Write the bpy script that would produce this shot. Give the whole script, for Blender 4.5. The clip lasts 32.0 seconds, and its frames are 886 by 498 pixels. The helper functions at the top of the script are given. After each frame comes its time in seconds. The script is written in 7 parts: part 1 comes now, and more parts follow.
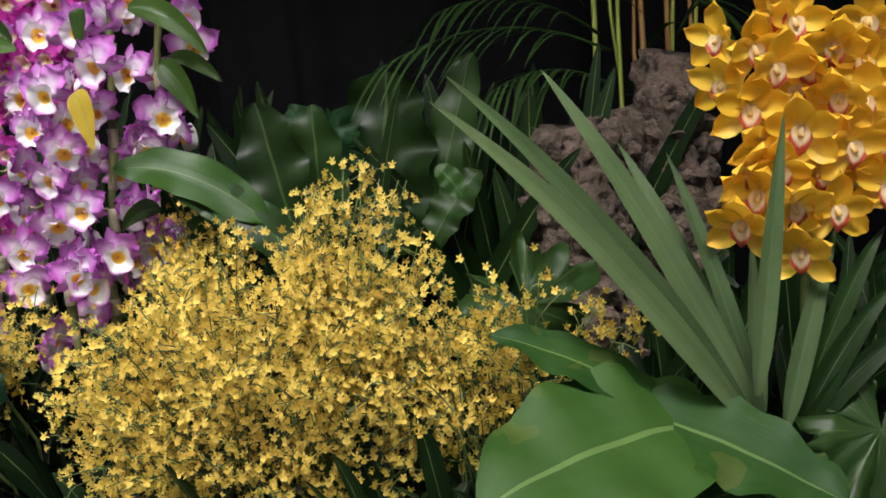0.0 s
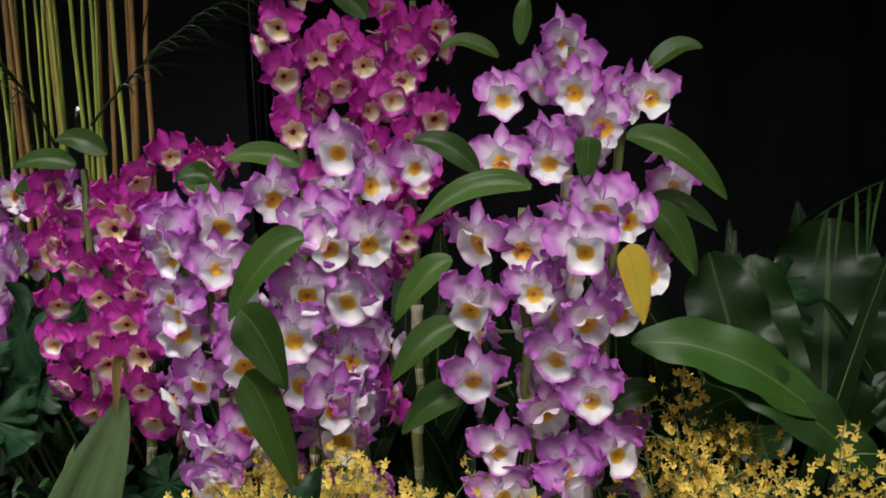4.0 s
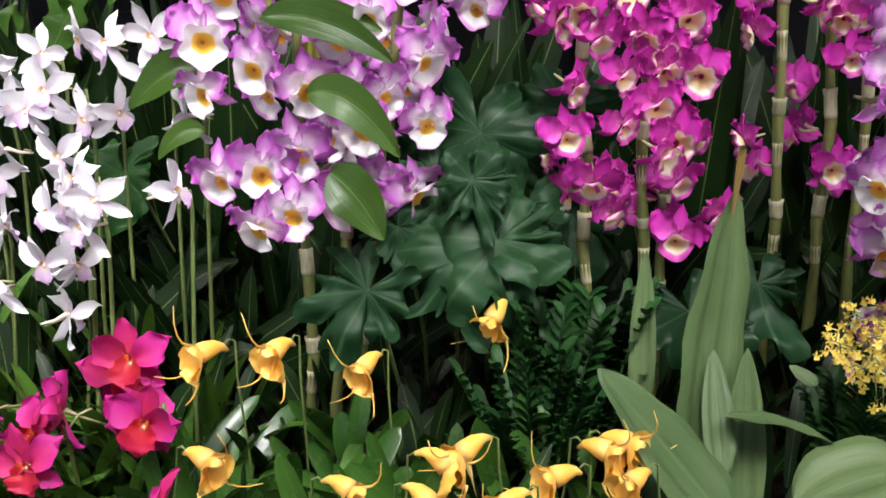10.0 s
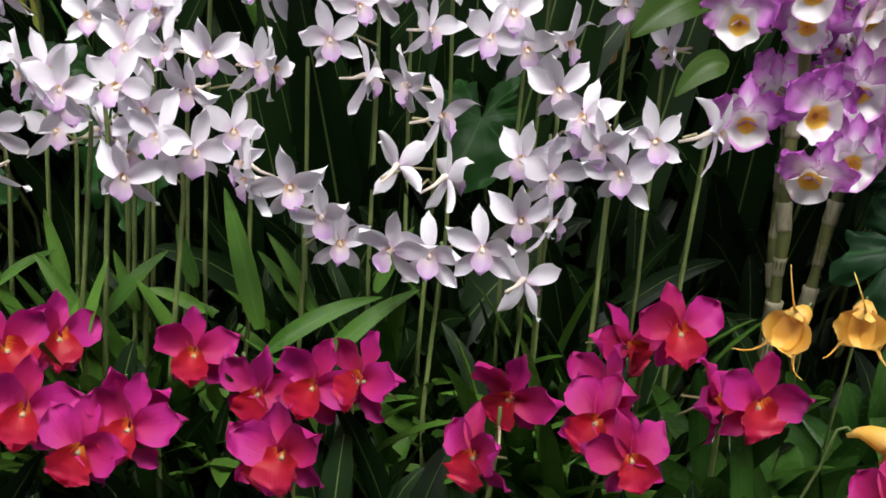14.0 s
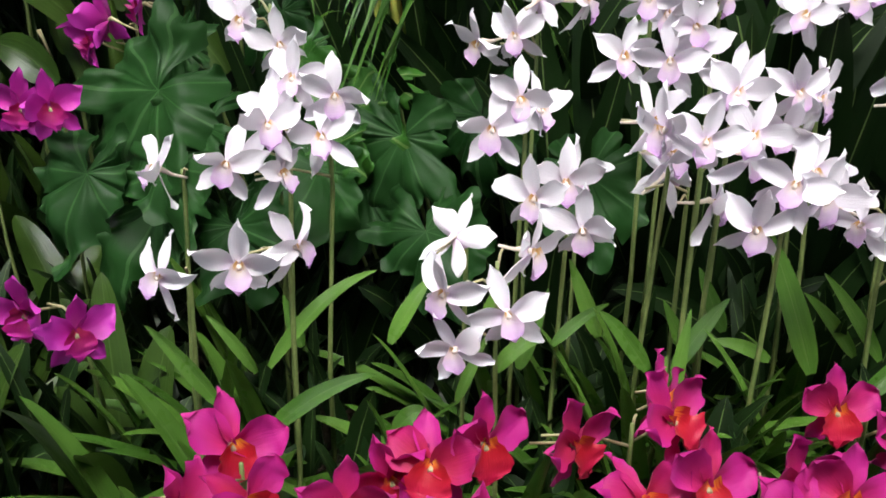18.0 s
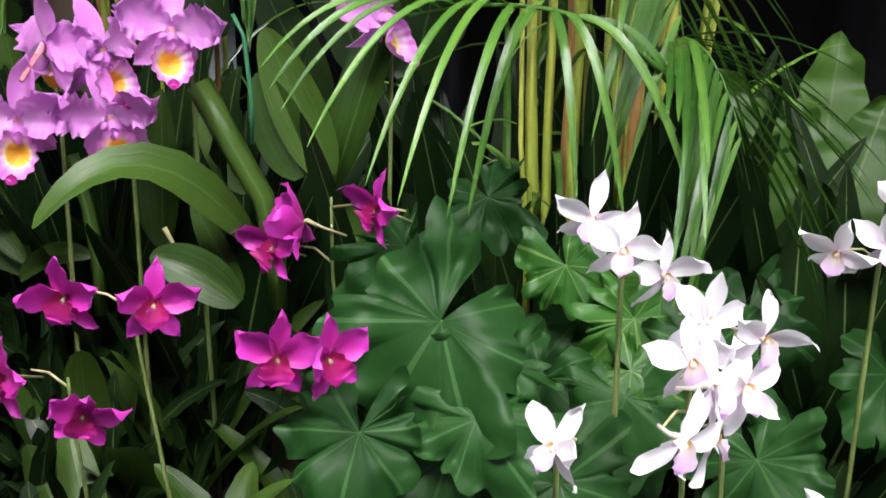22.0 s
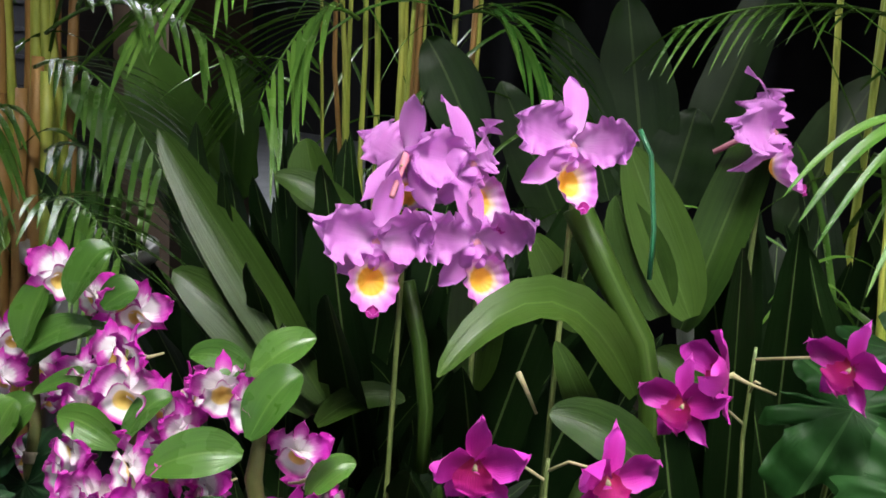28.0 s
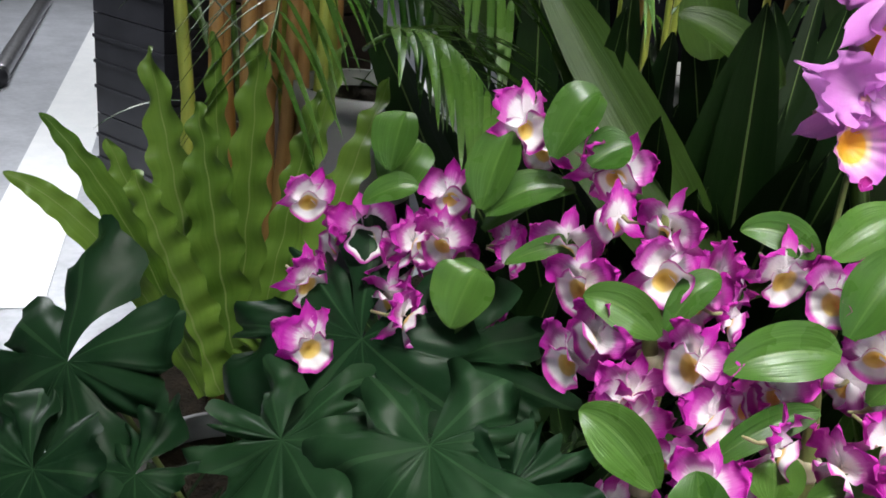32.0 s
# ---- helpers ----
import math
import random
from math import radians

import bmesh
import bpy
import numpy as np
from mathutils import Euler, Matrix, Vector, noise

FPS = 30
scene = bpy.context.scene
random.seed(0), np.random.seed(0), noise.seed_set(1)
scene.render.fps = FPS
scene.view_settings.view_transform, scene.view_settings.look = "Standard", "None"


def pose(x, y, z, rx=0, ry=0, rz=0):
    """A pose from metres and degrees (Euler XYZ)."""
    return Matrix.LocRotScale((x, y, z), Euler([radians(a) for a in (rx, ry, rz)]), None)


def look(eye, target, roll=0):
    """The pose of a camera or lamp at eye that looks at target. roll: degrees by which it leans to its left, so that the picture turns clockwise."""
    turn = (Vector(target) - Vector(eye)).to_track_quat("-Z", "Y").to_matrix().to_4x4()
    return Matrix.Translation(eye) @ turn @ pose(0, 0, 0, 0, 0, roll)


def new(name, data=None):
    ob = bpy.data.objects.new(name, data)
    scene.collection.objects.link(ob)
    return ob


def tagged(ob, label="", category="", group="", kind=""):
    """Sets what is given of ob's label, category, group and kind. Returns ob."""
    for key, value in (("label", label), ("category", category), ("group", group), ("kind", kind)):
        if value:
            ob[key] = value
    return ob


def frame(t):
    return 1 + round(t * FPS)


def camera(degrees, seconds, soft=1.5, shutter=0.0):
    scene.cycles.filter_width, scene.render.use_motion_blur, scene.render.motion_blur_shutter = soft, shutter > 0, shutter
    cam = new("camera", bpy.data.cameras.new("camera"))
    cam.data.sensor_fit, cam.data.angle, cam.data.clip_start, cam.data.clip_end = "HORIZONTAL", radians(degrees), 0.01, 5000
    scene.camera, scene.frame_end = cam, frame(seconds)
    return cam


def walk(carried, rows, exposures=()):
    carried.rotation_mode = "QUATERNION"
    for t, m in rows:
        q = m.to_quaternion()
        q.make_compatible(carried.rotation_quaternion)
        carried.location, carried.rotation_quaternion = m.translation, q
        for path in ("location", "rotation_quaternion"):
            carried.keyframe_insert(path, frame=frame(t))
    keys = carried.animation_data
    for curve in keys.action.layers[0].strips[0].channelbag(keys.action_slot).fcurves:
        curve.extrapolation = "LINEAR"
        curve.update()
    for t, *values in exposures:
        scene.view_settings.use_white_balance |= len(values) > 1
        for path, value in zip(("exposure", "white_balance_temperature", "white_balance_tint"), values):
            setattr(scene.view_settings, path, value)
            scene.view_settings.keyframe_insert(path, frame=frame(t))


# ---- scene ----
cam = camera(50.0, 32.0, soft=1.7)
PATH = [
    (0, (-0.000, -0.001, 1.292), (-0.004, 1.948, 0.843), -5.6),
    (0.5, (-0.092, 0.070, 1.304), (-0.033, 2.013, 0.834), -5.8),
    (1, (-0.141, 0.133, 1.328), (-0.118, 2.080, 0.872), -7.7),
    (1.5, (-0.189, 0.187, 1.349), (-0.092, 2.139, 0.925), -6.4),
    (2, (-0.304, 0.214, 1.361), (-0.116, 2.163, 0.952), -5.4),
    (2.5, (-0.444, 0.222, 1.376), (-0.145, 2.165, 1.009), -3.8),
    (3, (-0.585, 0.229, 1.387), (-0.240, 2.172, 1.061), -2.5),
    (3.5, (-0.652, 0.267, 1.393), (-0.386, 2.231, 1.122), -2.3),
    (5.5, (-0.902, 0.468, 1.389), (-0.493, 2.349, 0.844), -2.8),
    (6, (-0.953, 0.448, 1.342), (-0.443, 2.268, 0.688), -3.5),
    (6.5, (-0.997, 0.433, 1.330), (-0.417, 2.220, 0.647), -4.1),
    (7, (-1.105, 0.429, 1.322), (-0.440, 2.197, 0.667), -4.3),
    (7.5, (-1.217, 0.467, 1.317), (-0.573, 2.237, 0.644), -4.0),
    (8, (-1.285, 0.560, 1.340), (-0.675, 2.325, 0.623), -3.7),
    (8.5, (-1.329, 0.642, 1.346), (-0.771, 2.400, 0.573), -3.2),
    (9, (-1.379, 0.697, 1.361), (-0.771, 2.425, 0.560), -3.8),
    (9.5, (-1.479, 0.741, 1.373), (-0.707, 2.409, 0.586), -2.8),
    (10, (-1.598, 0.788, 1.400), (-0.701, 2.396, 0.619), -1.1),
    (10.5, (-1.673, 0.825, 1.396), (-0.651, 2.381, 0.667), 0.1),
    (11, (-1.729, 0.892, 1.405), (-0.702, 2.458, 0.704), 0.8),
    (11.5, (-1.782, 1.024, 1.427), (-0.752, 2.566, 0.679), 1.8),
    (12, (-1.854, 1.150, 1.459), (-0.900, 2.714, 0.655), 1.1),
    (12.5, (-1.937, 1.208, 1.445), (-0.826, 2.660, 0.637), 2.1),
    (13, (-2.024, 1.229, 1.393), (-0.829, 2.608, 0.574), 2.9),
    (13.5, (-2.059, 1.237, 1.342), (-0.837, 2.591, 0.521), 4.1),
    (15.5, (-2.109, 1.248, 1.310), (-1.189, 2.828, 0.499), -3.3),
    (16, (-2.175, 1.334, 1.318), (-1.242, 2.910, 0.515), -3.9),
    (16.5, (-2.219, 1.414, 1.317), (-1.278, 2.963, 0.473), -2.3),
    (17, (-2.267, 1.490, 1.329), (-1.306, 3.026, 0.482), -2.5),
    (17.5, (-2.312, 1.535, 1.327), (-1.280, 3.012, 0.461), -1.7),
    (18, (-2.416, 1.605, 1.341), (-1.253, 2.995, 0.495), -0.2),
    (18.5, (-2.510, 1.665, 1.354), (-1.261, 3.011, 0.562), 0.5),
    (19, (-2.580, 1.716, 1.366), (-1.265, 3.013, 0.599), 0.5),
    (19.5, (-2.620, 1.813, 1.360), (-1.299, 3.105, 0.595), -0.4),
    (20, (-2.613, 1.928, 1.372), (-1.249, 3.151, 0.570), 0.8),
    (20.5, (-2.612, 2.014, 1.398), (-1.268, 3.264, 0.603), 0.2),
    (21, (-2.618, 2.029, 1.411), (-1.203, 3.240, 0.680), -0.3),
    (21.5, (-2.632, 2.060, 1.412), (-1.128, 3.182, 0.720), 0.4),
    (22, (-2.619, 2.098, 1.408), (-1.090, 3.187, 0.719), 1.4),
    (22.5, (-2.619, 2.149, 1.408), (-1.098, 3.242, 0.705), 2.2),
    (23, (-2.633, 2.183, 1.414), (-1.111, 3.276, 0.716), 2.5),
    (23.5, (-2.631, 2.227, 1.428), (-1.101, 3.319, 0.744), 3.0),
    (24, (-2.640, 2.268, 1.443), (-1.080, 3.346, 0.808), 3.7),
    (24.5, (-2.653, 2.303, 1.451), (-1.040, 3.341, 0.885), 4.4),
    (26.5, (-2.734, 2.382, 1.413), (-1.050, 3.416, 1.101), 4.9),
    (27, (-2.736, 2.424, 1.407), (-1.099, 3.525, 1.081), 5.2),
    (27.5, (-2.731, 2.454, 1.390), (-1.135, 3.600, 1.014), 4.4),
    (28, (-2.719, 2.487, 1.376), (-1.117, 3.593, 0.914), 3.8),
    (28.5, (-2.716, 2.546, 1.353), (-1.099, 3.589, 0.805), 6.1),
    (29, (-2.712, 2.604, 1.338), (-1.123, 3.620, 0.672), 6.9),
    (29.5, (-2.703, 2.642, 1.313), (-1.136, 3.640, 0.571), 6.8),
    (30, (-2.702, 2.677, 1.296), (-1.237, 3.694, 0.392), 5.9),
    (30.5, (-2.709, 2.713, 1.288), (-1.253, 3.747, 0.389), 6.7),
    (31, (-2.729, 2.746, 1.292), (-1.225, 3.751, 0.441), 6.6),
    (31.5, (-2.772, 2.778, 1.299), (-1.267, 3.831, 0.508), 6.2),
    (32, (-2.813, 2.805, 1.319), (-1.319, 3.902, 0.567), 6.0),
]
walk(cam, [(t, look(eye, target, roll)) for t, eye, target, roll in PATH],
     exposures=[(0, 0.55), (1, 0.25), (2, 0.1), (3.5, 0.0), (6, -0.1), (7, 0.55), (9, 0.85), (11, 0.8), (12, 0.0), (13, -0.34), (13.5, -0.15),
                (15.5, 0.7), (18, 0.4), (19, 0.05), (20, -0.05), (21, 0.6), (24.5, 1.0), (27, 0.75), (28, 0.75), (29, 0.75), (30, 0.35), (31, -0.2), (32, 0.7)])

# ---- sky and added fill lamps: window openings on the visitors' side and overhead ----
world = bpy.data.worlds.new("sky")
scene.world = world
world.use_nodes = True
wn, wl = world.node_tree.nodes, world.node_tree.links
sky = wn.new("ShaderNodeTexSky")
sky.sky_type, sky.sun_disc = 'NISHITA', False
sky.sun_elevation, sky.sun_rotation = radians(40), radians(200)
wl.new(sky.outputs[0], wn["Background"].inputs[0])
wn["Background"].inputs[1].default_value = 0.08


def fill_lamp(name, eye, target, sx, sy, watts, colour, beam=180):
    d = bpy.data.lights.new(name, 'AREA')
    d.shape, d.size, d.size_y, d.energy, d.color = 'RECTANGLE', sx, sy, watts, colour
    d.spread = radians(beam)
    ob = new(name, d)
    ob.matrix_world = look(eye, target)
    return ob


# Large soft lamps in unseen window openings, added as frontal fill.
fill_lamp("window_daylight", (-5.4, 0.4, 1.75), (-1.0, 1.8, 1.1), 4.2, 1.2, 9, (0.95, 0.98, 1.0))
fill_lamp("window_daylight", (-1.2, -3.4, 1.75), (-1.0, 1.6, 1.1), 4.6, 1.2, 9, (0.97, 0.98, 1.0))
# Overhead lamps added along the aisle, hung below a closed ceiling without openings.
for lx, ly, tx, ty, watts in ((0.3, 0.2, 0.3, 0.95, 7.4), (-0.65, 0.4, -0.5, 1.15, 7.6), (-1.5, 0.95, -1.25, 1.6, 8.0), (-2.3, 1.65, -1.9, 2.1, 9.0), (-2.75, 2.5, -2.2, 2.8, 9.0)):
    fill_lamp("roof_daylight", (lx, ly, 2.56), (tx, ty, 1.0), 0.55, 0.5, watts, (1.0, 0.985, 0.95), 76)
# Two more overhead lamps, added only to brighten the floor behind the stand.
fill_lamp("roof_daylight", (-1.6, 5.6, 2.56), (-1.7, 5.2, 0), 1.4, 1.2, 95, (0.94, 0.97, 1.0))
fill_lamp("roof_daylight", (0.6, 8.6, 2.56), (0.4, 8.2, 0), 2.0, 1.6, 95, (0.94, 0.97, 1.0))


# ---- materials ----
def nodes(name, rough=0.5, metal=0.0):
    m = bpy.data.materials.new(name)
    m.use_nodes = True
    n, l = m.node_tree.nodes, m.node_tree.links
    b = n["Principled BSDF"]
    b.inputs["Roughness"].default_value, b.inputs["Metallic"].default_value = rough, metal
    return m, n, l, b


def ramp(n, stops, interp='EASE'):
    r = n.new("ShaderNodeValToRGB")
    r.color_ramp.interpolation = interp
    e = r.color_ramp.elements
    while len(e) < len(stops):
        e.new(0.5)
    for k, (p, c) in enumerate(stops):
        e[k].position, e[k].color = p, (*c, 1)
    return r


def mth(n, l, op, a, b=0.0):
    x = n.new("ShaderNodeMath")
    x.operation = op
    for k, v in enumerate((a, b)):
        if isinstance(v, (int, float)):
            x.inputs[k].default_value = v
        else:
            l.new(v, x.inputs[k])
    return x.outputs[0]


def noise_out(n, l, scale, detail=3.0, vec=None, rough=0.55):
    x = n.new("ShaderNodeTexNoise")
    x.inputs["Scale"].default_value, x.inputs["Detail"].default_value, x.inputs["Roughness"].default_value = scale, detail, rough
    if vec is not None:
        l.new(vec, x.inputs["Vector"])
    return x.outputs["Fac"]


def bump(n, l, b, height, strength, dist=0.002):
    x = n.new("ShaderNodeBump")
    x.inputs["Strength"].default_value, x.inputs["Distance"].default_value = strength, dist
    l.new(height, x.inputs["Height"])
    l.new(x.outputs[0], b.inputs["Normal"])
    return x


def thin(m, n, l, b, colour, share):
    """Light that passes through a petal or a leaf."""
    tr, mx = n.new("ShaderNodeBsdfTranslucent"), n.new("ShaderNodeMixShader")
    if isinstance(colour, tuple):
        tr.inputs[0].default_value = (*colour, 1)
    else:
        l.new(colour, tr.inputs[0])
    mx.inputs[0].default_value = share
    l.new(b.outputs[0], mx.inputs[1])
    l.new(tr.outputs[0], mx.inputs[2])
    l.new(mx.outputs[0], n["Material Output"].inputs[0])


def petal_mat(name, stops, edge=0.35, vein=0.12, rough=0.48, share=0.3, vary=0.12, blotch=0.12):
    """Colour from the petal's foot to its tip and rim, with fine veins along it."""
    m, n, l, b = nodes(name, rough)
    uv = n.new("ShaderNodeTexCoord")
    s = n.new("ShaderNodeSeparateXYZ")
    l.new(uv.outputs["UV"], s.inputs[0])
    u = mth(n, l, 'ABSOLUTE', mth(n, l, 'SUBTRACT', s.outputs[0], 0.5))
    rim = mth(n, l, 'MULTIPLY', mth(n, l, 'POWER', mth(n, l, 'MULTIPLY', u, 2.0), 2.0), edge)
    fac = mth(n, l, 'ADD', s.outputs[1], rim)
    info = n.new("ShaderNodeObjectInfo")
    mp = n.new("ShaderNodeMapping")
    l.new(uv.outputs["UV"], mp.inputs[0])
    mp.inputs["Scale"].default_value = (26, 2.2, 1)
    ad = n.new("ShaderNodeVectorMath")
    ad.operation = 'ADD'
    l.new(mp.outputs[0], ad.inputs[0])
    l.new(mth(n, l, 'MULTIPLY', info.outputs["Random"], 37.0), ad.inputs[1])
    vn = noise_out(n, l, 1.0, 2.0, ad.outputs[0])
    big = noise_out(n, l, 38.0, 2.0, uv.outputs["Object"])
    fac = mth(n, l, 'ADD', fac, mth(n, l, 'MULTIPLY', mth(n, l, 'SUBTRACT', big, 0.5), blotch * 3))
    fac = mth(n, l, 'ADD', fac, mth(n, l, 'MULTIPLY', mth(n, l, 'SUBTRACT', vn, 0.5), vein * 2))
    fac = mth(n, l, 'ADD', fac, mth(n, l, 'MULTIPLY', mth(n, l, 'SUBTRACT', info.outputs["Random"], 0.5), vary * 2))
    r = ramp(n, stops)
    l.new(fac, r.inputs[0])
    l.new(r.outputs[0], b.inputs["Base Color"])
    bump(n, l, b, vn, 0.35, 0.0012)
    b.inputs["Sheen Weight"].default_value = 0.04
    thin(m, n, l, b, r.outputs[0], share)
    return m


def leaf_mat(name, dark, light, rough=0.34, rib=(0.16, 0.24, 0.08), veins=18, share=0.16, spots=0.0, ribs=1.0, spec=0.28):
    """Green blade with a paler midrib, fine veins along it and uneven gloss."""
    m, n, l, b = nodes(name, rough)
    uv = n.new("ShaderNodeTexCoord")
    s = n.new("ShaderNodeSeparateXYZ")
    l.new(uv.outputs["UV"], s.inputs[0])
    info = n.new("ShaderNodeObjectInfo")
    geo = n.new("ShaderNodeNewGeometry")
    mp = n.new("ShaderNodeMapping")
    l.new(uv.outputs["UV"], mp.inputs[0])
    mp.inputs["Scale"].default_value = (veins, 1.3, 1)
    vn = noise_out(n, l, 1.0, 2.0, mp.outputs[0])
    big = noise_out(n, l, 16.0, 4.0, uv.outputs["Object"])
    f = mth(n, l, 'ADD', mth(n, l, 'MULTIPLY', big, 0.55), mth(n, l, 'MULTIPLY', vn, 0.35))
    f = mth(n, l, 'ADD', f, mth(n, l, 'MULTIPLY', mth(n, l, 'SUBTRACT', info.outputs["Random"], 0.5), 0.45))
    f = mth(n, l, 'ADD', f, mth(n, l, 'MULTIPLY', mth(n, l, 'SUBTRACT', geo.outputs["Random Per Island"], 0.5), 0.35))
    r = ramp(n, [(0.15, dark), (0.8, light)], 'LINEAR')
    l.new(f, r.inputs[0])
    u = mth(n, l, 'ABSOLUTE', mth(n, l, 'SUBTRACT', s.outputs[0], 0.5))
    on = mth(n, l, 'MULTIPLY', mth(n, l, 'LESS_THAN', u, 0.02), 0.65 * ribs)
    mix = n.new("ShaderNodeMix")
    mix.data_type = 'RGBA'
    l.new(on, mix.inputs["Factor"])
    l.new(r.outputs[0], mix.inputs["A"])
    mix.inputs["B"].default_value = (*rib, 1)
    out = mix.outputs["Result"]
    if spots:
        sp = noise_out(n, l, 9.0, 3.0, uv.outputs["Object"])
        mk = mth(n, l, 'MULTIPLY', mth(n, l, 'GREATER_THAN', sp, 0.66), spots)
        m2 = n.new("ShaderNodeMix")
        m2.data_type = 'RGBA'
        l.new(mk, m2.inputs["Factor"])
        l.new(out, m2.inputs["A"])
        m2.inputs["B"].default_value = (0.26, 0.2, 0.05, 1)
        out = m2.outputs["Result"]
    l.new(out, b.inputs["Base Color"])
    rg = n.new("ShaderNodeMapRange")
    l.new(noise_out(n, l, 30.0, 3.0, uv.outputs["Object"]), rg.inputs[0])
    rg.inputs[3].default_value, rg.inputs[4].default_value = rough - 0.14, rough + 0.1
    l.new(rg.outputs[0], b.inputs["Roughness"])
    hb = mth(n, l, 'ADD', mth(n, l, 'MULTIPLY', vn, 0.7), mth(n, l, 'MULTIPLY', big, 0.6))
    bump(n, l, b, hb, 0.45, 0.002)
    b.inputs["IOR"].default_value = 1.45
    b.inputs["Specular IOR Level"].default_value = spec
    thin(m, n, l, b, out, share)
    return m


def rough_mat(name, a, c, scale, rough=0.8, strength=0.6, dist=0.01, stretch=(1, 1, 1), metal=0.0, gloss=0.5):
    m, n, l, b = nodes(name, rough, metal)
    b.inputs["Specular IOR Level"].default_value = gloss
    tc = n.new("ShaderNodeTexCoord")
    mp = n.new("ShaderNodeMapping")
    l.new(tc.outputs["Object"], mp.inputs[0])
    mp.inputs["Scale"].default_value = stretch
    f1 = noise_out(n, l, scale, 6.0, mp.outputs[0])
    f2 = noise_out(n, l, scale * 7, 4.0, mp.outputs[0])
    f = mth(n, l, 'ADD', mth(n, l, 'MULTIPLY', f1, 0.65), mth(n, l, 'MULTIPLY', f2, 0.35))
    r = ramp(n, [(0.3, a), (0.7, c)], 'LINEAR')
    l.new(f, r.inputs[0])
    l.new(r.outputs[0], b.inputs["Base Color"])
    bump(n, l, b, f, strength, dist)
    return m


W = (0.86, 0.84, 0.86)
M_DEN = petal_mat("lilac_petal", [(0.0, (0.84, 0.8, 0.84)), (0.32, (0.8, 0.66, 0.82)), (0.66, (0.62, 0.25, 0.64)), (1.1, (0.5, 0.1, 0.52))], edge=0.42)
M_DENLIP = petal_mat("lilac_lip", [(0.0, (0.55, 0.15, 0.02)), (0.1, (0.88, 0.42, 0.03)), (0.4, (0.95, 0.6, 0.07)), (0.52, W), (0.88, W), (1.06, (0.66, 0.28, 0.66))], edge=0, vein=0.06, vary=0.07, blotch=0.11)
M_MAG = petal_mat("magenta_petal", [(0.0, (0.72, 0.25, 0.58)), (0.22, (0.62, 0.06, 0.45)), (0.8, (0.54, 0.02, 0.38)), (1.1, (0.5, 0.012, 0.34))], edge=0.3)
M_MAGLIP = petal_mat("magenta_lip", [(0.0, (0.14, 0.0, 0.02)), (0.1, (0.26, 0.02, 0.04)), (0.17, (0.82, 0.58, 0.22)), (0.5, (0.88, 0.72, 0.4)), (0.76, (0.88, 0.82, 0.7)), (0.88, (0.6, 0.1, 0.42)), (1.0, (0.5, 0.03, 0.36))], edge=0, vein=0.06, vary=0.08, blotch=0.1)
M_TIP = petal_mat("white_magenta_petal", [(0.0, W), (0.32, (0.82, 0.76, 0.82)), (0.54, (0.62, 0.14, 0.52)), (0.78, (0.5, 0.014, 0.38))], edge=0.2, blotch=0.06)
M_TIPLIP = petal_mat("white_magenta_lip", [(0.0, (0.7, 0.4, 0.05)), (0.2, (0.84, 0.58, 0.12)), (0.42, (0.84, 0.62, 0.2)), (0.55, W), (0.78, W), (0.93, (0.5, 0.04, 0.38))], edge=0, vein=0.06, vary=0.06, blotch=0.1)
M_WHITE = petal_mat("white_petal", [(0.0, (0.74, 0.62, 0.78)), (0.35, (0.8, 0.76, 0.84)), (1.0, (0.82, 0.79, 0.86))], edge=0.05, share=0.22, rough=0.5)
M_WHITELIP = petal_mat("white_lip", [(0.0, (0.42, 0.14, 0.03)), (0.14, (0.62, 0.36, 0.12)), (0.27, (0.8, 0.68, 0.7)), (0.55, (0.76, 0.58, 0.78)), (1.0, (0.66, 0.4, 0.74))], edge=0.1, vary=0.05)
M_RED = petal_mat("crimson_petal", [(0.0, (0.4, 0.002, 0.06)), (0.4, (0.44, 0.002, 0.12)), (1.0, (0.47, 0.006, 0.22))], edge=0.3, vary=0.4, rough=0.65)
M_REDLIP = petal_mat("crimson_lip", [(0.0, (0.85, 0.4, 0.04)), (0.12, (0.7, 0.14, 0.02)), (0.2, (0.48, 0.006, 0.02)), (1.0, (0.46, 0.004, 0.06))], edge=0.05, vary=0.03)
M_PUR = petal_mat("purple_petal", [(0.0, (0.5, 0.04, 0.3)), (0.4, (0.47, 0.014, 0.31)), (1.0, (0.54, 0.035, 0.44))], edge=0.3, vary=0.2)
M_PURLIP = petal_mat("purple_lip", [(0.0, (0.55, 0.08, 0.08)), (0.12, (0.36, 0.006, 0.08)), (0.5, (0.36, 0.004, 0.14)), (1.0, (0.46, 0.015, 0.3))], edge=0.05, vary=0.03)
M_CAT = petal_mat("mauve_petal", [(0.0, (0.7, 0.36, 0.72)), (0.5, (0.64, 0.22, 0.66)), (1.1, (0.68, 0.26, 0.72))], edge=0.25, rough=0.5, vein=0.16, share=0.32)
M_CATLIP = petal_mat("mauve_lip", [(0.0, (0.8, 0.36, 0.02)), (0.46, (0.88, 0.5, 0.04)), (0.58, (0.84, 0.66, 0.5)), (0.7, (0.74, 0.44, 0.74)), (0.9, (0.6, 0.18, 0.62))], edge=0.1, vary=0.03, blotch=0.1)
M_MARK = petal_mat("magenta_mark", [(0.0, (0.5, 0.03, 0.3)), (1.0, (0.4, 0.01, 0.3))], edge=0.1)
M_CYM = petal_mat("golden_petal", [(0.0, (0.86, 0.68, 0.15)), (0.4, (0.88, 0.57, 0.045)), (1.0, (0.87, 0.52, 0.035))], edge=0.1, vein=0.16, share=0.34, rough=0.42)
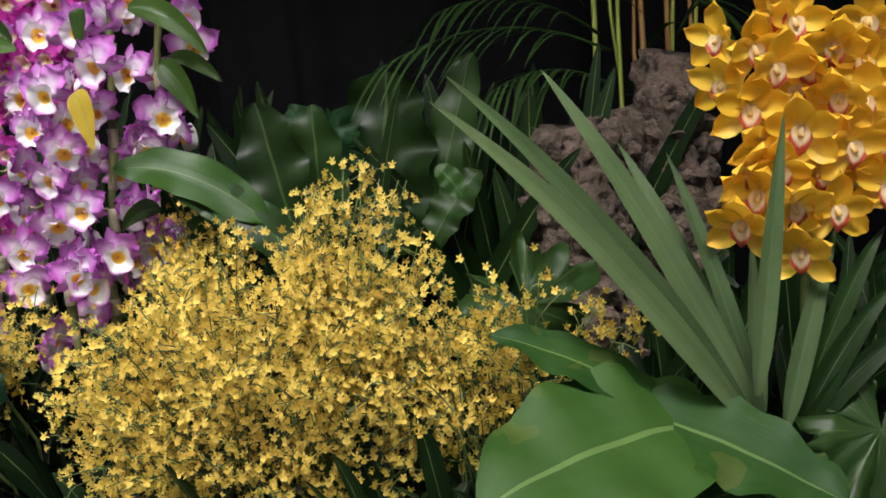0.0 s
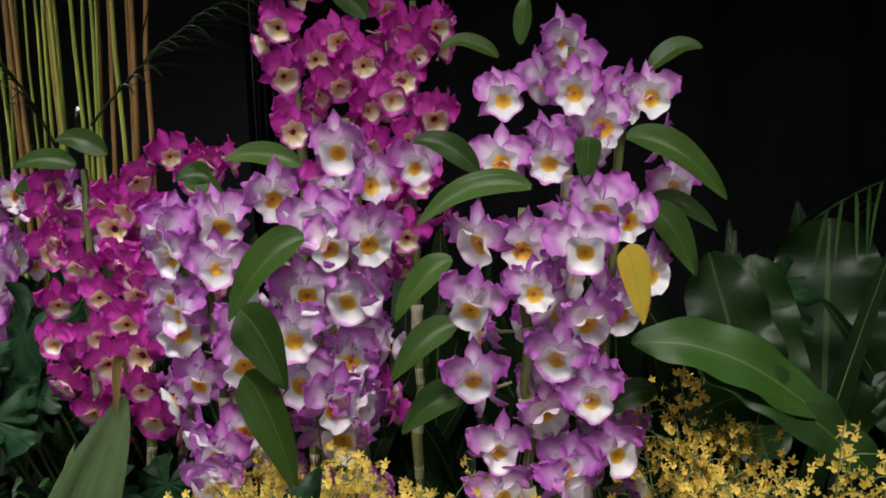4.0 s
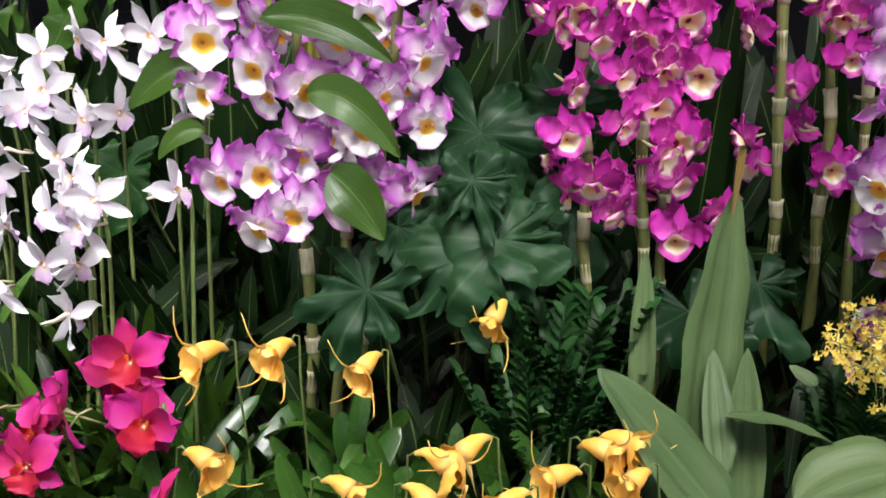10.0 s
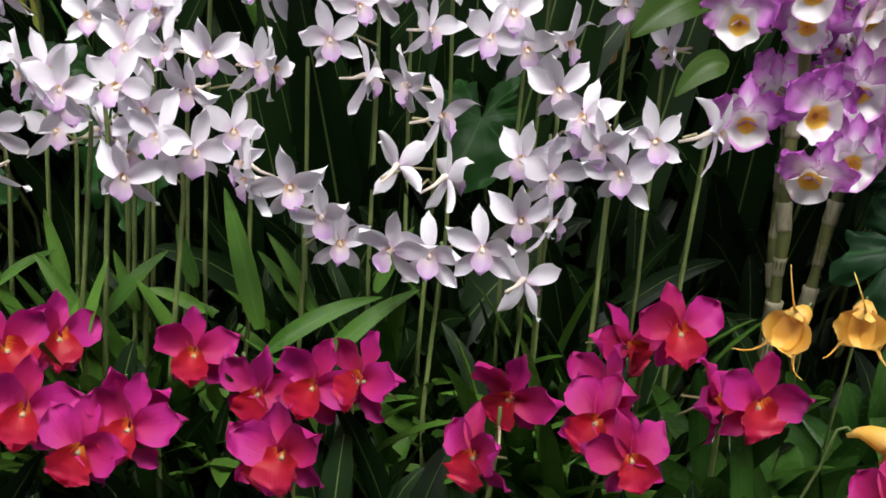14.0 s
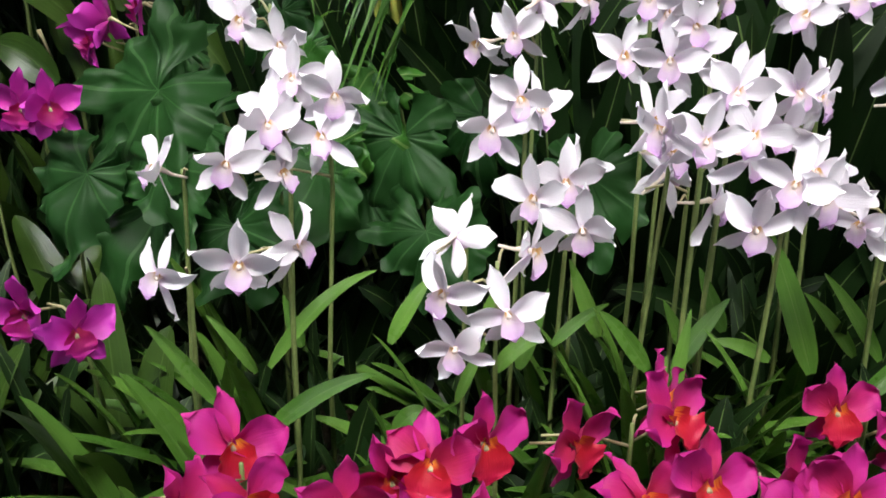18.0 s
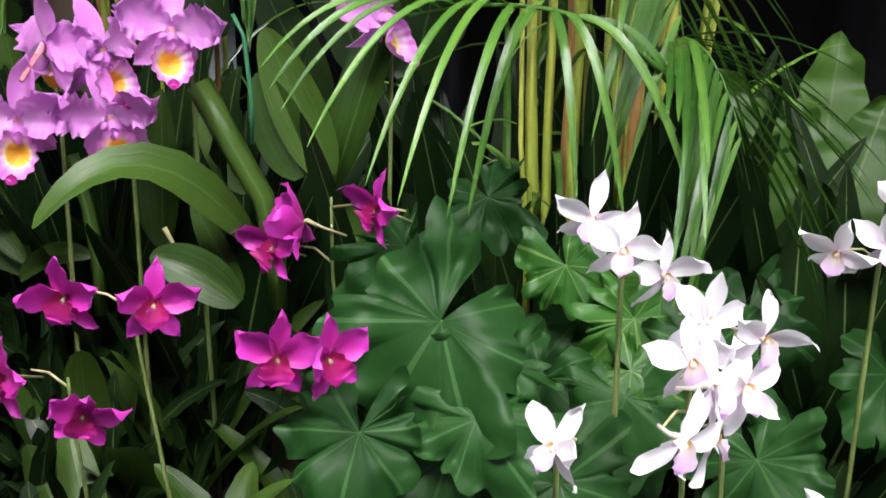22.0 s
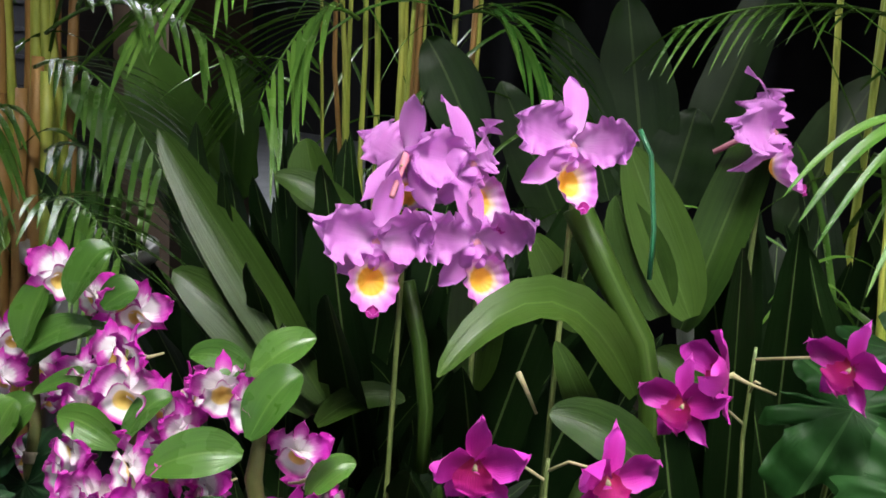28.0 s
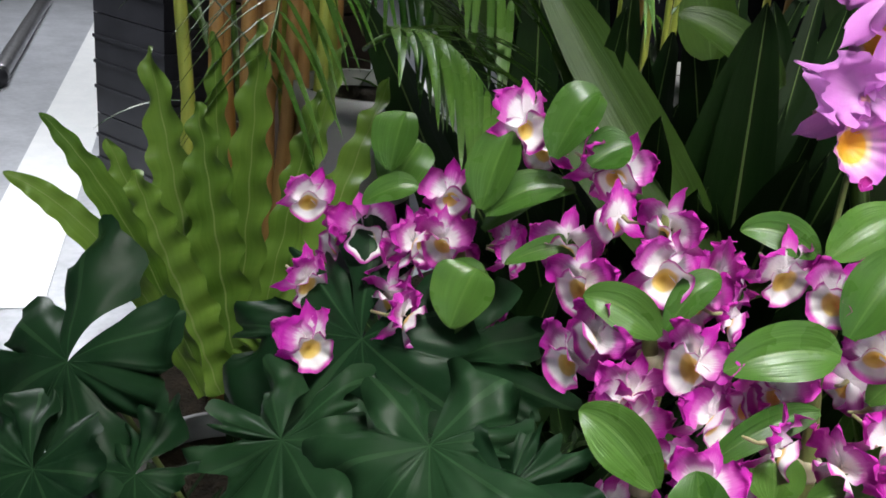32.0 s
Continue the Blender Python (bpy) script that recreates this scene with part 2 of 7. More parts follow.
M_CYMLIP = petal_mat("golden_lip", [(0.0, (0.8, 0.5, 0.12)), (0.55, (0.84, 0.68, 0.45)), (0.78, (0.45, 0.04, 0.02)), (1.0, (0.6, 0.12, 0.04))], edge=0.3, vary=0.03)
M_MAS = petal_mat("apricot_petal", [(0.0, (0.88, 0.58, 0.18)), (0.5, (0.9, 0.5, 0.075)), (1.0, (0.9, 0.6, 0.16))], edge=0.1, vary=0.08)
M_BUD = petal_mat("pale_bud", [(0.0, (0.6, 0.6, 0.25)), (0.5, (0.85, 0.68, 0.3)), (1.0, (0.85, 0.6, 0.2))], edge=0.1)
M_ONC = petal_mat("small_yellow_petal", [(0.0, (0.6, 0.34, 0.03)), (0.3, (0.81, 0.57, 0.09)), (1.0, (0.85, 0.65, 0.15))], edge=0.1, vary=0.2)
M_PINKCOL = rough_mat("column_pink", (0.5, 0.1, 0.2), (0.65, 0.3, 0.35), 60, 0.5, 0.2, 0.001)
M_COL = rough_mat("column_cream", (0.75, 0.6, 0.5), (0.82, 0.74, 0.7), 60, 0.5, 0.2, 0.001)
M_PED = rough_mat("pale_pedicel", (0.22, 0.22, 0.09), (0.42, 0.36, 0.22), 90, 0.5, 0.2, 0.001)
M_STEM = rough_mat("green_stem", (0.06, 0.1, 0.025), (0.18, 0.22, 0.07), 40, 0.5, 0.35, 0.002)
M_SHEATH = rough_mat("papery_sheath", (0.13, 0.12, 0.06), (0.46, 0.42, 0.3), 60, 0.55, 0.5, 0.001, (1, 1, 0.15))
M_CANE = rough_mat("green_cane", (0.06, 0.08, 0.018), (0.16, 0.16, 0.05), 30, 0.6, 0.5, 0.003, (1, 1, 0.25))
M_OVAL = leaf_mat("oval_leaf", (0.022, 0.07, 0.01), (0.075, 0.165, 0.028), rough=0.31, veins=11, ribs=0.35, spec=0.4)
M_OLIVE = leaf_mat("olive_leaf", (0.013, 0.033, 0.005), (0.048, 0.095, 0.015), rough=0.36, veins=16, ribs=0.3)
M_GREY = leaf_mat("grey_green_leaf", (0.032, 0.064, 0.023), (0.095, 0.14, 0.058), rough=0.45, veins=22, rib=(0.085, 0.135, 0.055))
M_YLEAF = leaf_mat("yellowing_leaf", (0.35, 0.24, 0.02), (0.5, 0.38, 0.05), rough=0.4, spots=0.5)
M_STRAP = leaf_mat("strap_leaf", (0.028, 0.082, 0.01), (0.1, 0.21, 0.032), rough=0.32, veins=20, ribs=0.4)
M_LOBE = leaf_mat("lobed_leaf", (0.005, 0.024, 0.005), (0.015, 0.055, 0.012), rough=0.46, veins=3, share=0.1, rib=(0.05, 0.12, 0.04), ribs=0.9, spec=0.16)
# Bluish copy of the lobed leaf, lowered so that shade is in the colour.
M_LOBE2 = leaf_mat("blue_lobed_leaf_dimmed", (0.004, 0.018, 0.007), (0.012, 0.038, 0.014), rough=0.46, veins=3, share=0.08, rib=(0.035, 0.08, 0.035), ribs=0.8, spec=0.16)
M_BRIGHT = leaf_mat("young_leaf", (0.012, 0.06, 0.007), (0.036, 0.12, 0.016), rough=0.4, veins=8)
M_BROAD = leaf_mat("broad_lobed_leaf", (0.01, 0.042, 0.006), (0.042, 0.1, 0.016), rough=0.58, veins=9, rib=(0.14, 0.22, 0.07), ribs=1.0, spots=0.12)
# Darker copy of the nest fern green, with shade put into it.
M_NEST = leaf_mat("fern_leaf_shade_tint", (0.009, 0.03, 0.004), (0.034, 0.084, 0.013), rough=0.42, veins=6, rib=(0.1, 0.16, 0.05), share=0.2)
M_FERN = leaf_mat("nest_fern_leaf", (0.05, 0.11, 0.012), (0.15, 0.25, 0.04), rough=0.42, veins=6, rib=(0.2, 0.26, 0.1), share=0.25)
# Leaf green taken near black: shade between the plants is in the colour.
M_DARK = leaf_mat("undergrowth_shade_leaf", (0.0025, 0.009, 0.002), (0.01, 0.027, 0.006), rough=0.45, veins=10, share=0.08)
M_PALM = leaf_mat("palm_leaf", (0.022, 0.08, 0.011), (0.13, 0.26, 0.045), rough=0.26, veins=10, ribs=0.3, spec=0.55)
# Dimmer copy of palm_leaf; the weaker light at the back is in the colour.
M_PALMDIM = leaf_mat("dim_palm_leaf", (0.014, 0.05, 0.007), (0.07, 0.15, 0.024), rough=0.28, veins=10, ribs=0.3, spec=0.5)
M_PALMSTEM = rough_mat("palm_stem", (0.16, 0.24, 0.025), (0.5, 0.52, 0.1), 22, 0.45, 0.35, 0.002, (1, 1, 0.18))
M_PALMOLD = rough_mat("old_palm_stem", (0.2, 0.1, 0.03), (0.44, 0.25, 0.08), 22, 0.5, 0.35, 0.002, (1, 1, 0.18))
M_BARK = rough_mat("cork_bark", (0.015, 0.011, 0.008), (0.2, 0.14, 0.11), 22, 0.95, 1.0, 0.03)
# Darkened leaf green that stands in for shade on straps, ferns and fronds.
M_SHADE = leaf_mat("shade_darkened_leaf", (0.007, 0.02, 0.005), (0.024, 0.056, 0.012), rough=0.4, veins=8, ribs=0.4)
M_PADDLE = leaf_mat("paddle_leaf", (0.012, 0.045, 0.007), (0.05, 0.125, 0.02), rough=0.27, veins=5, ribs=0.2, spec=0.5)
M_WITHER = leaf_mat("withered_leaf", (0.1, 0.05, 0.015), (0.26, 0.17, 0.06), rough=0.6, veins=14, ribs=0.2)
M_RUFFLE = leaf_mat("ruffled_fern_leaf", (0.022, 0.065, 0.008), (0.07, 0.15, 0.024), rough=0.42, veins=6, rib=(0.1, 0.16, 0.05), share=0.24)
M_SOIL = rough_mat("dark_mulch", (0.008, 0.007, 0.005), (0.04, 0.03, 0.02), 30, 0.95, 1.0, 0.02, gloss=0.1)
M_CLOTH = rough_mat("black_cloth", (0.004, 0.004, 0.005), (0.011, 0.011, 0.0125), 3, 0.95, 0.4, 0.004, gloss=0.06)
M_FLOOR = rough_mat("pale_concrete", (0.26, 0.27, 0.3), (0.5, 0.51, 0.55), 5, 0.3, 0.4, 0.006)
# Near-white colour that imitates glare on the concrete.
M_GLARE = rough_mat("floor_glare_white", (0.7, 0.71, 0.73), (0.82, 0.82, 0.83), 9, 0.35, 0.3, 0.003)
M_WALL = rough_mat("grey_wall", (0.012, 0.012, 0.013), (0.02, 0.02, 0.022), 2, 0.8, 0.2, 0.003)
M_CEIL = rough_mat("grey_ceiling", (0.02, 0.02, 0.02), (0.03, 0.03, 0.03), 2, 0.8, 0.2, 0.003)
M_POT = rough_mat("white_plastic", (0.3, 0.3, 0.3), (0.4, 0.4, 0.39), 6, 0.4, 0.1, 0.001)
M_GREYPOT = rough_mat("grey_plastic", (0.16, 0.16, 0.17), (0.24, 0.24, 0.25), 6, 0.4, 0.1, 0.001)
M_BOX = rough_mat("brown_cardboard", (0.035, 0.02, 0.011), (0.06, 0.036, 0.02), 12, 0.8, 0.2, 0.002)
M_CRATE = rough_mat("black_plastic", (0.01, 0.01, 0.012), (0.025, 0.025, 0.03), 8, 0.3, 0.1, 0.001)
M_STEEL = rough_mat("dull_steel", (0.3, 0.3, 0.32), (0.5, 0.5, 0.52), 20, 0.35, 0.2, 0.001, metal=0.9)
M_WIRE = rough_mat("green_plastic_tie", (0.012, 0.09, 0.04), (0.03, 0.16, 0.07), 20, 0.35, 0.2, 0.001)


# ---- shape helpers ----
def mesh(name, verts, faces, mats, uvs=None, index=None, smooth=True):
    me = bpy.data.meshes.new(name)
    me.from_pydata([tuple(v) for v in verts], [], faces)
    for m in mats if isinstance(mats, (list, tuple)) else (mats,):
        me.materials.append(m)
    if uvs is not None:
        layer = me.uv_layers.new(name="UVMap")
        loops = np.empty(len(me.loops), dtype=np.int32)
        me.loops.foreach_get("vertex_index", loops)
        layer.data.foreach_set("uv", np.asarray(uvs, dtype=np.float32)[loops].ravel())
    if index is not None:
        me.polygons.foreach_set("material_index", index)
    if smooth:
        me.polygons.foreach_set("use_smooth", [True] * len(me.polygons))
    me.update()
    return me


def thing(name, at, label, category, group="", kind=""):
    ob = new(name)
    ob.empty_display_size = 0.02
    ob.location = at
    return tagged(ob, label, category, group, kind)


def part(name, me, parent, m=None, label=""):
    """One mesh object under a thing or a part; m is relative to the parent."""
    ob = new(name, me)
    ob.parent = parent
    if m is not None:
        ob.matrix_basis = m
    if label:
        ob["label"] = label
    return ob


def join(pieces):
    """One set of vertices, faces and uvs out of several."""
    v, f, u = [], [], []
    for pv, pf, pu in pieces:
        k = len(v)
        v += list(pv)
        f += [tuple(i + k for i in q) for q in pf]
        u += list(pu)
    return v, f, u


def sheet(grid, uv):
    nv, nu = len(grid), len(grid[0])
    v = [p for row in grid for p in row]
    u = [p for row in uv for p in row]
    f = [(i * nu + j, i * nu + j + 1, (i + 1) * nu + j + 1, (i + 1) * nu + j) for i in range(nv - 1) for j in range(nu - 1)]
    return v, f, u


def petal(rng, L, Wd, wide=1.2, full=0.75, curl=0.1, cup=0.1, ruffle=0.0, waves=4, foot=0.14, twist=0.0, nv=8, nu=6, rim=1.6):
    """A petal that rises from the origin along z and shows its face to -y."""
    ph, ph2 = rng.uniform(0, 6.28), rng.uniform(0, 6.28)
    g, uv = [], []
    for i in range(nv + 1):
        t = 1 - (1 - i / nv) ** 1.6
        w = Wd / 2 * max(math.sin(math.pi * min(t, 0.999) ** wide) ** full, foot * (1 - t) + 0.02)
        row, ur = [], []
        for j in range(nu + 1):
            s = 2 * j / nu - 1
            e = max(abs(s) ** rim, t ** (2 * rim))
            wav = ruffle * Wd * e * (0.5 * math.sin(waves * 5 * t + ph + (1.7 if s < 0 else 0)) + 2.4 * noise.noise(Vector((waves * 1.5 * t, 1.2 * s + waves * 0.4 * s * t, ph + ph2))))
            y = curl * L * t * t - cup * Wd * s * s + wav + twist * s * t * Wd
            z = L * (t + 0.02 * math.sin(3 * s + ph)) * (1 - 0.06 * s * s * (t > 0.8)) - abs(curl) * 0.35 * L * t ** 3
            row.append((s * w * (1 + 1.6 * ruffle * noise.noise(Vector((waves * 1.7 * t, ph2, s)))), y, z))
            ur.append((j / nu, t))
        g.append(row)
        uv.append(ur)
    return sheet(g, uv)


def bowl(rng, R, deep, tall=1.1, ruffle=0.06, waves=7, ns=18, nr=5, flare=0.0, open_top=0.0):
    """A cupped lip that opens to -y, with a frilled rim."""
    ph = rng.uniform(0, 6.28)
    v, uv, f = [(0, deep, 0)], [(0.5, 0.0)], []
    for r in range(1, nr + 1):
        q = r / nr
        for k in range(ns):
            a = 6.2832 * k / ns
            w = ruffle * R * q ** 3 * math.sin(waves * a + ph)
            top = 1 - open_top * max(0, math.sin(a))
            v.append((R * q * math.cos(a) * top + w * math.cos(a), deep * (1 - q * q) - flare * R * max(0, -math.sin(a)) * q * q + w,
                      R * tall * q * math.sin(a) * top + w * math.sin(a)))
            uv.append((0.5, q * 0.97))
    for k in range(ns):
        f.append((0, 1 + (k + 1) % ns, 1 + k))
    for r in range(nr - 1):
        for k in range(ns):
            a, b = 1 + r * ns + k, 1 + r * ns + (k + 1) % ns
            f.append((a, b, b + ns, a + ns))
    return v, f, uv


def tube(points, radii, ns=6):
    """A round stem along points."""
    pts = [Vector(p) for p in points]
    v, f, uv = [], [], []
    side = None
    for i, p in enumerate(pts):
        d = (pts[min(i + 1, len(pts) - 1)] - pts[max(i - 1, 0)]).normalized()
        if side is None:
            side = d.orthogonal().normalized()
        side = (side - d * side.dot(d)).normalized()
        up = d.cross(side)
        for k in range(ns):
            a = 6.2832 * k / ns
            v.append(tuple(p + radii[i] * (math.cos(a) * side + math.sin(a) * up)))
            uv.append((k / ns, i / max(1, len(pts) - 1)))
    for i in range(len(pts) - 1):
        for k in range(ns):
            f.append((i * ns + k, i * ns + (k + 1) % ns, (i + 1) * ns + (k + 1) % ns, (i + 1) * ns + k))
    f.append(tuple(range(ns))[::-1])
    f.append(tuple(range((len(pts) - 1) * ns, len(pts) * ns)))
    return v, f, uv


def bez(a, b, c, t):
    return a * (1 - t) ** 2 + b * 2 * t * (1 - t) + c * t * t


def blade(rng, base, tip, width, arch=0.1, face=None, shape=(0.75, 0.6), fold=0.25, ruffle=0.0, waves=5, sway=0.0, nv=12, nu=4, foot=0.3, flat_tip=0.0, pleat=0.0, crimp=0.12):
    """A leaf from base to tip, arched by that many metres, its face turned to the vector given."""
    a, c = Vector(base), Vector(tip)
    mid = (a + c) / 2 + Vector((0, 0, arch)) + Vector((rng.uniform(-1, 1), rng.uniform(-1, 1), 0)) * sway
    fc = Vector(face) if face is not None else Vector((rng.uniform(-0.5, 0.5), rng.uniform(-0.5, 0.5), 1))
    ph = rng.uniform(0, 6.28)
    g, uv = [], []
    for i in range(nv + 1):
        t = i / nv - 0.1 * math.sin(6.2832 * i / nv) * (nv < 30)
        p = bez(a, mid, c, t)
        d = (bez(a, mid, c, min(1, t + 0.02)) - bez(a, mid, c, max(0, t - 0.02))).normalized()
        side = d.cross(fc)
        side = side.normalized() if side.length > 1e-4 else d.orthogonal().normalized()
        nrm = side.cross(d)
        w = width / 2 * max(math.sin(math.pi * min(0.999, t) ** shape[0]) ** shape[1], foot * (1 - t) ** 2, flat_tip * t) * (1 + 1.2 * ruffle * noise.noise(Vector((waves * 1.3 * t, ph, 0))))
        row, ur = [], []
        for j in range(nu + 1):
            s = 2 * j / nu - 1
            lift = fold * w * abs(s) + ruffle * width * (s * s + crimp) * (0.75 * math.sin(waves * 6.28 * (t + 0.03 * noise.noise(Vector((4 * t, ph, 1)))) + ph + (0.6 if s < 0 else 0)) + 0.9 * noise.noise(Vector((waves * 1.4 * t, s, ph)))) + pleat * width * math.cos(s * 9.42) * math.sin(3.1 * min(1, t + 0.1))
            row.append(tuple(p + side * (s * w) + nrm * lift))
            ur.append((j / nu, t))
        g.append(row)
        uv.append(ur)
    return sheet(g, uv)


def lobed(rng, R, cut=0.45, long=1.4, bulge=0.12, ns=22, nr=12):
    """A palmate leaf in the xy plane, its point along +x, cut into lobes that carry blunt teeth; the stalk joins at the origin, in a notch."""
    lobes = 7
    seed, rim = rng.uniform(0, 40), []
    wide = [rng.uniform(0.6, 1.4) * q for q in (1.0, 0.9, 0.95, 1.35, 0.95, 0.9, 1.0)]
    reach = [rng.uniform(0.78, 1.2) * q for q in (0.86, 0.9, 1.08, long, 1.08, 0.9, 0.86)]
    span = math.radians(332)
    step, a0 = span / sum(wide), -span / 2
    for k in range(lobes):
        shoulder, deep, ph, skew = rng.uniform(0.55, 0.9), cut * rng.uniform(0.3, 1.05), rng.uniform(0, 6.28), rng.uniform(-0.3, 0.3)
        for i in range(ns + (k == lobes - 1)):
            m = i / ns
            u = 2 * m - 1
            tooth = min(1.0, math.exp(-((u - skew) / 0.3) ** 2) + shoulder * (math.exp(-((u - 0.52) / 0.26) ** 2) + math.exp(-((u + 0.52) / 0.26) ** 2)) * 0.8)
            left, right = reach[max(0, k - 1)], reach[min(lobes - 1, k + 1)]
            low = (1 - deep) * ((reach[k] + left) / 2 * (1 - m) + (reach[k] + right) / 2 * m)
            rad = (low + (reach[k] - low) * tooth + 0.03 * math.sin(11 * m + ph))
            a = a0 + wide[k] * step * (m - 0.03 * math.sin(6.283 * m))
            rad *= 1 + 0.22 * noise.noise(Vector((1.3 * a, seed, 3)))
            a += 0.16 * noise.noise(Vector((2.2 * a, seed, 9)))
            rim.append((a, R * rad, u))
        a0 += wide[k] * step
    v, uv, f = [(0, 0, 0)], [(0.5, 0)], []
    fold = rng.uniform(0.05, 0.2)
    for r in range(1, nr + 1):
        q = r / nr
        for a, rad, u in rim:
            x, y = rad * q * math.cos(a), rad * q * math.sin(a)
            p = Vector((1.5 * x / R, 1.5 * y / R, seed))
            z = -bulge * q * q + fold * math.sqrt(y * y / (R * R) + 0.01) + 0.42 * q * noise.noise(p * 0.8) + 0.3 * q * q * noise.noise(p * 1.9 + Vector((9, 0, 0)))
            z += 0.16 * q ** 4 * noise.noise(p * 3.4 + Vector((0, 7, 0)))
            v.append((x, y, R * z))
            uv.append((0.5 + 0.5 * u * (0.3 + 0.7 * q), q))
    n = len(rim)
    for k in range(n - 1):
        f.append((0, 1 + k, 2 + k))
    for r in range(nr - 1):
        for k in range(n - 1):
            a = 1 + r * n + k
            f.append((a, a + n, a + n + 1, a + 1))
    return v, f, uv


def turned(piece, m):
    v, f, u = piece
    return [tuple(m @ Vector(p)) for p in v], f, u


def aim(at, heading, nod=0.0, lean=0.0, size=1.0):
    """Pose of a flower built to look along -y: heading in degrees, nod down, lean sideways."""
    return Matrix.Translation(at) @ pose(0, 0, 0, 0, 0, heading + 90) @ pose(0, 0, 0, nod, 0, 0) @ pose(0, 0, 0, 0, lean, 0) @ Matrix.Scale(size, 4)


# ---- flowers: each kind has a few sets of petal shapes; every bloom is its own part with petals and a lip ----
def spin(angle, back):
    return pose(0, 0, 0, 0, angle, 0) @ pose(0, 0, 0, -back, 0, 0)


def kind_of_flower(seed, sets, make):
    return [make(random.Random(seed + k)) for k in range(sets)]


def make_dendrobium(mats, rd=0.52):
    pm, lm = mats

    def f(rng):
        parts = []
        for nm, (L, wd, wide, full, cl, cu, rf), a, b in (
                ("sepal", (0.04, 0.0175, 1.0, 0.7, rng.uniform(-0.1, 0.3), 0.14, 0.05), rng.uniform(-8, 8), 4),
                ("sepal", (0.039, 0.017, 0.95, 0.7, rng.uniform(0.0, 0.4), 0.14, 0.05), 124, 12),
                ("sepal", (0.039, 0.017, 0.95, 0.7, rng.uniform(0.0, 0.4), 0.14, 0.05), -124, 12),
                ("petal", (0.041, 0.034, 1.1, rd, rng.uniform(-0.25, 0.4), 0.1, 0.13), 62 + rng.uniform(-10, 10), rng.uniform(-10, 10)),
                ("petal", (0.041, 0.034, 1.1, rd, rng.uniform(-0.25, 0.4), 0.1, 0.13), -62 + rng.uniform(-10, 10), rng.uniform(-10, 10))):
            v, fc, u = petal(rng, L, wd, wide, full, cl, cu, rf, nv=15, nu=8)
            parts.append((nm, mesh(nm, v, fc, pm, u), spin(a, b)))
        v, fc, u = bowl(rng, rng.uniform(0.018, 0.021), rng.uniform(0.009, 0.014), rng.uniform(0.95, 1.12), 0.13, rng.choice((4, 5, 7)), ns=28, nr=6, flare=rng.uniform(0.0, 0.28))
        parts.append(("lip", mesh("lip", v, fc, lm, u), pose(0, -0.015, -0.008, rng.uniform(-4, 18), rng.uniform(-8, 8), 0)))
        v, fc, u = tube([(0, 0.006, 0.001), (0, 0.014, -0.004), (0, 0.03, -0.004)], [0.0028, 0.002, 0.0014], 6)
        return mesh("flower", v, fc, M_PED, u), parts
    return f


def make_star(mats):
    pm, lm = mats

    def f(rng):
        parts = []
        for nm, L, wd, a, b, cl in (("sepal", 0.039, 0.0135, rng.uniform(-10, 10), 2, rng.uniform(-0.25, 0.35)), ("sepal", 0.036, 0.013, 140, 10, rng.uniform(0, 0.3)),
                                    ("sepal", 0.036, 0.013, -140, 10, rng.uniform(0, 0.3)), ("petal", 0.036, 0.0185, 62, -10, rng.uniform(-0.6, 0.6)), ("petal", 0.036, 0.0185, -62, -10, rng.uniform(-0.6, 0.6))):
            v, fc, u = petal(rng, L, wd, 1.05, 0.7, cl, rng.uniform(0.05, 0.3), 0.05, 2, twist=rng.uniform(-0.35, 0.35), nv=10)
            parts.append((nm, mesh(nm, v, fc, pm, u), spin(a + rng.uniform(-10, 10), b + rng.uniform(-20, 14))))
        v, fc, u = petal(rng, 0.024, 0.017, 1.3, 0.55, 0.3, 0.3, 0.09, 4)
        parts.append(("lip", mesh("lip", v, fc, lm, u), pose(0, -0.002, 0.003, 0, 0, 0) @ spin(180, -38)))
        v, fc, u = tube([(0, -0.006, 0.0), (0, 0.002, 0.002), (0, 0.012, -0.003), (0, 0.026, -0.006)], [0.0022, 0.0027, 0.0016, 0.0012], 6)
        return mesh("flower", v, fc, M_COL, u), parts
    return f


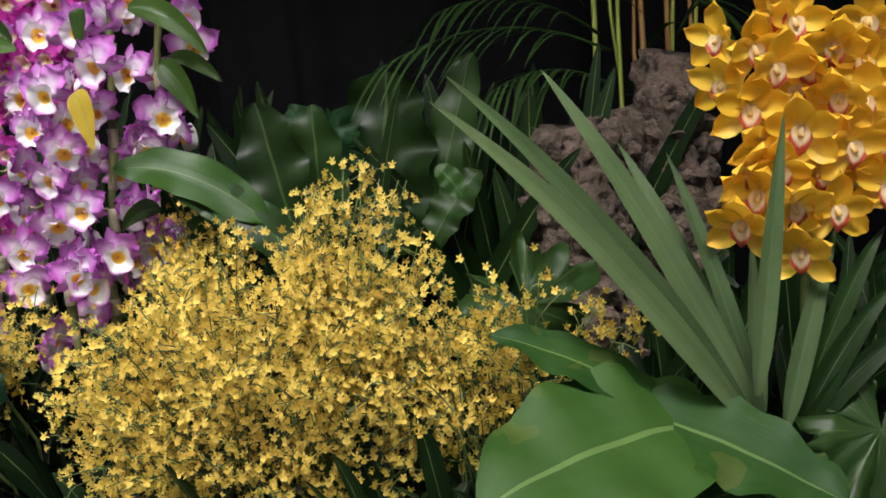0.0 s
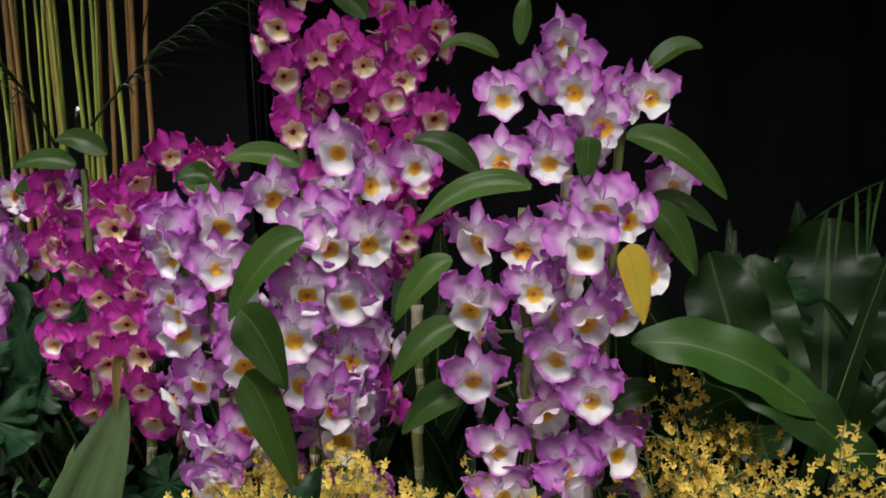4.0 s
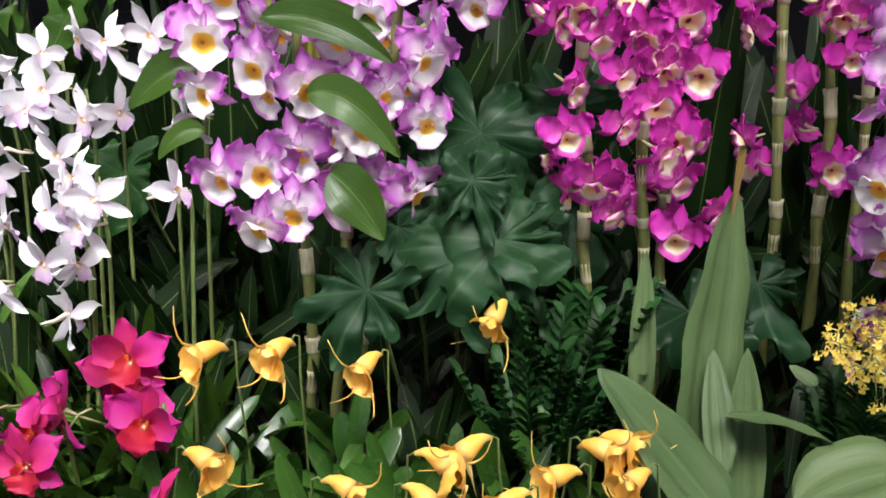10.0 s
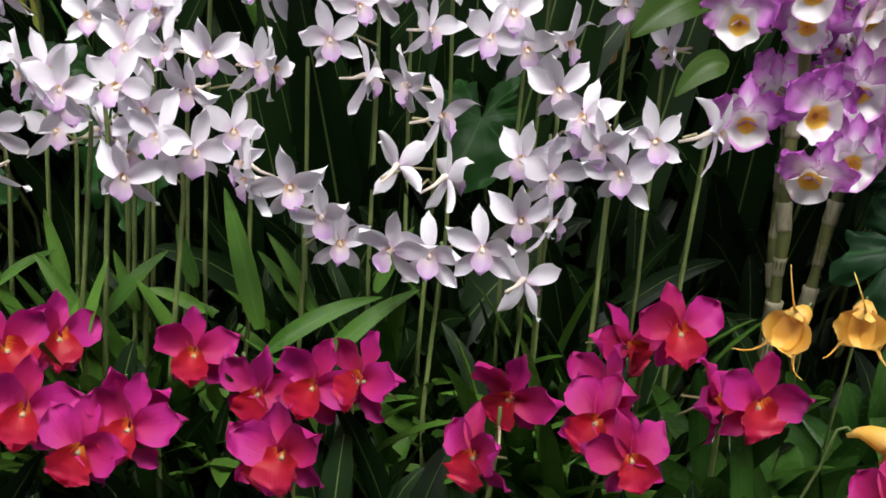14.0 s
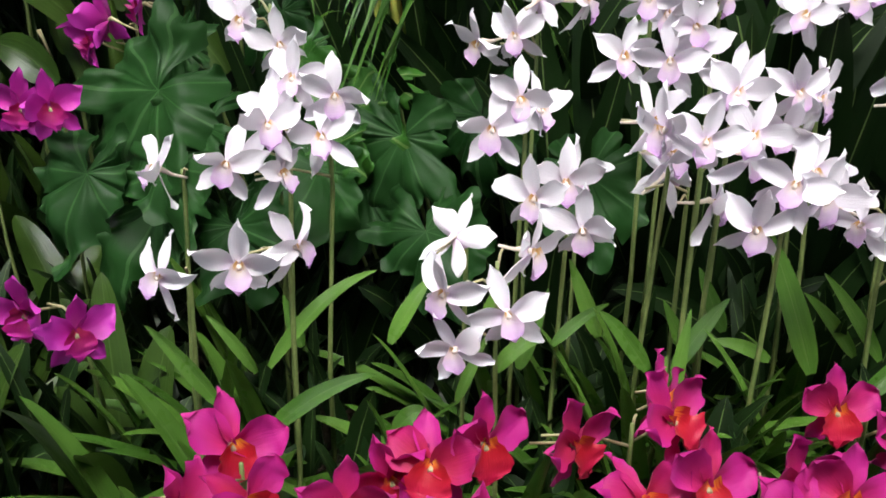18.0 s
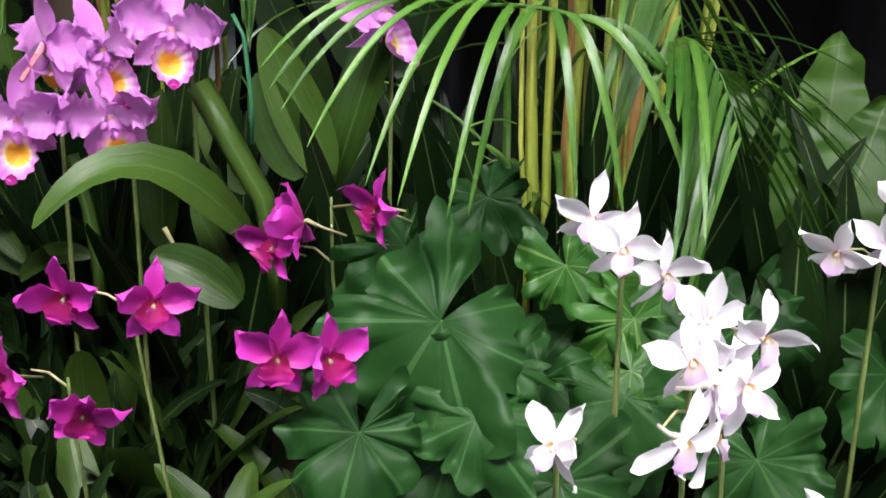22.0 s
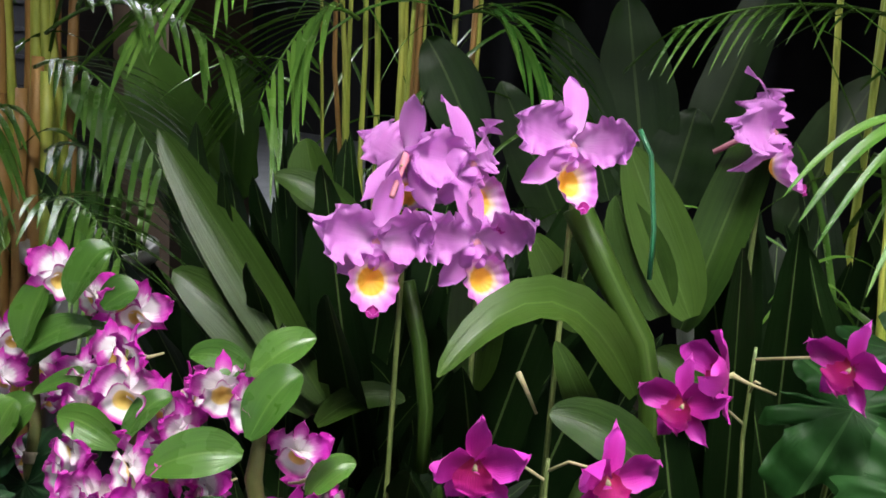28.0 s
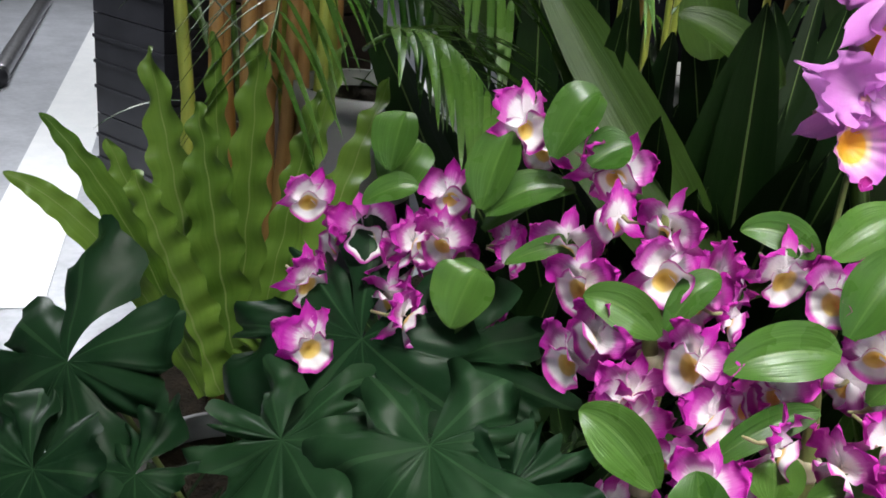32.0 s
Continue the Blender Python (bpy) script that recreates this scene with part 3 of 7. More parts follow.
def make_mini(mats, size=1.0, slim=1.0, point=0.62, lip=1.0, back=0):
    pm, lm = mats

    def f(rng):
        s = size
        parts = []
        for nm, L, wd, a, b, cl in (("sepal", 0.042, 0.018, rng.uniform(-8, 8), 2, rng.uniform(-0.3, 0.3)), ("sepal", 0.036, 0.018, 140, 8, 0.15), ("sepal", 0.036, 0.018, -140, 8, 0.15),
                                    ("petal", 0.041, 0.03, 62, -8, rng.uniform(-0.4, 0.4)), ("petal", 0.041, 0.03, -62, -8, rng.uniform(-0.4, 0.4))):
            v, fc, u = petal(rng, L * s, wd * s * slim, 1.12 if nm == "petal" else 1.0, point, cl, 0.2, 0.08, 3, twist=rng.uniform(-0.25, 0.25), nv=11, nu=8)
            parts.append((nm, mesh(nm, v, fc, pm, u), spin(a + rng.uniform(-9, 9), b + back + rng.uniform(-12, 10))))
        v, fc, u = petal(rng, 0.033 * s * lip, 0.031 * s * lip, 1.4, 0.5, 0.35, 0.28, 0.13, 5, nv=14, nu=8, rim=2.5)
        parts.append(("lip", mesh("lip", v, fc, lm, u), pose(0, -0.002, 0.004, 0, 0, 0) @ spin(180, -32)))
        v, fc, u = tube([(0, -0.006 * s, -0.002), (0, 0.002, 0.002), (0, 0.014, -0.004), (0, 0.036, -0.012)], [0.002, 0.0024, 0.0013, 0.001], 6)
        return mesh("flower", v, fc, M_PED, u), parts
    return f


def make_cattleya(rng):
    parts = []
    for nm, L, wd, a, b, wide, full, rf, cl in (("sepal", 0.07, 0.026, rng.uniform(-14, 14), 4, 1.0, 0.7, 0.03, 0.15), ("sepal", 0.062, 0.026, 146, 8, 1.0, 0.7, 0.03, 0.15), ("sepal", 0.062, 0.026, -146, 8, 1.0, 0.7, 0.03, 0.15),
                                                ("petal", 0.064, 0.05, 72 + rng.uniform(-12, 12), rng.uniform(-30, 10), 1.15, 0.55, 0.15, rng.uniform(-0.3, 0.5)), ("petal", 0.064, 0.05, -72 + rng.uniform(-12, 12), rng.uniform(-30, 10), 1.15, 0.55, 0.15, rng.uniform(-0.3, 0.5))):
        v, fc, u = petal(rng, L, wd, wide, full, cl + (rng.uniform(-0.2, 0.3) if nm == "sepal" else 0), rng.uniform(0.1, 0.3), rf, 7 if nm == "petal" else 2, nv=44, nu=16, rim=3.2, twist=rng.uniform(-0.2, 0.2))
        parts.append((nm, mesh(nm, v, fc, M_CAT, u), spin(a + rng.uniform(-6, 6), b)))
    v, fc, u = bowl(rng, 0.0225, 0.02, 1.1, 0.06, rng.choice((9, 11, 13)), ns=66, nr=9, flare=0.6)
    parts.append(("lip", mesh("lip", v, fc, M_CATLIP, u), pose(0, -0.024, -0.034, -10, 0, 0)))
    v, fc, u = petal(rng, 0.012, 0.012, 1.0, 0.5, 0.0, 0.2, 0.1, 3, nv=8, nu=6)
    parts.append(("lip_mark", mesh("lip_mark", v, fc, M_MARK, u), pose(0, -0.0385, -0.049, 0, 0, 0) @ spin(180, -12)))
    v, fc, u = petal(rng, 0.034, 0.034, 1.0, 0.5, 0.0, -0.7, 0.03, 3, nv=10, nu=10, foot=0.6)
    parts.append(("lip_tube", mesh("lip_tube", v, fc, M_CAT, u), pose(0, 0.0, 0.008, 0, 0, 0) @ spin(180, -34)))
    v, fc, u = tube([(0, -0.006, -0.004), (0, 0.004, 0.003), (0, 0.02, -0.008), (0, 0.05, -0.03)], [0.004, 0.005, 0.003, 0.0028], 7)
    return mesh("flower", v, fc, M_PINKCOL, u), parts


def make_cymbidium(rng):
    parts = []
    for nm, L, wd, a, b, cl in (("sepal", 0.05, 0.031, rng.uniform(-8, 8), -16, -0.12), ("sepal", 0.048, 0.029, 128, -4, -0.1), ("sepal", 0.048, 0.029, -128, -4, -0.1),
                                ("petal", 0.049, 0.028, 62, -20, -0.15), ("petal", 0.049, 0.028, -62, -20, -0.15)):
        v, fc, u = petal(rng, L, wd, 1.0, 0.68, cl + rng.uniform(-0.1, 0.1), 0.2, 0.02, 2)
        parts.append((nm, mesh(nm, v, fc, M_CYM, u), spin(a + rng.uniform(-6, 6), b + rng.uniform(-8, 8))))
    v, fc, u = petal(rng, 0.03, 0.022, 1.2, 0.5, 0.6, 0.3, 0.08, 4)
    parts.append(("lip", mesh("lip", v, fc, M_CYMLIP, u), pose(0, -0.003, 0.004, 0, 0, 0) @ spin(180, -50)))
    v, fc, u = tube([(0, -0.014, -0.003), (0, -0.004, 0.004), (0, 0.004, 0.002), (0, 0.03, -0.008)], [0.003, 0.003, 0.003, 0.002], 7)
    return mesh("flower", v, fc, M_CYMLIP, u), parts


def make_masdevallia(rng):
    """A bent cup; two broad side sepals hang from its mouth and a narrow one stands over it, each drawn out to a long thread."""
    parts = []
    for nm, L, wd, a, b, cl, fl, tail, rise in (("sepal", 0.028, 0.027, 180 - rng.uniform(22, 34), rng.uniform(-34, -14), 0.15, 0.45, rng.uniform(0.018, 0.03), -0.6),
                                                ("sepal", 0.028, 0.027, 180 + rng.uniform(22, 34), rng.uniform(-34, -14), 0.15, 0.45, rng.uniform(0.018, 0.03), -0.6),
                                                ("sepal", 0.016, 0.015, rng.uniform(-12, 12), -66, -0.1, 0.5, rng.uniform(0.022, 0.036), 0.75)):
        v, fc, u = petal(rng, L, wd, 1.0, fl, cl + rng.uniform(-0.15, 0.15), 0.3, 0.05, 3, foot=0.5, nv=12, nu=8)
        k = Vector(v[-5])
        w = rng.uniform(-0.5, 0.5) if rise > 0 else math.copysign(rng.uniform(0.1, 0.6), a - 180)
        t = tube([k - Vector((0, 0, 0.003))] + [k + Vector((w * tail * q * q, rise * tail * q * q, tail * (q - 0.3 * q * q))) for q in (0.2, 0.45, 0.7, 1.0)], [0.0016, 0.0009, 0.0006, 0.0005, 0.0003], 5)
        v, fc, u = join([(v, fc, u), t])
        parts.append((nm, mesh(nm, v, fc, M_MAS, u), pose(0, -0.004, 0.002 if rise > 0 else 0, 0, 0, 0) @ spin(a, b)))
    v, fc, u = tube([(0, -0.007, -0.001), (0, -0.002, 0.001), (0, 0.005, 0.0025), (0, 0.011, 0.002), (0, 0.017, -0.002)], [0.0085, 0.0078, 0.006, 0.0034, 0.0014], 10)
    return mesh("flower", v, fc, M_MAS, u), parts


DEN = kind_of_flower(11, 9, make_dendrobium((M_DEN, M_DENLIP)))
MAG = kind_of_flower(31, 7, make_dendrobium((M_MAG, M_MAGLIP)))
TIP = kind_of_flower(51, 9, make_dendrobium((M_TIP, M_TIPLIP), 0.44))
STAR = kind_of_flower(71, 14, make_star((M_WHITE, M_WHITELIP)))
RED = kind_of_flower(91, 7, make_mini((M_RED, M_REDLIP)))
PUR = kind_of_flower(111, 6, make_mini((M_PUR, M_PURLIP), 1.06, 0.9, 0.66, 0.85, -12))
CAT = kind_of_flower(131, 7, make_cattleya)
CYM = kind_of_flower(151, 4, make_cymbidium)
MAS = kind_of_flower(171, 6, make_masdevallia)


def bloom(owner, kinds, rng, at, heading, nod=0.0, lean=0.0, size=1.0):
    me, parts = kinds[rng.randrange(len(kinds))]
    fl = part("flower", me, owner, aim(Vector(at) - owner.location, heading, nod, lean, size))
    for nm, pm, m in parts:
        part(nm, pm, fl, m)
    return fl


def stem_part(owner, name, points, r0, r1, mat, ns=6, wob=0.0, rng=None):
    o = owner.location
    pts = [Vector(p) - o for p in points]
    k = len(pts)
    v, f, u = tube(pts, [r0 + (r1 - r0) * i / (k - 1) for i in range(k)], ns)
    return part(name, mesh(name, v, f, mat, u), owner)


def leaf_part(owner, rng, base, tip, width, mat, name="leaf", label="", **kw):
    o = owner.location
    v, f, u = blade(rng, Vector(base) - o, Vector(tip) - o, width, **kw)
    return part(name, mesh(name, v, f, mat, u), owner, None, label)


# ---- setting ----
DECK = 0.66


def box(x0, y0, z0, x1, y1, z1):
    v = [(x, y, z) for z in (z0, z1) for y in (y0, y1) for x in (x0, x1)]
    return v, [(0, 2, 3, 1), (4, 5, 7, 6), (0, 1, 5, 4), (2, 6, 7, 3), (0, 4, 6, 2), (1, 3, 7, 5)], [(0, 0)] * 8


def slab(name, b, mat, label, category="structure"):
    v, f, u = box(*b)
    return tagged(new(name, mesh(name, v, f, mat, None, None, False)), label, category, kind="structure")


slab("floor", (-5.6, -3.5, -0.1, 5.6, 11.0, 0.0), M_FLOOR, "pale grey concrete floor of the show hall", "floor")
# Ceiling and walls are assumed, added to close the hall off from the sky.
slab("ceiling", (-5.6, -3.5, 2.6, 5.6, 11.0, 2.7), M_CEIL, "grey ceiling of the show hall", "ceiling")
slab("wall_east", (5.6, -3.5, 0, 5.8, 11.0, 2.6), M_WALL, "plain grey wall of the show hall", "wall")
slab("wall_north", (-5.6, 11.0, 0, 5.8, 11.2, 2.6), M_WALL, "plain grey wall of the show hall", "wall")


def window_wall(name, along_x, fixed, a, b, holes, out):
    """An unseen wall with added window openings; holes are (from, to) along it."""
    pieces, z0, z1 = [], 1.1, 2.4
    cuts = [a]
    for h in holes:
        cuts += list(h)
    cuts.append(b)

    def add(p, q, lo, hi):
        t0, t1 = sorted((fixed, fixed + out))
        pieces.append(box(p, t0, lo, q, t1, hi) if along_x else box(t0, p, lo, t1, q, hi))
    add(a, b, 0, z0)
    add(a, b, z1, 2.6)
    for k in range(0, len(cuts), 2):
        add(cuts[k], cuts[k + 1], z0, z1)
    v, f, u = join(pieces)
    return tagged(new(name, mesh(name, v, f, M_WALL, None, None, False)), "plain grey wall with wide window openings, added out of view", "wall", kind="structure")


window_wall("wall_west", False, -5.6, -3.5, 11.0, [(-1.8, 2.6), (4.4, 6.6)], -0.2)
window_wall("wall_south", True, -3.5, -5.6, 5.6, [(-3.6, 1.2), (2.4, 4.6)], -0.2)


def deck_outline():
    """The curved front of the display stand and its back, seen from above."""
    front = [(1.9, 0.95), (0.75, 0.72), (0.1, 0.72), (-0.5, 0.86), (-1.05, 1.2), (-1.5, 1.46), (-1.85, 1.66), (-2.1, 1.95), (-2.28, 2.3), (-2.36, 2.62), (-2.52, 2.85), (-2.6, 3.1), (-2.55, 3.4)]
    back = [(-2.2, 3.75), (-1.2, 3.7), (-0.7, 3.0), (-0.2, 2.3), (1.9, 2.2)]
    return front, back


front, back = deck_outline()
ring = front + back
n_ring = len(ring)
v = [(x, y, DECK - 0.05) for x, y in ring] + [(x, y, DECK) for x, y in ring]
f = [tuple(range(n_ring, 2 * n_ring))[::-1]] + [(i, (i + 1) % n_ring, n_ring + (i + 1) % n_ring, n_ring + i) for i in range(n_ring)]
tagged(new("display_stand_top", mesh("display_stand_top", v, f, M_SOIL, None, None, False)), "dark mulch-covered top of the display stand", "stand top", kind="structure")
v = [(x, y, 0) for x, y in ring] + [(x, y, DECK - 0.05) for x, y in ring]
f = [(i, (i + 1) % n_ring, n_ring + (i + 1) % n_ring, n_ring + i) for i in range(n_ring)]
tagged(new("display_stand_skirt", mesh("display_stand_skirt", v, f, M_CLOTH, None, None, False)), "black cloth skirt round the display stand", "skirt", kind="structure")


def curtain(name, line, z0, z1, label):
    rng = random.Random(5)
    pts = [Vector((*p, 0)) for p in line]
    g, s = [[], [], []], 0.0
    for a, b in zip(pts, pts[1:]):
        d = b - a
        nrm = Vector((-d.y, d.x, 0)).normalized()
        for k in range(int(d.length / 0.022)):
            t = k / int(d.length / 0.022)
            s += 0.022
            wv = 0.026 * math.sin(s * 19 + 1.5 * math.sin(s * 3.1)) + 0.012 * math.sin(s * 47)
            for r, z in enumerate((z0, (z0 + z1) / 2, z1)):
                q = a + d * t + nrm * wv * (1.25 - 0.3 * r) + Vector((0, 0, z))
                g[r].append(tuple(q))
    v, f, u = sheet(g, [[(0, 0)] * len(g[0])] * 3)
    return tagged(new(name, mesh(name, v, f, M_CLOTH)), label, "curtain", kind="structure")


curtain("curtain_2", [(-1.0, 7.35), (1.3, 10.5)], 0.02, 2.58, "black cloth curtain hanging to the floor across the aisle")
curtain("curtain", [(2.6, 2.0), (-0.3, 2.05), (-0.72, 2.5), (-0.9, 4.0)], 0.02, 2.58, "black cloth curtain hanging in soft folds behind the display")


# ---- plants ----
def scatter_undergrowth():
    """Low leaves that fill the stand between the plants, near black as if shaded."""
    rng = random.Random(77)
    pieces = []
    rim = [Vector((*p, 0)) for p in front]
    for k in range(3800):
        i = rng.randrange(len(rim) - 1)
        p = rim[i].lerp(rim[i + 1], rng.random())
        d = rim[i + 1] - rim[i]
        inward = Vector((d.y, -d.x, 0)).normalized()
        far = rng.random() ** 1.2
        q = p + inward * (0.02 + 0.72 * far)
        z = DECK + rng.uniform(0.0, 0.1) + 0.1 * far
        h = rng.uniform(0, 6.28)
        L = rng.uniform(0.04, 0.11)
        tip = q + Vector((math.cos(h) * L * 0.8, math.sin(h) * L * 0.8, z + rng.uniform(0.0, 0.13)))
        pieces.append(blade(rng, q + Vector((0, 0, z - 0.03)), tip, rng.uniform(0.014, 0.034), 0.03, None, (0.8, 0.6), 0.2, 0, nv=5, nu=2))
    v, f, u = join(pieces)
    tagged(new("undergrowth", mesh("undergrowth", v, f, M_DARK, u)), "dense green leaves covering the display stand, darkened to stand in for shade", "foliage", kind="stuff")


scatter_undergrowth()


def scatter_tall():
    """Taller leaves at the back of the stand, the shade put into their colour."""
    rng = random.Random(78)
    pieces = []
    rim = [Vector((*p, 0)) for p in front]
    for k in range(950):
        i = rng.randrange(len(rim) - 1)
        p = rim[i].lerp(rim[i + 1], rng.random())
        d = rim[i + 1] - rim[i]
        inward = Vector((d.y, -d.x, 0)).normalized()
        far = rng.random()
        q = p + inward * (0.42 + 0.4 * far) + Vector((0, 0, DECK + 0.02))
        h, el = rng.uniform(0, 6.28), rng.uniform(0.7, 1.5)
        L = rng.uniform(0.14, 0.3) + (0.16 * far if i > 3 else 0.0)
        tip = q + Vector((math.cos(h) * math.cos(el), math.sin(h) * math.cos(el), math.sin(el))) * L
        pieces.append(blade(rng, q, tip, rng.uniform(0.02, 0.05), 0.3 * L * math.cos(el) + 0.02, toward(q, 0.5), (0.85, 0.55), 0.25, 0.03 * rng.random(), nv=8, nu=2))
    v, f, u = join(pieces)
    tagged(new("tall_undergrowth", mesh("tall_undergrowth", v, f, M_DARK, u)), "tall green leaves at the back of the stand, shade put into their colour", "foliage", kind="stuff")


def up_to(rng, base, top, n=6, wob=0.006):
    a, b = Vector(base), Vector(top)
    return [a.lerp(b, i / n) + Vector((rng.uniform(-wob, wob), rng.uniform(-wob, wob), 0)) * (0 < i < n) for i in range(n + 1)]


def dendrobium(seed, label, kinds, canes, blooms, leaves, size=1.0, leaf=None, group="", nod=8, spread=28, fill=0, low=0.5):
    """Jointed canes carrying blooms along them; leaves are (base, tip, width)."""
    rng = random.Random(seed)
    cx = [sum(c[0][k] for c in canes) / len(canes) for k in (0, 1)]
    t = thing("dendrobium_orchid", (cx[0], cx[1], DECK), label, "orchid", group)
    for a, b in canes:
        pts = up_to(rng, (a[0], a[1], DECK), b, 14, 0.004)
        o = t.location
        rad = [0.0062 + 0.0018 * (i % 2) - 0.002 * i / 14 for i in range(15)]
        v, f, u = tube([p - o for p in pts], rad, 8)
        part("cane", mesh("cane", v, f, M_CANE, u), t)
        for i in (4, 5, 6, 7, 8, 9, 11):
            d = pts[i + 1] - pts[i]
            q0, q1 = pts[i] + d * 0.08 - o, pts[i] + d * rng.uniform(0.3, 0.75) - o
            v, f, u = tube([q0, q0.lerp(q1, 0.15), q0.lerp(q1, 0.7), q1], [rad[i] * 1.02, rad[i] * 1.12, rad[i] * 1.08, rad[i] * rng.uniform(1.08, 1.3)], 9)
            part("sheath", mesh("sheath", v, f, M_SHEATH, u), t, None, "pale papery sheath")
    for x, y, z, h in blooms:
        s = size * rng.uniform(0.9, 1.08)
        bloom(t, kinds, rng, (x, y, z), h + rng.uniform(-spread, spread), nod + rng.uniform(-10, 12), rng.uniform(-14, 14), s)
    for k in range(fill):
        a, b = canes[k % len(canes)]
        q = rng.uniform(low, 0.98)
        h = rng.uniform(0, 360)
        at = Vector((a[0], a[1], DECK)).lerp(Vector(b), q) + Vector((math.cos(radians(h)), math.sin(radians(h)), 0)) * rng.uniform(0.03, 0.045)
        bloom(t, kinds, rng, at, h, nod + rng.uniform(-10, 15), rng.uniform(-15, 15), size * rng.uniform(0.85, 1.0))
    for q in leaves:
        base, tip, w = q[:3]
        leaf_part(t, rng, base, tip, w, q[3] if len(q) > 3 else (leaf or M_OLIVE), arch=(0.2 + 0.2 * rng.random()) * (Vector(tip) - Vector(base)).length, face=toward(base), shape=(0.9, 0.6) if leaf else (0.78, 0.68), fold=0.34, foot=0.22, nv=18, nu=6, ruffle=0.035, waves=2)
    return t


def toward(p, lift=0.6):
    """From a place to the visitors' side of the stand, a little upwards."""
    c = Vector((0.6, 3.6, 0)) if p[1] > 1.2 else Vector((p[0] * 0.6 + 0.2, 3.6, 0))
    d = Vector((p[0], p[1], 0)) - c
    d.normalize()
    return d + Vector((0, 0, lift))


scatter_tall()


def back_foliage():
    """Tall shade-darkened leaves that close the stand behind the cattleyas and the palms."""
    rng = random.Random(79)
    pieces = []
    rim = [Vector((*p, 0)) for p in front]
    for k in range(640):
        i = rng.randrange(2, len(rim) - 1)
        d = rim[i + 1] - rim[i]
        q = rim[i].lerp(rim[i + 1], rng.random()) + Vector((d.y, -d.x, 0)).normalized() * rng.uniform(0.58, 0.85) + Vector((0, 0, DECK))
        h, el, L = rng.uniform(0, 6.28), rng.uniform(1.0, 1.5), rng.uniform(0.28, 0.62)
        tip = q + Vector((math.cos(h) * math.cos(el), math.sin(h) * math.cos(el), math.sin(el))) * L
        pieces.append(blade(rng, q, tip, rng.uniform(0.03, 0.075), 0.3 * L * math.cos(el), toward(q, 0.4), (0.85, 0.55), 0.25, 0.09 * rng.random(), 6, nv=14, nu=4))
    v, f, u = join(pieces)
    tagged(new("back_foliage", mesh("back_foliage", v, f, M_DARK, u)), "tall green leaves massed behind the orchids, darkened to stand in for shade", "foliage", kind="stuff")


back_foliage()
# lilac dendrobiums with white and orange throats
dendrobium(1, "tall lilac dendrobium orchid with white and orange throats", DEN,
           [((-0.509, 1.210, 0.986), (-0.500, 1.252, 1.293)), ((-0.493, 1.227, 0.977), (-0.415, 1.364, 1.455)), ((-0.461, 1.261, 0.960), (-0.351, 1.369, 1.408))],
           [(-0.498, 1.349, 1.406, -98), (-0.392, 1.330, 1.375, -104), (-0.333, 1.346, 1.403, -106), (-0.363, 1.350, 1.401, -75), (-0.427, 1.368, 1.469, -42), (-0.411, 1.383, 1.446, -102), (-0.509, 1.310, 1.341, -98), (-0.460, 1.304, 1.342, -101), (-0.422, 1.241, 1.295, -103), (-0.462, 1.171, 1.265, -102), (-0.552, 1.205, 1.274, -126), (-0.385, 1.265, 1.279, -105), (-0.316, 1.330, 1.305, -78), (-0.563, 1.198, 1.213, -105), (-0.457, 1.181, 1.192, -102), (-0.483, 1.190, 1.160, -100), (-0.564, 1.209, 1.141, -110), (-0.453, 1.190, 1.116, -102), (-0.541, 1.206, 1.068, -97), (-0.471, 1.203, 1.044, -101), (-0.424, 1.208, 1.051, -79), (-0.543, 1.200, 1.022, -97), (-0.359, 1.283, 1.219, -76)],
           [(*((-0.502, 1.204, 1.317), (-0.611, 1.215, 1.285)), 0.028), (*((-0.577, 1.226, 1.250), (-0.635, 1.225, 1.192)), 0.03), (*((-0.575, 1.217, 1.187), (-0.641, 1.218, 1.135)), 0.032), (*((-0.567, 1.216, 1.118), (-0.633, 1.220, 1.080)), 0.035), (*((-0.381, 1.285, 1.357), (-0.281, 1.262, 1.289)), 0.034), (*((-0.355, 1.291, 1.281), (-0.309, 1.275, 1.208)), 0.036),
            (*((-0.332, 1.349, 1.426), (-0.272, 1.344, 1.449)), 0.025), (*((-0.424, 1.165, 1.261), (-0.411, 1.154, 1.189)), 0.03, M_YLEAF), (*((-0.430, 1.251, 1.361), (-0.436, 1.245, 1.311)), 0.028), (*((-0.479, 1.333, 1.458), (-0.470, 1.338, 1.508)), 0.02), (*((-0.538, 1.282, 1.328), (-0.603, 1.295, 1.361)), 0.028), (*((-0.343, 1.312, 1.292), (-0.275, 1.297, 1.251)), 0.022), (*((-0.368, 1.237, 1.096), (-0.425, 1.241, 1.071)), 0.03)],
           fill=46, low=0.4, group="lilac dendrobiums")
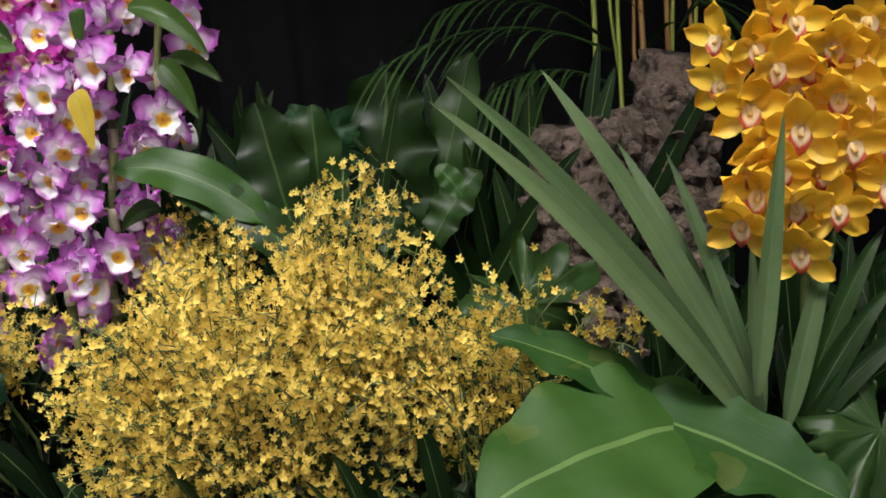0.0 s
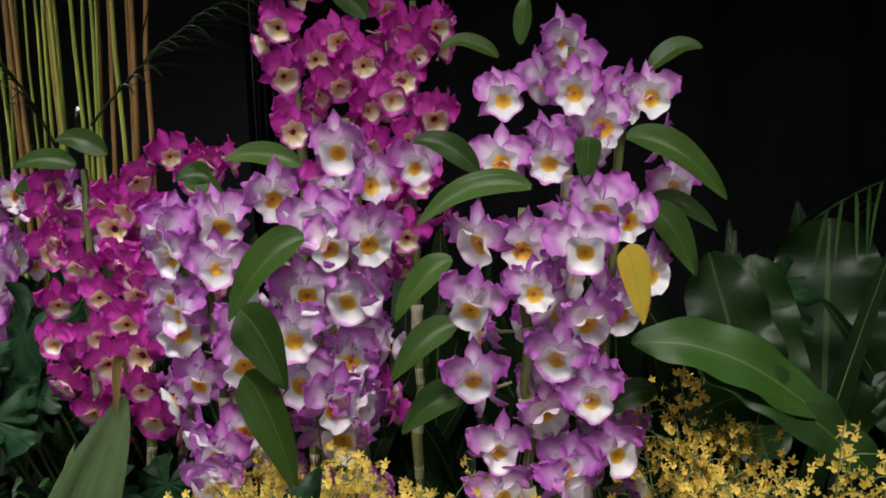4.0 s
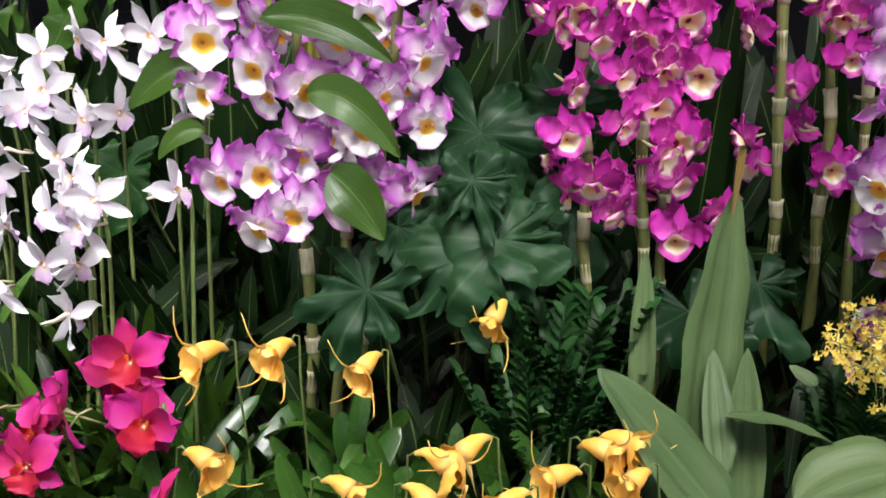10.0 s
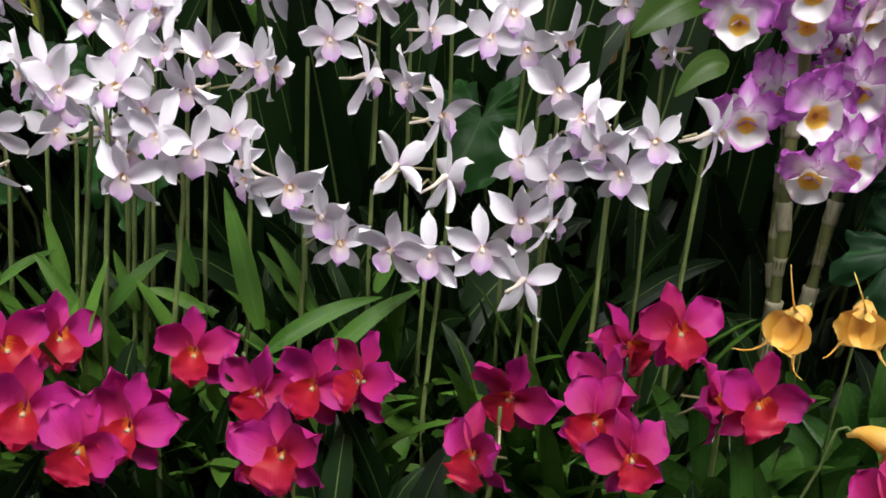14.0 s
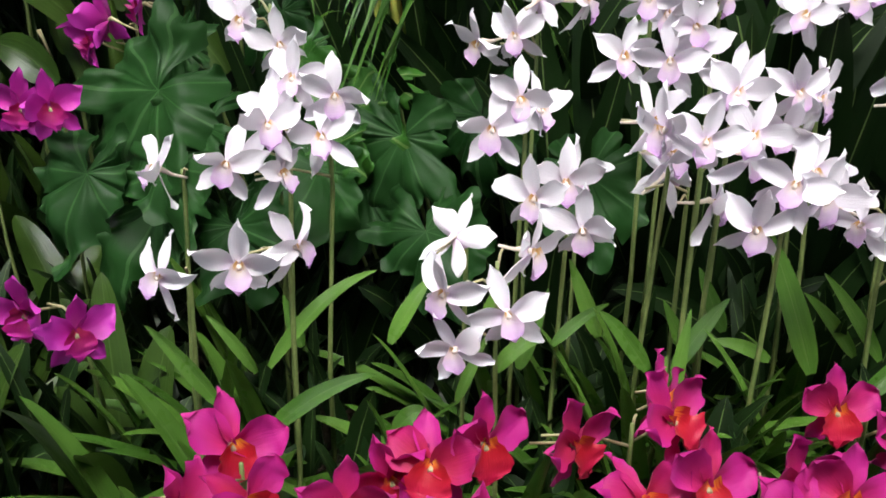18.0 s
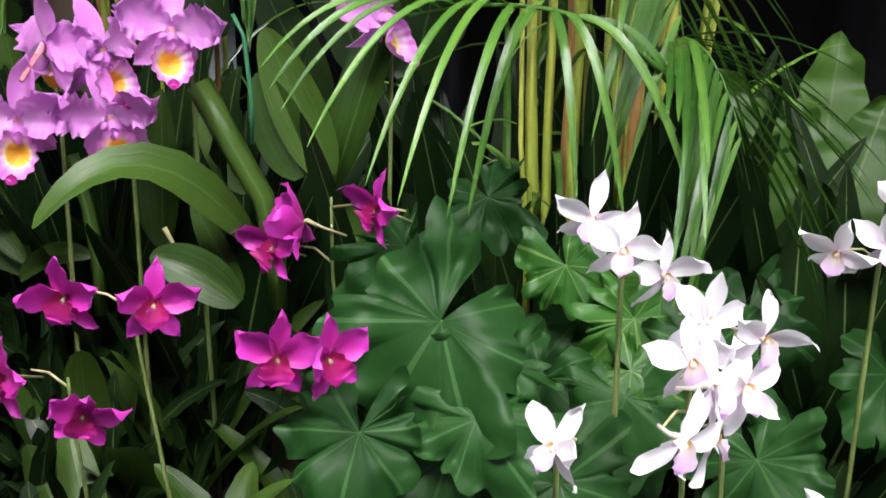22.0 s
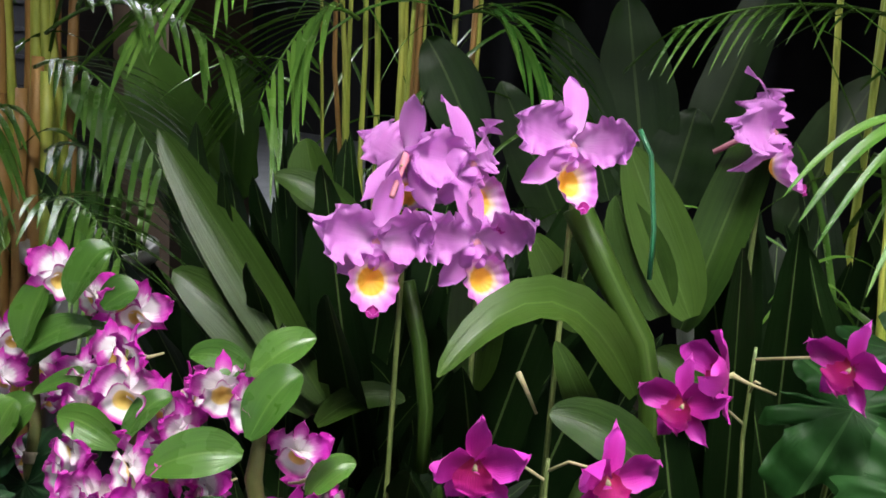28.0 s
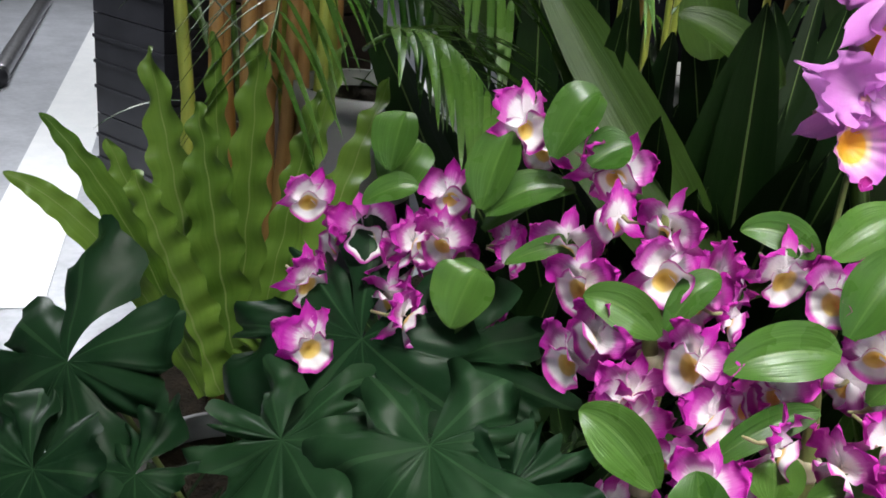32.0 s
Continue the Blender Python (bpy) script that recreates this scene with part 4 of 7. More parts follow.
dendrobium(2, "lilac dendrobium orchid with white and orange throats and drooping leaves", DEN,
           [((-0.718, 1.269, 0.982), (-0.706, 1.285, 1.330)), ((-0.764, 1.275, 0.984), (-0.830, 1.328, 1.303)), ((-0.692, 1.284, 0.973), (-0.668, 1.328, 1.388))],
           [(-0.678, 1.306, 1.361, -89), (-0.746, 1.258, 1.322, -85), (-0.799, 1.292, 1.294, -82), (-0.848, 1.318, 1.285, -104), (-0.704, 1.249, 1.293, -87), (-0.654, 1.250, 1.275, -70), (-0.806, 1.287, 1.252, -81), (-0.719, 1.242, 1.228, -86), (-0.679, 1.245, 1.218, -88), (-0.852, 1.309, 1.217, -109), (-0.733, 1.238, 1.187, -85), (-0.685, 1.275, 1.133, -88), (-0.698, 1.253, 1.112, -87), (-0.784, 1.271, 1.156, -83), (-0.849, 1.315, 1.185, -104), (-0.831, 1.304, 1.130, -100), (-0.689, 1.267, 1.072, -88), (-0.787, 1.282, 1.082, -82), (-0.729, 1.261, 1.136, -86), (-0.824, 1.312, 1.040, -101), (-0.665, 1.298, 1.170, -59), (-0.595, 1.352, 1.340, -93), (-0.647, 1.337, 1.324, -90)],
           [(*((-0.717, 1.228, 1.278), (-0.792, 1.228, 1.202)), 0.042), (*((-0.781, 1.218, 1.215), (-0.742, 1.202, 1.139)), 0.046), (*((-0.782, 1.229, 1.149), (-0.738, 1.207, 1.034)), 0.045), (*((-0.716, 1.267, 1.344), (-0.790, 1.279, 1.352)), 0.026), (*((-0.806, 1.299, 1.334), (-0.841, 1.303, 1.333)), 0.026), (*((-0.636, 1.400, 1.496), (-0.680, 1.410, 1.527)), 0.03)],
           fill=54, low=0.32, group="lilac dendrobiums")
dendrobium(3, "lilac dendrobium orchid with arching olive leaves", DEN,
           [((-1.297, 1.636, 0.962), (-1.245, 1.721, 1.285)), ((-1.283, 1.637, 0.957), (-1.126, 1.816, 1.303)), ((-1.259, 1.654, 0.943), (-1.140, 1.684, 1.272))],
           [(-1.273, 1.695, 1.300, -120), (-1.319, 1.716, 1.278, -116), (-1.345, 1.714, 1.236, -115), (-1.306, 1.676, 1.210, -118), (-1.269, 1.643, 1.190, -121), (-1.206, 1.630, 1.254, -125), (-1.222, 1.667, 1.227, -123), (-1.285, 1.629, 1.135, -121), (-1.319, 1.643, 1.117, -119), (-1.302, 1.615, 1.079, -121), (-1.332, 1.628, 1.064, -118), (-1.186, 1.645, 1.174, -101), (-1.145, 1.668, 1.285, -127), (-1.136, 1.651, 1.202, -98), (-1.194, 1.634, 1.080, -126), (-1.171, 1.615, 1.072, -93), (-1.146, 1.630, 1.142, -93), (-1.347, 1.716, 1.181, -175), (-1.347, 1.692, 1.099, -156), (-1.211, 1.636, 1.145, -125), (-1.239, 1.633, 1.067, -124)] + [(-1.194, 1.835, 1.284, -134), (-1.136, 1.805, 1.295, -138), (-1.162, 1.803, 1.259, -137), (-1.110, 1.784, 1.285, -140), (-1.040, 1.770, 1.265, -113), (-1.057, 1.798, 1.301, -141), (-1.005, 1.756, 1.230, -115)],
           [(*((-1.299, 1.666, 1.254), (-1.203, 1.585, 1.213)), 0.036), (*((-1.280, 1.611, 1.189), (-1.219, 1.547, 1.134)), 0.04), (*((-1.273, 1.587, 1.117), (-1.242, 1.540, 1.058)), 0.05), (*((-1.353, 1.714, 1.140), (-1.399, 1.732, 1.113)), 0.025), (*((-1.342, 1.774, 1.289), (-1.411, 1.805, 1.258)), 0.026), (*((-1.132, 1.782, 1.304), (-1.060, 1.723, 1.276)), 0.03), (*((-1.285, 1.690, 1.244), (-1.199, 1.612, 1.238)), 0.03), (*((-1.339, 1.740, 1.198), (-1.410, 1.779, 1.156)), 0.045)],
           fill=20, low=0.62, group="lilac dendrobiums")
# magenta dendrobiums
dendrobium(4, "deep magenta dendrobium orchid with cream throats", MAG,
           [((-1.002, 1.503, 0.994), (-0.991, 1.589, 1.336)), ((-0.945, 1.487, 0.979), (-0.908, 1.584, 1.343)), ((-0.922, 1.504, 0.983), (-0.849, 1.598, 1.364))],
           [(-1.034, 1.583, 1.319, -83), (-1.038, 1.576, 1.291, -83), (-1.034, 1.561, 1.243, -83), (-0.922, 1.560, 1.324, -89), (-0.897, 1.543, 1.284, -90), (-0.959, 1.476, 1.115, -87), (-1.017, 1.511, 1.085, -84), (-0.905, 1.445, 1.049, -90), (-0.957, 1.451, 1.033, -87), (-0.892, 1.528, 1.237, -91), (-0.942, 1.535, 1.223, -88), (-0.941, 1.515, 1.154, -88), (-1.026, 1.541, 1.179, -83), (-1.035, 1.539, 1.130, -103), (-0.973, 1.531, 1.186, -86), (-0.882, 1.560, 1.355, -91), (-0.832, 1.546, 1.343, -94), (-0.952, 1.551, 1.269, -87), (-0.967, 1.563, 1.299, -87), (-0.925, 1.522, 1.189, -89), (-0.921, 1.500, 1.118, -89), (-0.979, 1.519, 1.138, -86), (-0.925, 1.489, 1.076, -89), (-0.883, 1.510, 1.181, -91)],
           [(*((-0.994, 1.560, 1.342), (-1.074, 1.577, 1.341)), 0.03), (*((-0.954, 1.554, 1.354), (-1.020, 1.574, 1.373)), 0.03), (*((-0.858, 1.503, 1.320), (-0.811, 1.485, 1.295)), 0.03)], fill=40, group="magenta dendrobiums", size=0.86, spread=45, nod=16)
dendrobium(5, "tall deep magenta dendrobium orchid behind the lilac ones", MAG,
           [((-0.732, 1.503, 0.965), (-0.714, 1.579, 1.537)), ((-0.666, 1.493, 0.962), (-0.641, 1.566, 1.512)), ((-0.599, 1.493, 0.956), (-0.565, 1.569, 1.532))],
           [(-0.733, 1.537, 1.506, -86), (-0.665, 1.525, 1.486, -89), (-0.637, 1.517, 1.457, -91), (-0.732, 1.528, 1.447, -86), (-0.668, 1.518, 1.433, -89), (-0.635, 1.509, 1.403, -91), (-0.725, 1.518, 1.379, -87), (-0.635, 1.503, 1.356, -91), (-0.585, 1.515, 1.495, -93), (-0.545, 1.510, 1.498, -95), (-0.587, 1.507, 1.436, -93), (-0.553, 1.496, 1.389, -95), (-0.605, 1.521, 1.521, -92), (-0.572, 1.510, 1.469, -94), (-0.694, 1.526, 1.467, -88), (-0.604, 1.506, 1.413, -92), (-0.585, 1.497, 1.362, -93), (-0.704, 1.538, 1.543, -88), (-0.610, 1.493, 1.312, -92), (-0.574, 1.488, 1.311, -94), (-0.634, 1.490, 1.263, -91), (-0.592, 1.482, 1.247, -93)],
           [(*((-0.708, 1.516, 1.530), (-0.767, 1.527, 1.550)), 0.03), (*((-0.475, 1.474, 1.453), (-0.545, 1.485, 1.467)), 0.022)], fill=46, low=0.4, group="magenta dendrobiums", size=0.9, spread=40, nod=14)
# white and magenta dendrobium at the end of the stand
dendrobium(6, "bushy dendrobium orchid with white petals tipped magenta", TIP,
           [((-2.368, 2.948, 0.903), (-2.335, 3.003, 1.150)), ((-2.323, 2.876, 0.918), (-2.302, 2.912, 1.103)), ((-2.389, 3.079, 0.928), (-2.310, 3.162, 1.106)), ((-2.445, 2.928, 0.933), (-2.468, 2.908, 1.007)), ((-2.411, 2.846, 0.964), (-2.433, 2.839, 1.030))],
           [(-2.364, 3.202, 1.085, -123), (-2.337, 2.998, 1.143, -139), (-2.347, 2.994, 1.122, -138), (-2.308, 2.944, 1.130, -146), (-2.313, 2.910, 1.127, -149), (-2.369, 2.957, 1.089, -140), (-2.379, 2.987, 1.061, -136), (-2.375, 2.944, 1.065, -141), (-2.388, 2.978, 1.038, -136), (-2.359, 2.877, 1.059, -150), (-2.322, 2.867, 1.065, -133), (-2.290, 2.888, 1.095, -123), (-2.322, 2.983, 1.105, -141), (-2.343, 3.044, 1.097, -134), (-2.325, 3.068, 1.108, -134), (-2.354, 3.169, 1.086, -125), (-2.329, 3.160, 1.117, -128), (-2.281, 3.120, 1.150, -134), (-2.283, 3.064, 1.150, -137)] + [(-2.413, 2.925, 1.049, -139), (-2.466, 2.870, 1.055, -141), (-2.485, 2.869, 1.045, -159), (-2.425, 2.821, 1.067, -153), (-2.439, 2.798, 1.062, -135), (-2.419, 2.847, 1.062, -149), (-2.451, 3.002, 0.963, -158), (-2.369, 3.031, 1.062, -133), (-2.367, 2.908, 1.059, -145), (-2.387, 3.145, 1.050, -124), (-2.334, 2.854, 1.052, -124)]
           + [(-2.369, 3.251, 1.096, -135), (-2.397, 3.223, 1.052, -135), (-2.419, 3.196, 1.023, -135), (-2.313, 3.119, 1.174, -148), (-2.291, 3.074, 1.153, -153), (-2.377, 3.159, 1.053, -141), (-2.356, 3.179, 1.069, -141), (-2.363, 3.226, 1.071, -137)],
           [(*((-2.330, 3.186, 1.144), (-2.354, 3.190, 1.110)), 0.045), (*((-2.323, 3.146, 1.111), (-2.298, 3.142, 1.146)), 0.03), (*((-2.338, 3.123, 1.103), (-2.295, 3.085, 1.132)), 0.022), (*((-2.361, 2.984, 1.089), (-2.379, 3.025, 1.105)), 0.026), (*((-2.357, 2.983, 1.093), (-2.329, 2.968, 1.121)), 0.02), (*((-2.300, 2.923, 1.140), (-2.267, 2.897, 1.165)), 0.028), (*((-2.327, 2.897, 1.112), (-2.294, 2.884, 1.151)), 0.034), (*((-2.332, 2.897, 1.103), (-2.372, 2.942, 1.090)), 0.032)]
           + [(*((-2.452, 2.935, 1.062), (-2.462, 2.975, 1.090)), 0.028), (*((-2.483, 2.894, 1.032), (-2.463, 2.915, 1.088)), 0.033), (*((-2.439, 2.835, 1.037), (-2.447, 2.874, 1.069)), 0.036), (*((-2.430, 2.849, 1.023), (-2.408, 2.829, 1.036)), 0.016), (*((-2.356, 2.859, 1.044), (-2.376, 2.885, 1.041)), 0.022), (*((-2.378, 2.900, 1.033), (-2.370, 2.908, 1.054)), 0.03), (*((-2.356, 3.112, 1.085), (-2.378, 3.113, 1.050)), 0.045), (*((-2.293, 2.930, 1.137), (-2.314, 2.969, 1.146)), 0.022)]
           + [(*((-2.492, 2.889, 1.035), (-2.492, 2.913, 1.061)), 0.03), (*((-2.310, 3.070, 1.156), (-2.290, 3.054, 1.170)), 0.03), (*((-2.312, 3.048, 1.106), (-2.353, 3.095, 1.093)), 0.016), (*((-2.339, 2.898, 1.072), (-2.387, 2.937, 1.038)), 0.018), (*((-2.283, 2.886, 1.059), (-2.257, 2.866, 1.080)), 0.022), (*((-2.350, 3.170, 1.122), (-2.376, 3.195, 1.108)), 0.02), (*((-2.344, 3.123, 1.119), (-2.320, 3.123, 1.167)), 0.035), (*((-2.359, 3.188, 1.130), (-2.343, 3.191, 1.166)), 0.035), (*((-2.325, 3.087, 1.159), (-2.297, 3.077, 1.198)), 0.034), (*((-2.343, 3.120, 1.116), (-2.308, 3.086, 1.137)), 0.025), (*((-2.367, 3.131, 1.031), (-2.336, 3.119, 1.075)), 0.04)],
           fill=75, leaf=M_OVAL, nod=4, spread=70, size=0.66, group="")


def sprays(seed, label, name, category, kinds, heads, nod=0.0, spread=15, size=1.0, stem=M_STEM, r=0.0028, group="", lean=12, tip=12):
    """One plant a head: an upright stem with short stalks to its blooms; heads are (foot, blooms)."""
    rng = random.Random(seed)
    made = []
    for foot, blooms in heads:
        t = thing(name, (foot[0], foot[1], DECK), label, category, group)
        c = Vector((sum(b[0] for b in blooms), sum(b[1] for b in blooms), sum(b[2] for b in blooms))) / len(blooms)
        hi = max(b[2] for b in blooms)
        back = -toward(c, 0.0) * 0.03
        top = Vector((c.x, c.y, hi - 0.008)) + back
        foot_v = Vector((foot[0], foot[1], DECK + 0.03))
        mid = Vector((c.x, c.y, min(b[2] for b in blooms) - 0.03)) + back
        pts = [foot_v, foot_v.lerp(mid, 0.5) + Vector((rng.uniform(-.008, .008), rng.uniform(-.008, .008), 0)), mid, mid.lerp(top, 0.5), top]
        stem_part(t, "stem", pts, r, r * 0.6, stem, 6)
        for x, y, z, h in blooms:
            hd = h + rng.uniform(-spread, spread)
            bloom(t, kinds, rng, (x, y, z), hd, nod + rng.uniform(-tip, tip), rng.uniform(-lean, lean), size * rng.uniform(0.92, 1.06))
            a = Vector((x, y, z)) - Vector((math.cos(radians(hd)), math.sin(radians(hd)), 0.15)) * 0.024 * size
            q = min(max((z - 0.018 - mid.z) / max(1e-3, top.z - mid.z), 0), 1)
            b = mid.lerp(top, q)
            stem_part(t, "stalk", [b, (a + b) / 2 + Vector((0, 0, 0.006)), a], 0.0014, 0.0011, M_PED, 5)
        made.append(t)
    return made


def seed_of(foot):
    return int(abs(foot[0] * 7919 + foot[1] * 10472) * 10)


def white_orchid(foot, *blooms):
    sprays(seed_of(foot), "white star-shaped orchid with lilac-flushed yellow lips on a slender stem", "white_orchid", "orchid", STAR, [(foot, blooms)],
           nod=0, spread=14, lean=20, size=1.06, tip=14, r=0.0027, group="white orchids")


def crimson_orchid(foot, *blooms):
    sprays(seed_of(foot), "crimson-pink mini cattleya orchid with orange-marked red lips", "crimson_orchid", "orchid", RED, [(foot, blooms)],
           nod=-14, tip=16, spread=42, lean=22, size=1.08, r=0.003, group="crimson orchids")


def purple_orchid(foot, *blooms):
    sprays(seed_of(foot), "bright purple mini cattleya orchid with crimson lips", "purple_orchid", "orchid", PUR, [(foot, blooms)],
           nod=0, tip=12, lean=18, size=1.04, r=0.0024, group="purple orchids", spread=14)


def cattleya_orchid(foot, *blooms):
    sprays(seed_of(foot), "large ruffled mauve cattleya orchid with a yellow-throated lip", "cattleya_orchid", "orchid", CAT, [(foot, blooms)],
           nod=2, size=0.94, r=0.003, group="mauve cattleyas", spread=8, lean=10, tip=6)


white_orchid((-2.179, 2.204), (-2.168, 2.232, 1.020, -156))
white_orchid((-2.118, 2.158), (-2.130, 2.178, 1.038, -126), (-2.077, 2.191, 1.032, -59))
white_orchid((-2.116, 2.336), (-2.105, 2.364, 1.052, -196))
white_orchid((-2.047, 2.270), (-1.997, 2.307, 1.127, -128), (-2.014, 2.307, 1.100, -157), (-2.040, 2.283, 1.099, -102), (-2.078, 2.286, 1.074, -119))
white_orchid((-2.017, 2.249), (-1.980, 2.271, 1.117, -126), (-1.991, 2.273, 1.081, -135), (-2.034, 2.281, 1.055, -67))
white_orchid((-2.004, 2.050), (-1.939, 2.072, 1.028, -84), (-2.015, 2.080, 1.015, -180), (-1.971, 2.060, 0.990, -128), (-2.009, 2.076, 0.967, -140))
white_orchid((-2.009, 2.348), (-1.995, 2.404, 1.184, -154), (-2.006, 2.372, 1.169, -145), (-1.984, 2.348, 1.148, -127))
white_orchid((-1.986, 2.106), (-1.966, 2.129, 1.029, 20))
white_orchid((-1.902, 2.128), (-1.888, 2.140, 1.125, -132), (-1.848, 2.157, 1.103, -98), (-1.906, 2.150, 1.101, -146))
white_orchid((-1.900, 2.076), (-1.860, 2.110, 1.055, -115), (-1.894, 2.110, 1.050, -154), (-1.880, 2.069, 1.031, -147))
white_orchid((-1.838, 1.994), (-1.850, 2.020, 1.120, -178), (-1.826, 2.055, 1.114, -67), (-1.831, 1.999, 1.113, -130), (-1.791, 1.984, 1.112, -133), (-1.768, 1.998, 1.087, -114))
white_orchid((-1.817, 2.202), (-1.792, 2.215, 1.182, 7), (-1.765, 2.185, 1.182, -55), (-1.805, 2.229, 1.150, -141), (-1.819, 2.262, 1.139, -184))
white_orchid((-1.841, 2.023), (-1.817, 2.041, 1.088, -94))
white_orchid((-1.799, 1.940), (-1.770, 1.955, 1.075, -156), (-1.749, 1.942, 1.062, -103), (-1.798, 1.967, 1.043, -144))
white_orchid((-1.817, 2.139), (-1.795, 2.159, 1.029, -75))
white_orchid((-1.805, 2.027), (-1.781, 2.069, 1.052, -10), (-1.780, 2.020, 1.043, -72))
white_orchid((-1.793, 2.002), (-1.768, 2.018, 1.134, -123))
white_orchid((-1.743, 2.105), (-1.701, 2.142, 1.170, -129), (-1.716, 2.100, 1.167, -132), (-1.698, 2.108, 1.142, -150), (-1.730, 2.112, 1.136, -130), (-1.750, 2.150, 1.135, -128))
white_orchid((-1.767, 2.113), (-1.743, 2.131, 1.189, -139))
white_orchid((-1.707, 1.988), (-1.701, 2.003, 1.126, -137), (-1.655, 2.009, 1.110, -79), (-1.633, 2.020, 1.101, -46), (-1.721, 1.997, 1.098, -142), (-1.692, 1.983, 1.060, -113))
white_orchid((-1.744, 2.034), (-1.719, 2.050, 1.123, -169))
white_orchid((-1.707, 1.897), (-1.697, 1.950, 1.038, -201), (-1.707, 1.925, 1.035, -169), (-1.682, 1.903, 1.031, -116), (-1.662, 1.884, 1.006, -118), (-1.646, 1.882, 0.978, -110))
white_orchid((-1.685, 2.098), (-1.660, 2.115, 1.185, -92))
white_orchid((-1.615, 1.784), (-1.566, 1.783, 0.990, -129), (-1.625, 1.830, 0.986, -173), (-1.600, 1.812, 0.981, -126))
white_orchid((-1.605, 2.016), (-1.552, 2.027, 1.195, -120), (-1.589, 2.027, 1.188, -118), (-1.601, 2.064, 1.171, -159), (-1.620, 2.050, 1.170, -166))
white_orchid((-1.569, 1.947), (-1.510, 1.968, 1.180, -124), (-1.535, 1.985, 1.172, -162), (-1.568, 1.972, 1.162, -86), (-1.600, 1.966, 1.137, -119))
white_orchid((-1.581, 1.841), (-1.547, 1.872, 1.080, -66), (-1.594, 1.868, 1.044, 26), (-1.548, 1.856, 1.028, -7))
white_orchid((-1.547, 1.927), (-1.512, 1.935, 1.143, -65), (-1.555, 1.975, 1.094, -72), (-1.522, 1.945, 1.088, -175))
white_orchid((-1.513, 1.766), (-1.469, 1.773, 1.078, -125), (-1.501, 1.809, 1.051, -132), (-1.484, 1.788, 1.038, -104), (-1.516, 1.791, 1.004, -112), (-1.490, 1.778, 1.000, -54))
white_orchid((-1.525, 1.767), (-1.505, 1.789, 0.940, 17))
white_orchid((-1.477, 1.843), (-1.478, 1.860, 1.168, -110), (-1.499, 1.866, 1.148, -129), (-1.410, 1.858, 1.135, -74), (-1.440, 1.877, 1.128, -122))
white_orchid((-1.501, 1.703), (-1.476, 1.762, 1.097, -155), (-1.469, 1.694, 1.095, -140), (-1.490, 1.725, 1.085, -177), (-1.482, 1.711, 1.065, -138))
white_orchid((-1.504, 1.768), (-1.483, 1.790, 1.117, -133))
white_orchid((-1.481, 1.946), (-1.463, 1.970, 1.187, -87))
white_orchid((-1.437, 1.856), (-1.427, 1.885, 1.212, -172), (-1.405, 1.871, 1.208, -133))
white_orchid((-1.423, 1.669), (-1.399, 1.687, 1.092, -43))
white_orchid((-1.397, 1.791), (-1.372, 1.805, 1.222, -118), (-1.378, 1.818, 1.177, -137))
white_orchid((-1.375, 1.761), (-1.352, 1.780, 1.139, -200))
crimson_orchid((-2.160, 2.164), (-2.222, 2.130, 0.893, -89), (-2.184, 2.099, 0.899, -92), (-2.163, 2.158, 0.905, -94))
crimson_orchid((-2.132, 2.070), (-2.196, 2.040, 0.890, -92), (-2.160, 2.005, 0.888, -95), (-2.130, 2.060, 0.888, -97))
crimson_orchid((-2.022, 2.085), (-2.078, 2.070, 0.882, -102), (-2.060, 2.045, 0.900, -104), (-2.018, 2.035, 0.906, -107))
crimson_orchid((-2.044, 2.017), (-2.074, 1.982, 0.884, -104))
crimson_orchid((-1.923, 1.986), (-1.979, 1.982, 0.917, -112), (-1.965, 1.926, 0.890, -116), (-1.916, 1.944, 0.928, -119))
crimson_orchid((-1.861, 1.907), (-1.917, 1.905, 0.893, -121), (-1.898, 1.840, 0.890, -126), (-1.857, 1.872, 0.884, -128))
crimson_orchid((-1.834, 1.861), (-1.864, 1.826, 0.902, -130))
crimson_orchid((-1.833, 2.024), (-1.863, 1.989, 0.900, -121))
crimson_orchid((-1.753, 1.792), (-1.788, 1.736, 0.900, -143), (-1.778, 1.779, 0.868, -140))
crimson_orchid((-1.741, 1.891), (-1.786, 1.882, 0.912, -132), (-1.756, 1.830, 0.892, -138))
crimson_orchid((-1.678, 1.820), (-1.722, 1.800, 0.900, -142), (-1.695, 1.770, 0.911, -145))
crimson_orchid((-1.611, 1.707), (-1.674, 1.655, 0.900, -129), (-1.608, 1.689, 0.908, -132))
crimson_orchid((-1.531, 1.660), (-1.579, 1.590, 0.896, -140), (-1.566, 1.635, 0.898, -138), (-1.538, 1.650, 0.905, -139))
crimson_orchid((-1.471, 1.465), (-1.501, 1.430, 0.915, -158))
crimson_orchid((-1.446, 1.610), (-1.480, 1.555, 0.925, -104), (-1.472, 1.596, 0.902, -104))
crimson_orchid((-1.443, 1.699), (-1.476, 1.688, 0.912, -102), (-1.469, 1.640, 0.945, -104))
purple_orchid((-2.150, 2.700), (-2.158, 2.727, 1.080, -123), (-2.184, 2.815, 1.072, -168))
purple_orchid((-2.200, 2.780), (-2.219, 2.754, 0.992, -118), (-2.242, 2.828, 1.012, -165))
purple_orchid((-2.110, 2.600), (-2.142, 2.597, 1.064, -144), (-2.128, 2.556, 1.070, -117))
purple_orchid((-1.970, 2.660), (-2.012, 2.728, 1.090, -190), (-2.000, 2.700, 1.118, -232), (-1.995, 2.612, 1.147, -196))
purple_orchid((-2.250, 2.560), (-2.300, 2.593, 0.935, -112), (-2.264, 2.568, 0.932, -75))
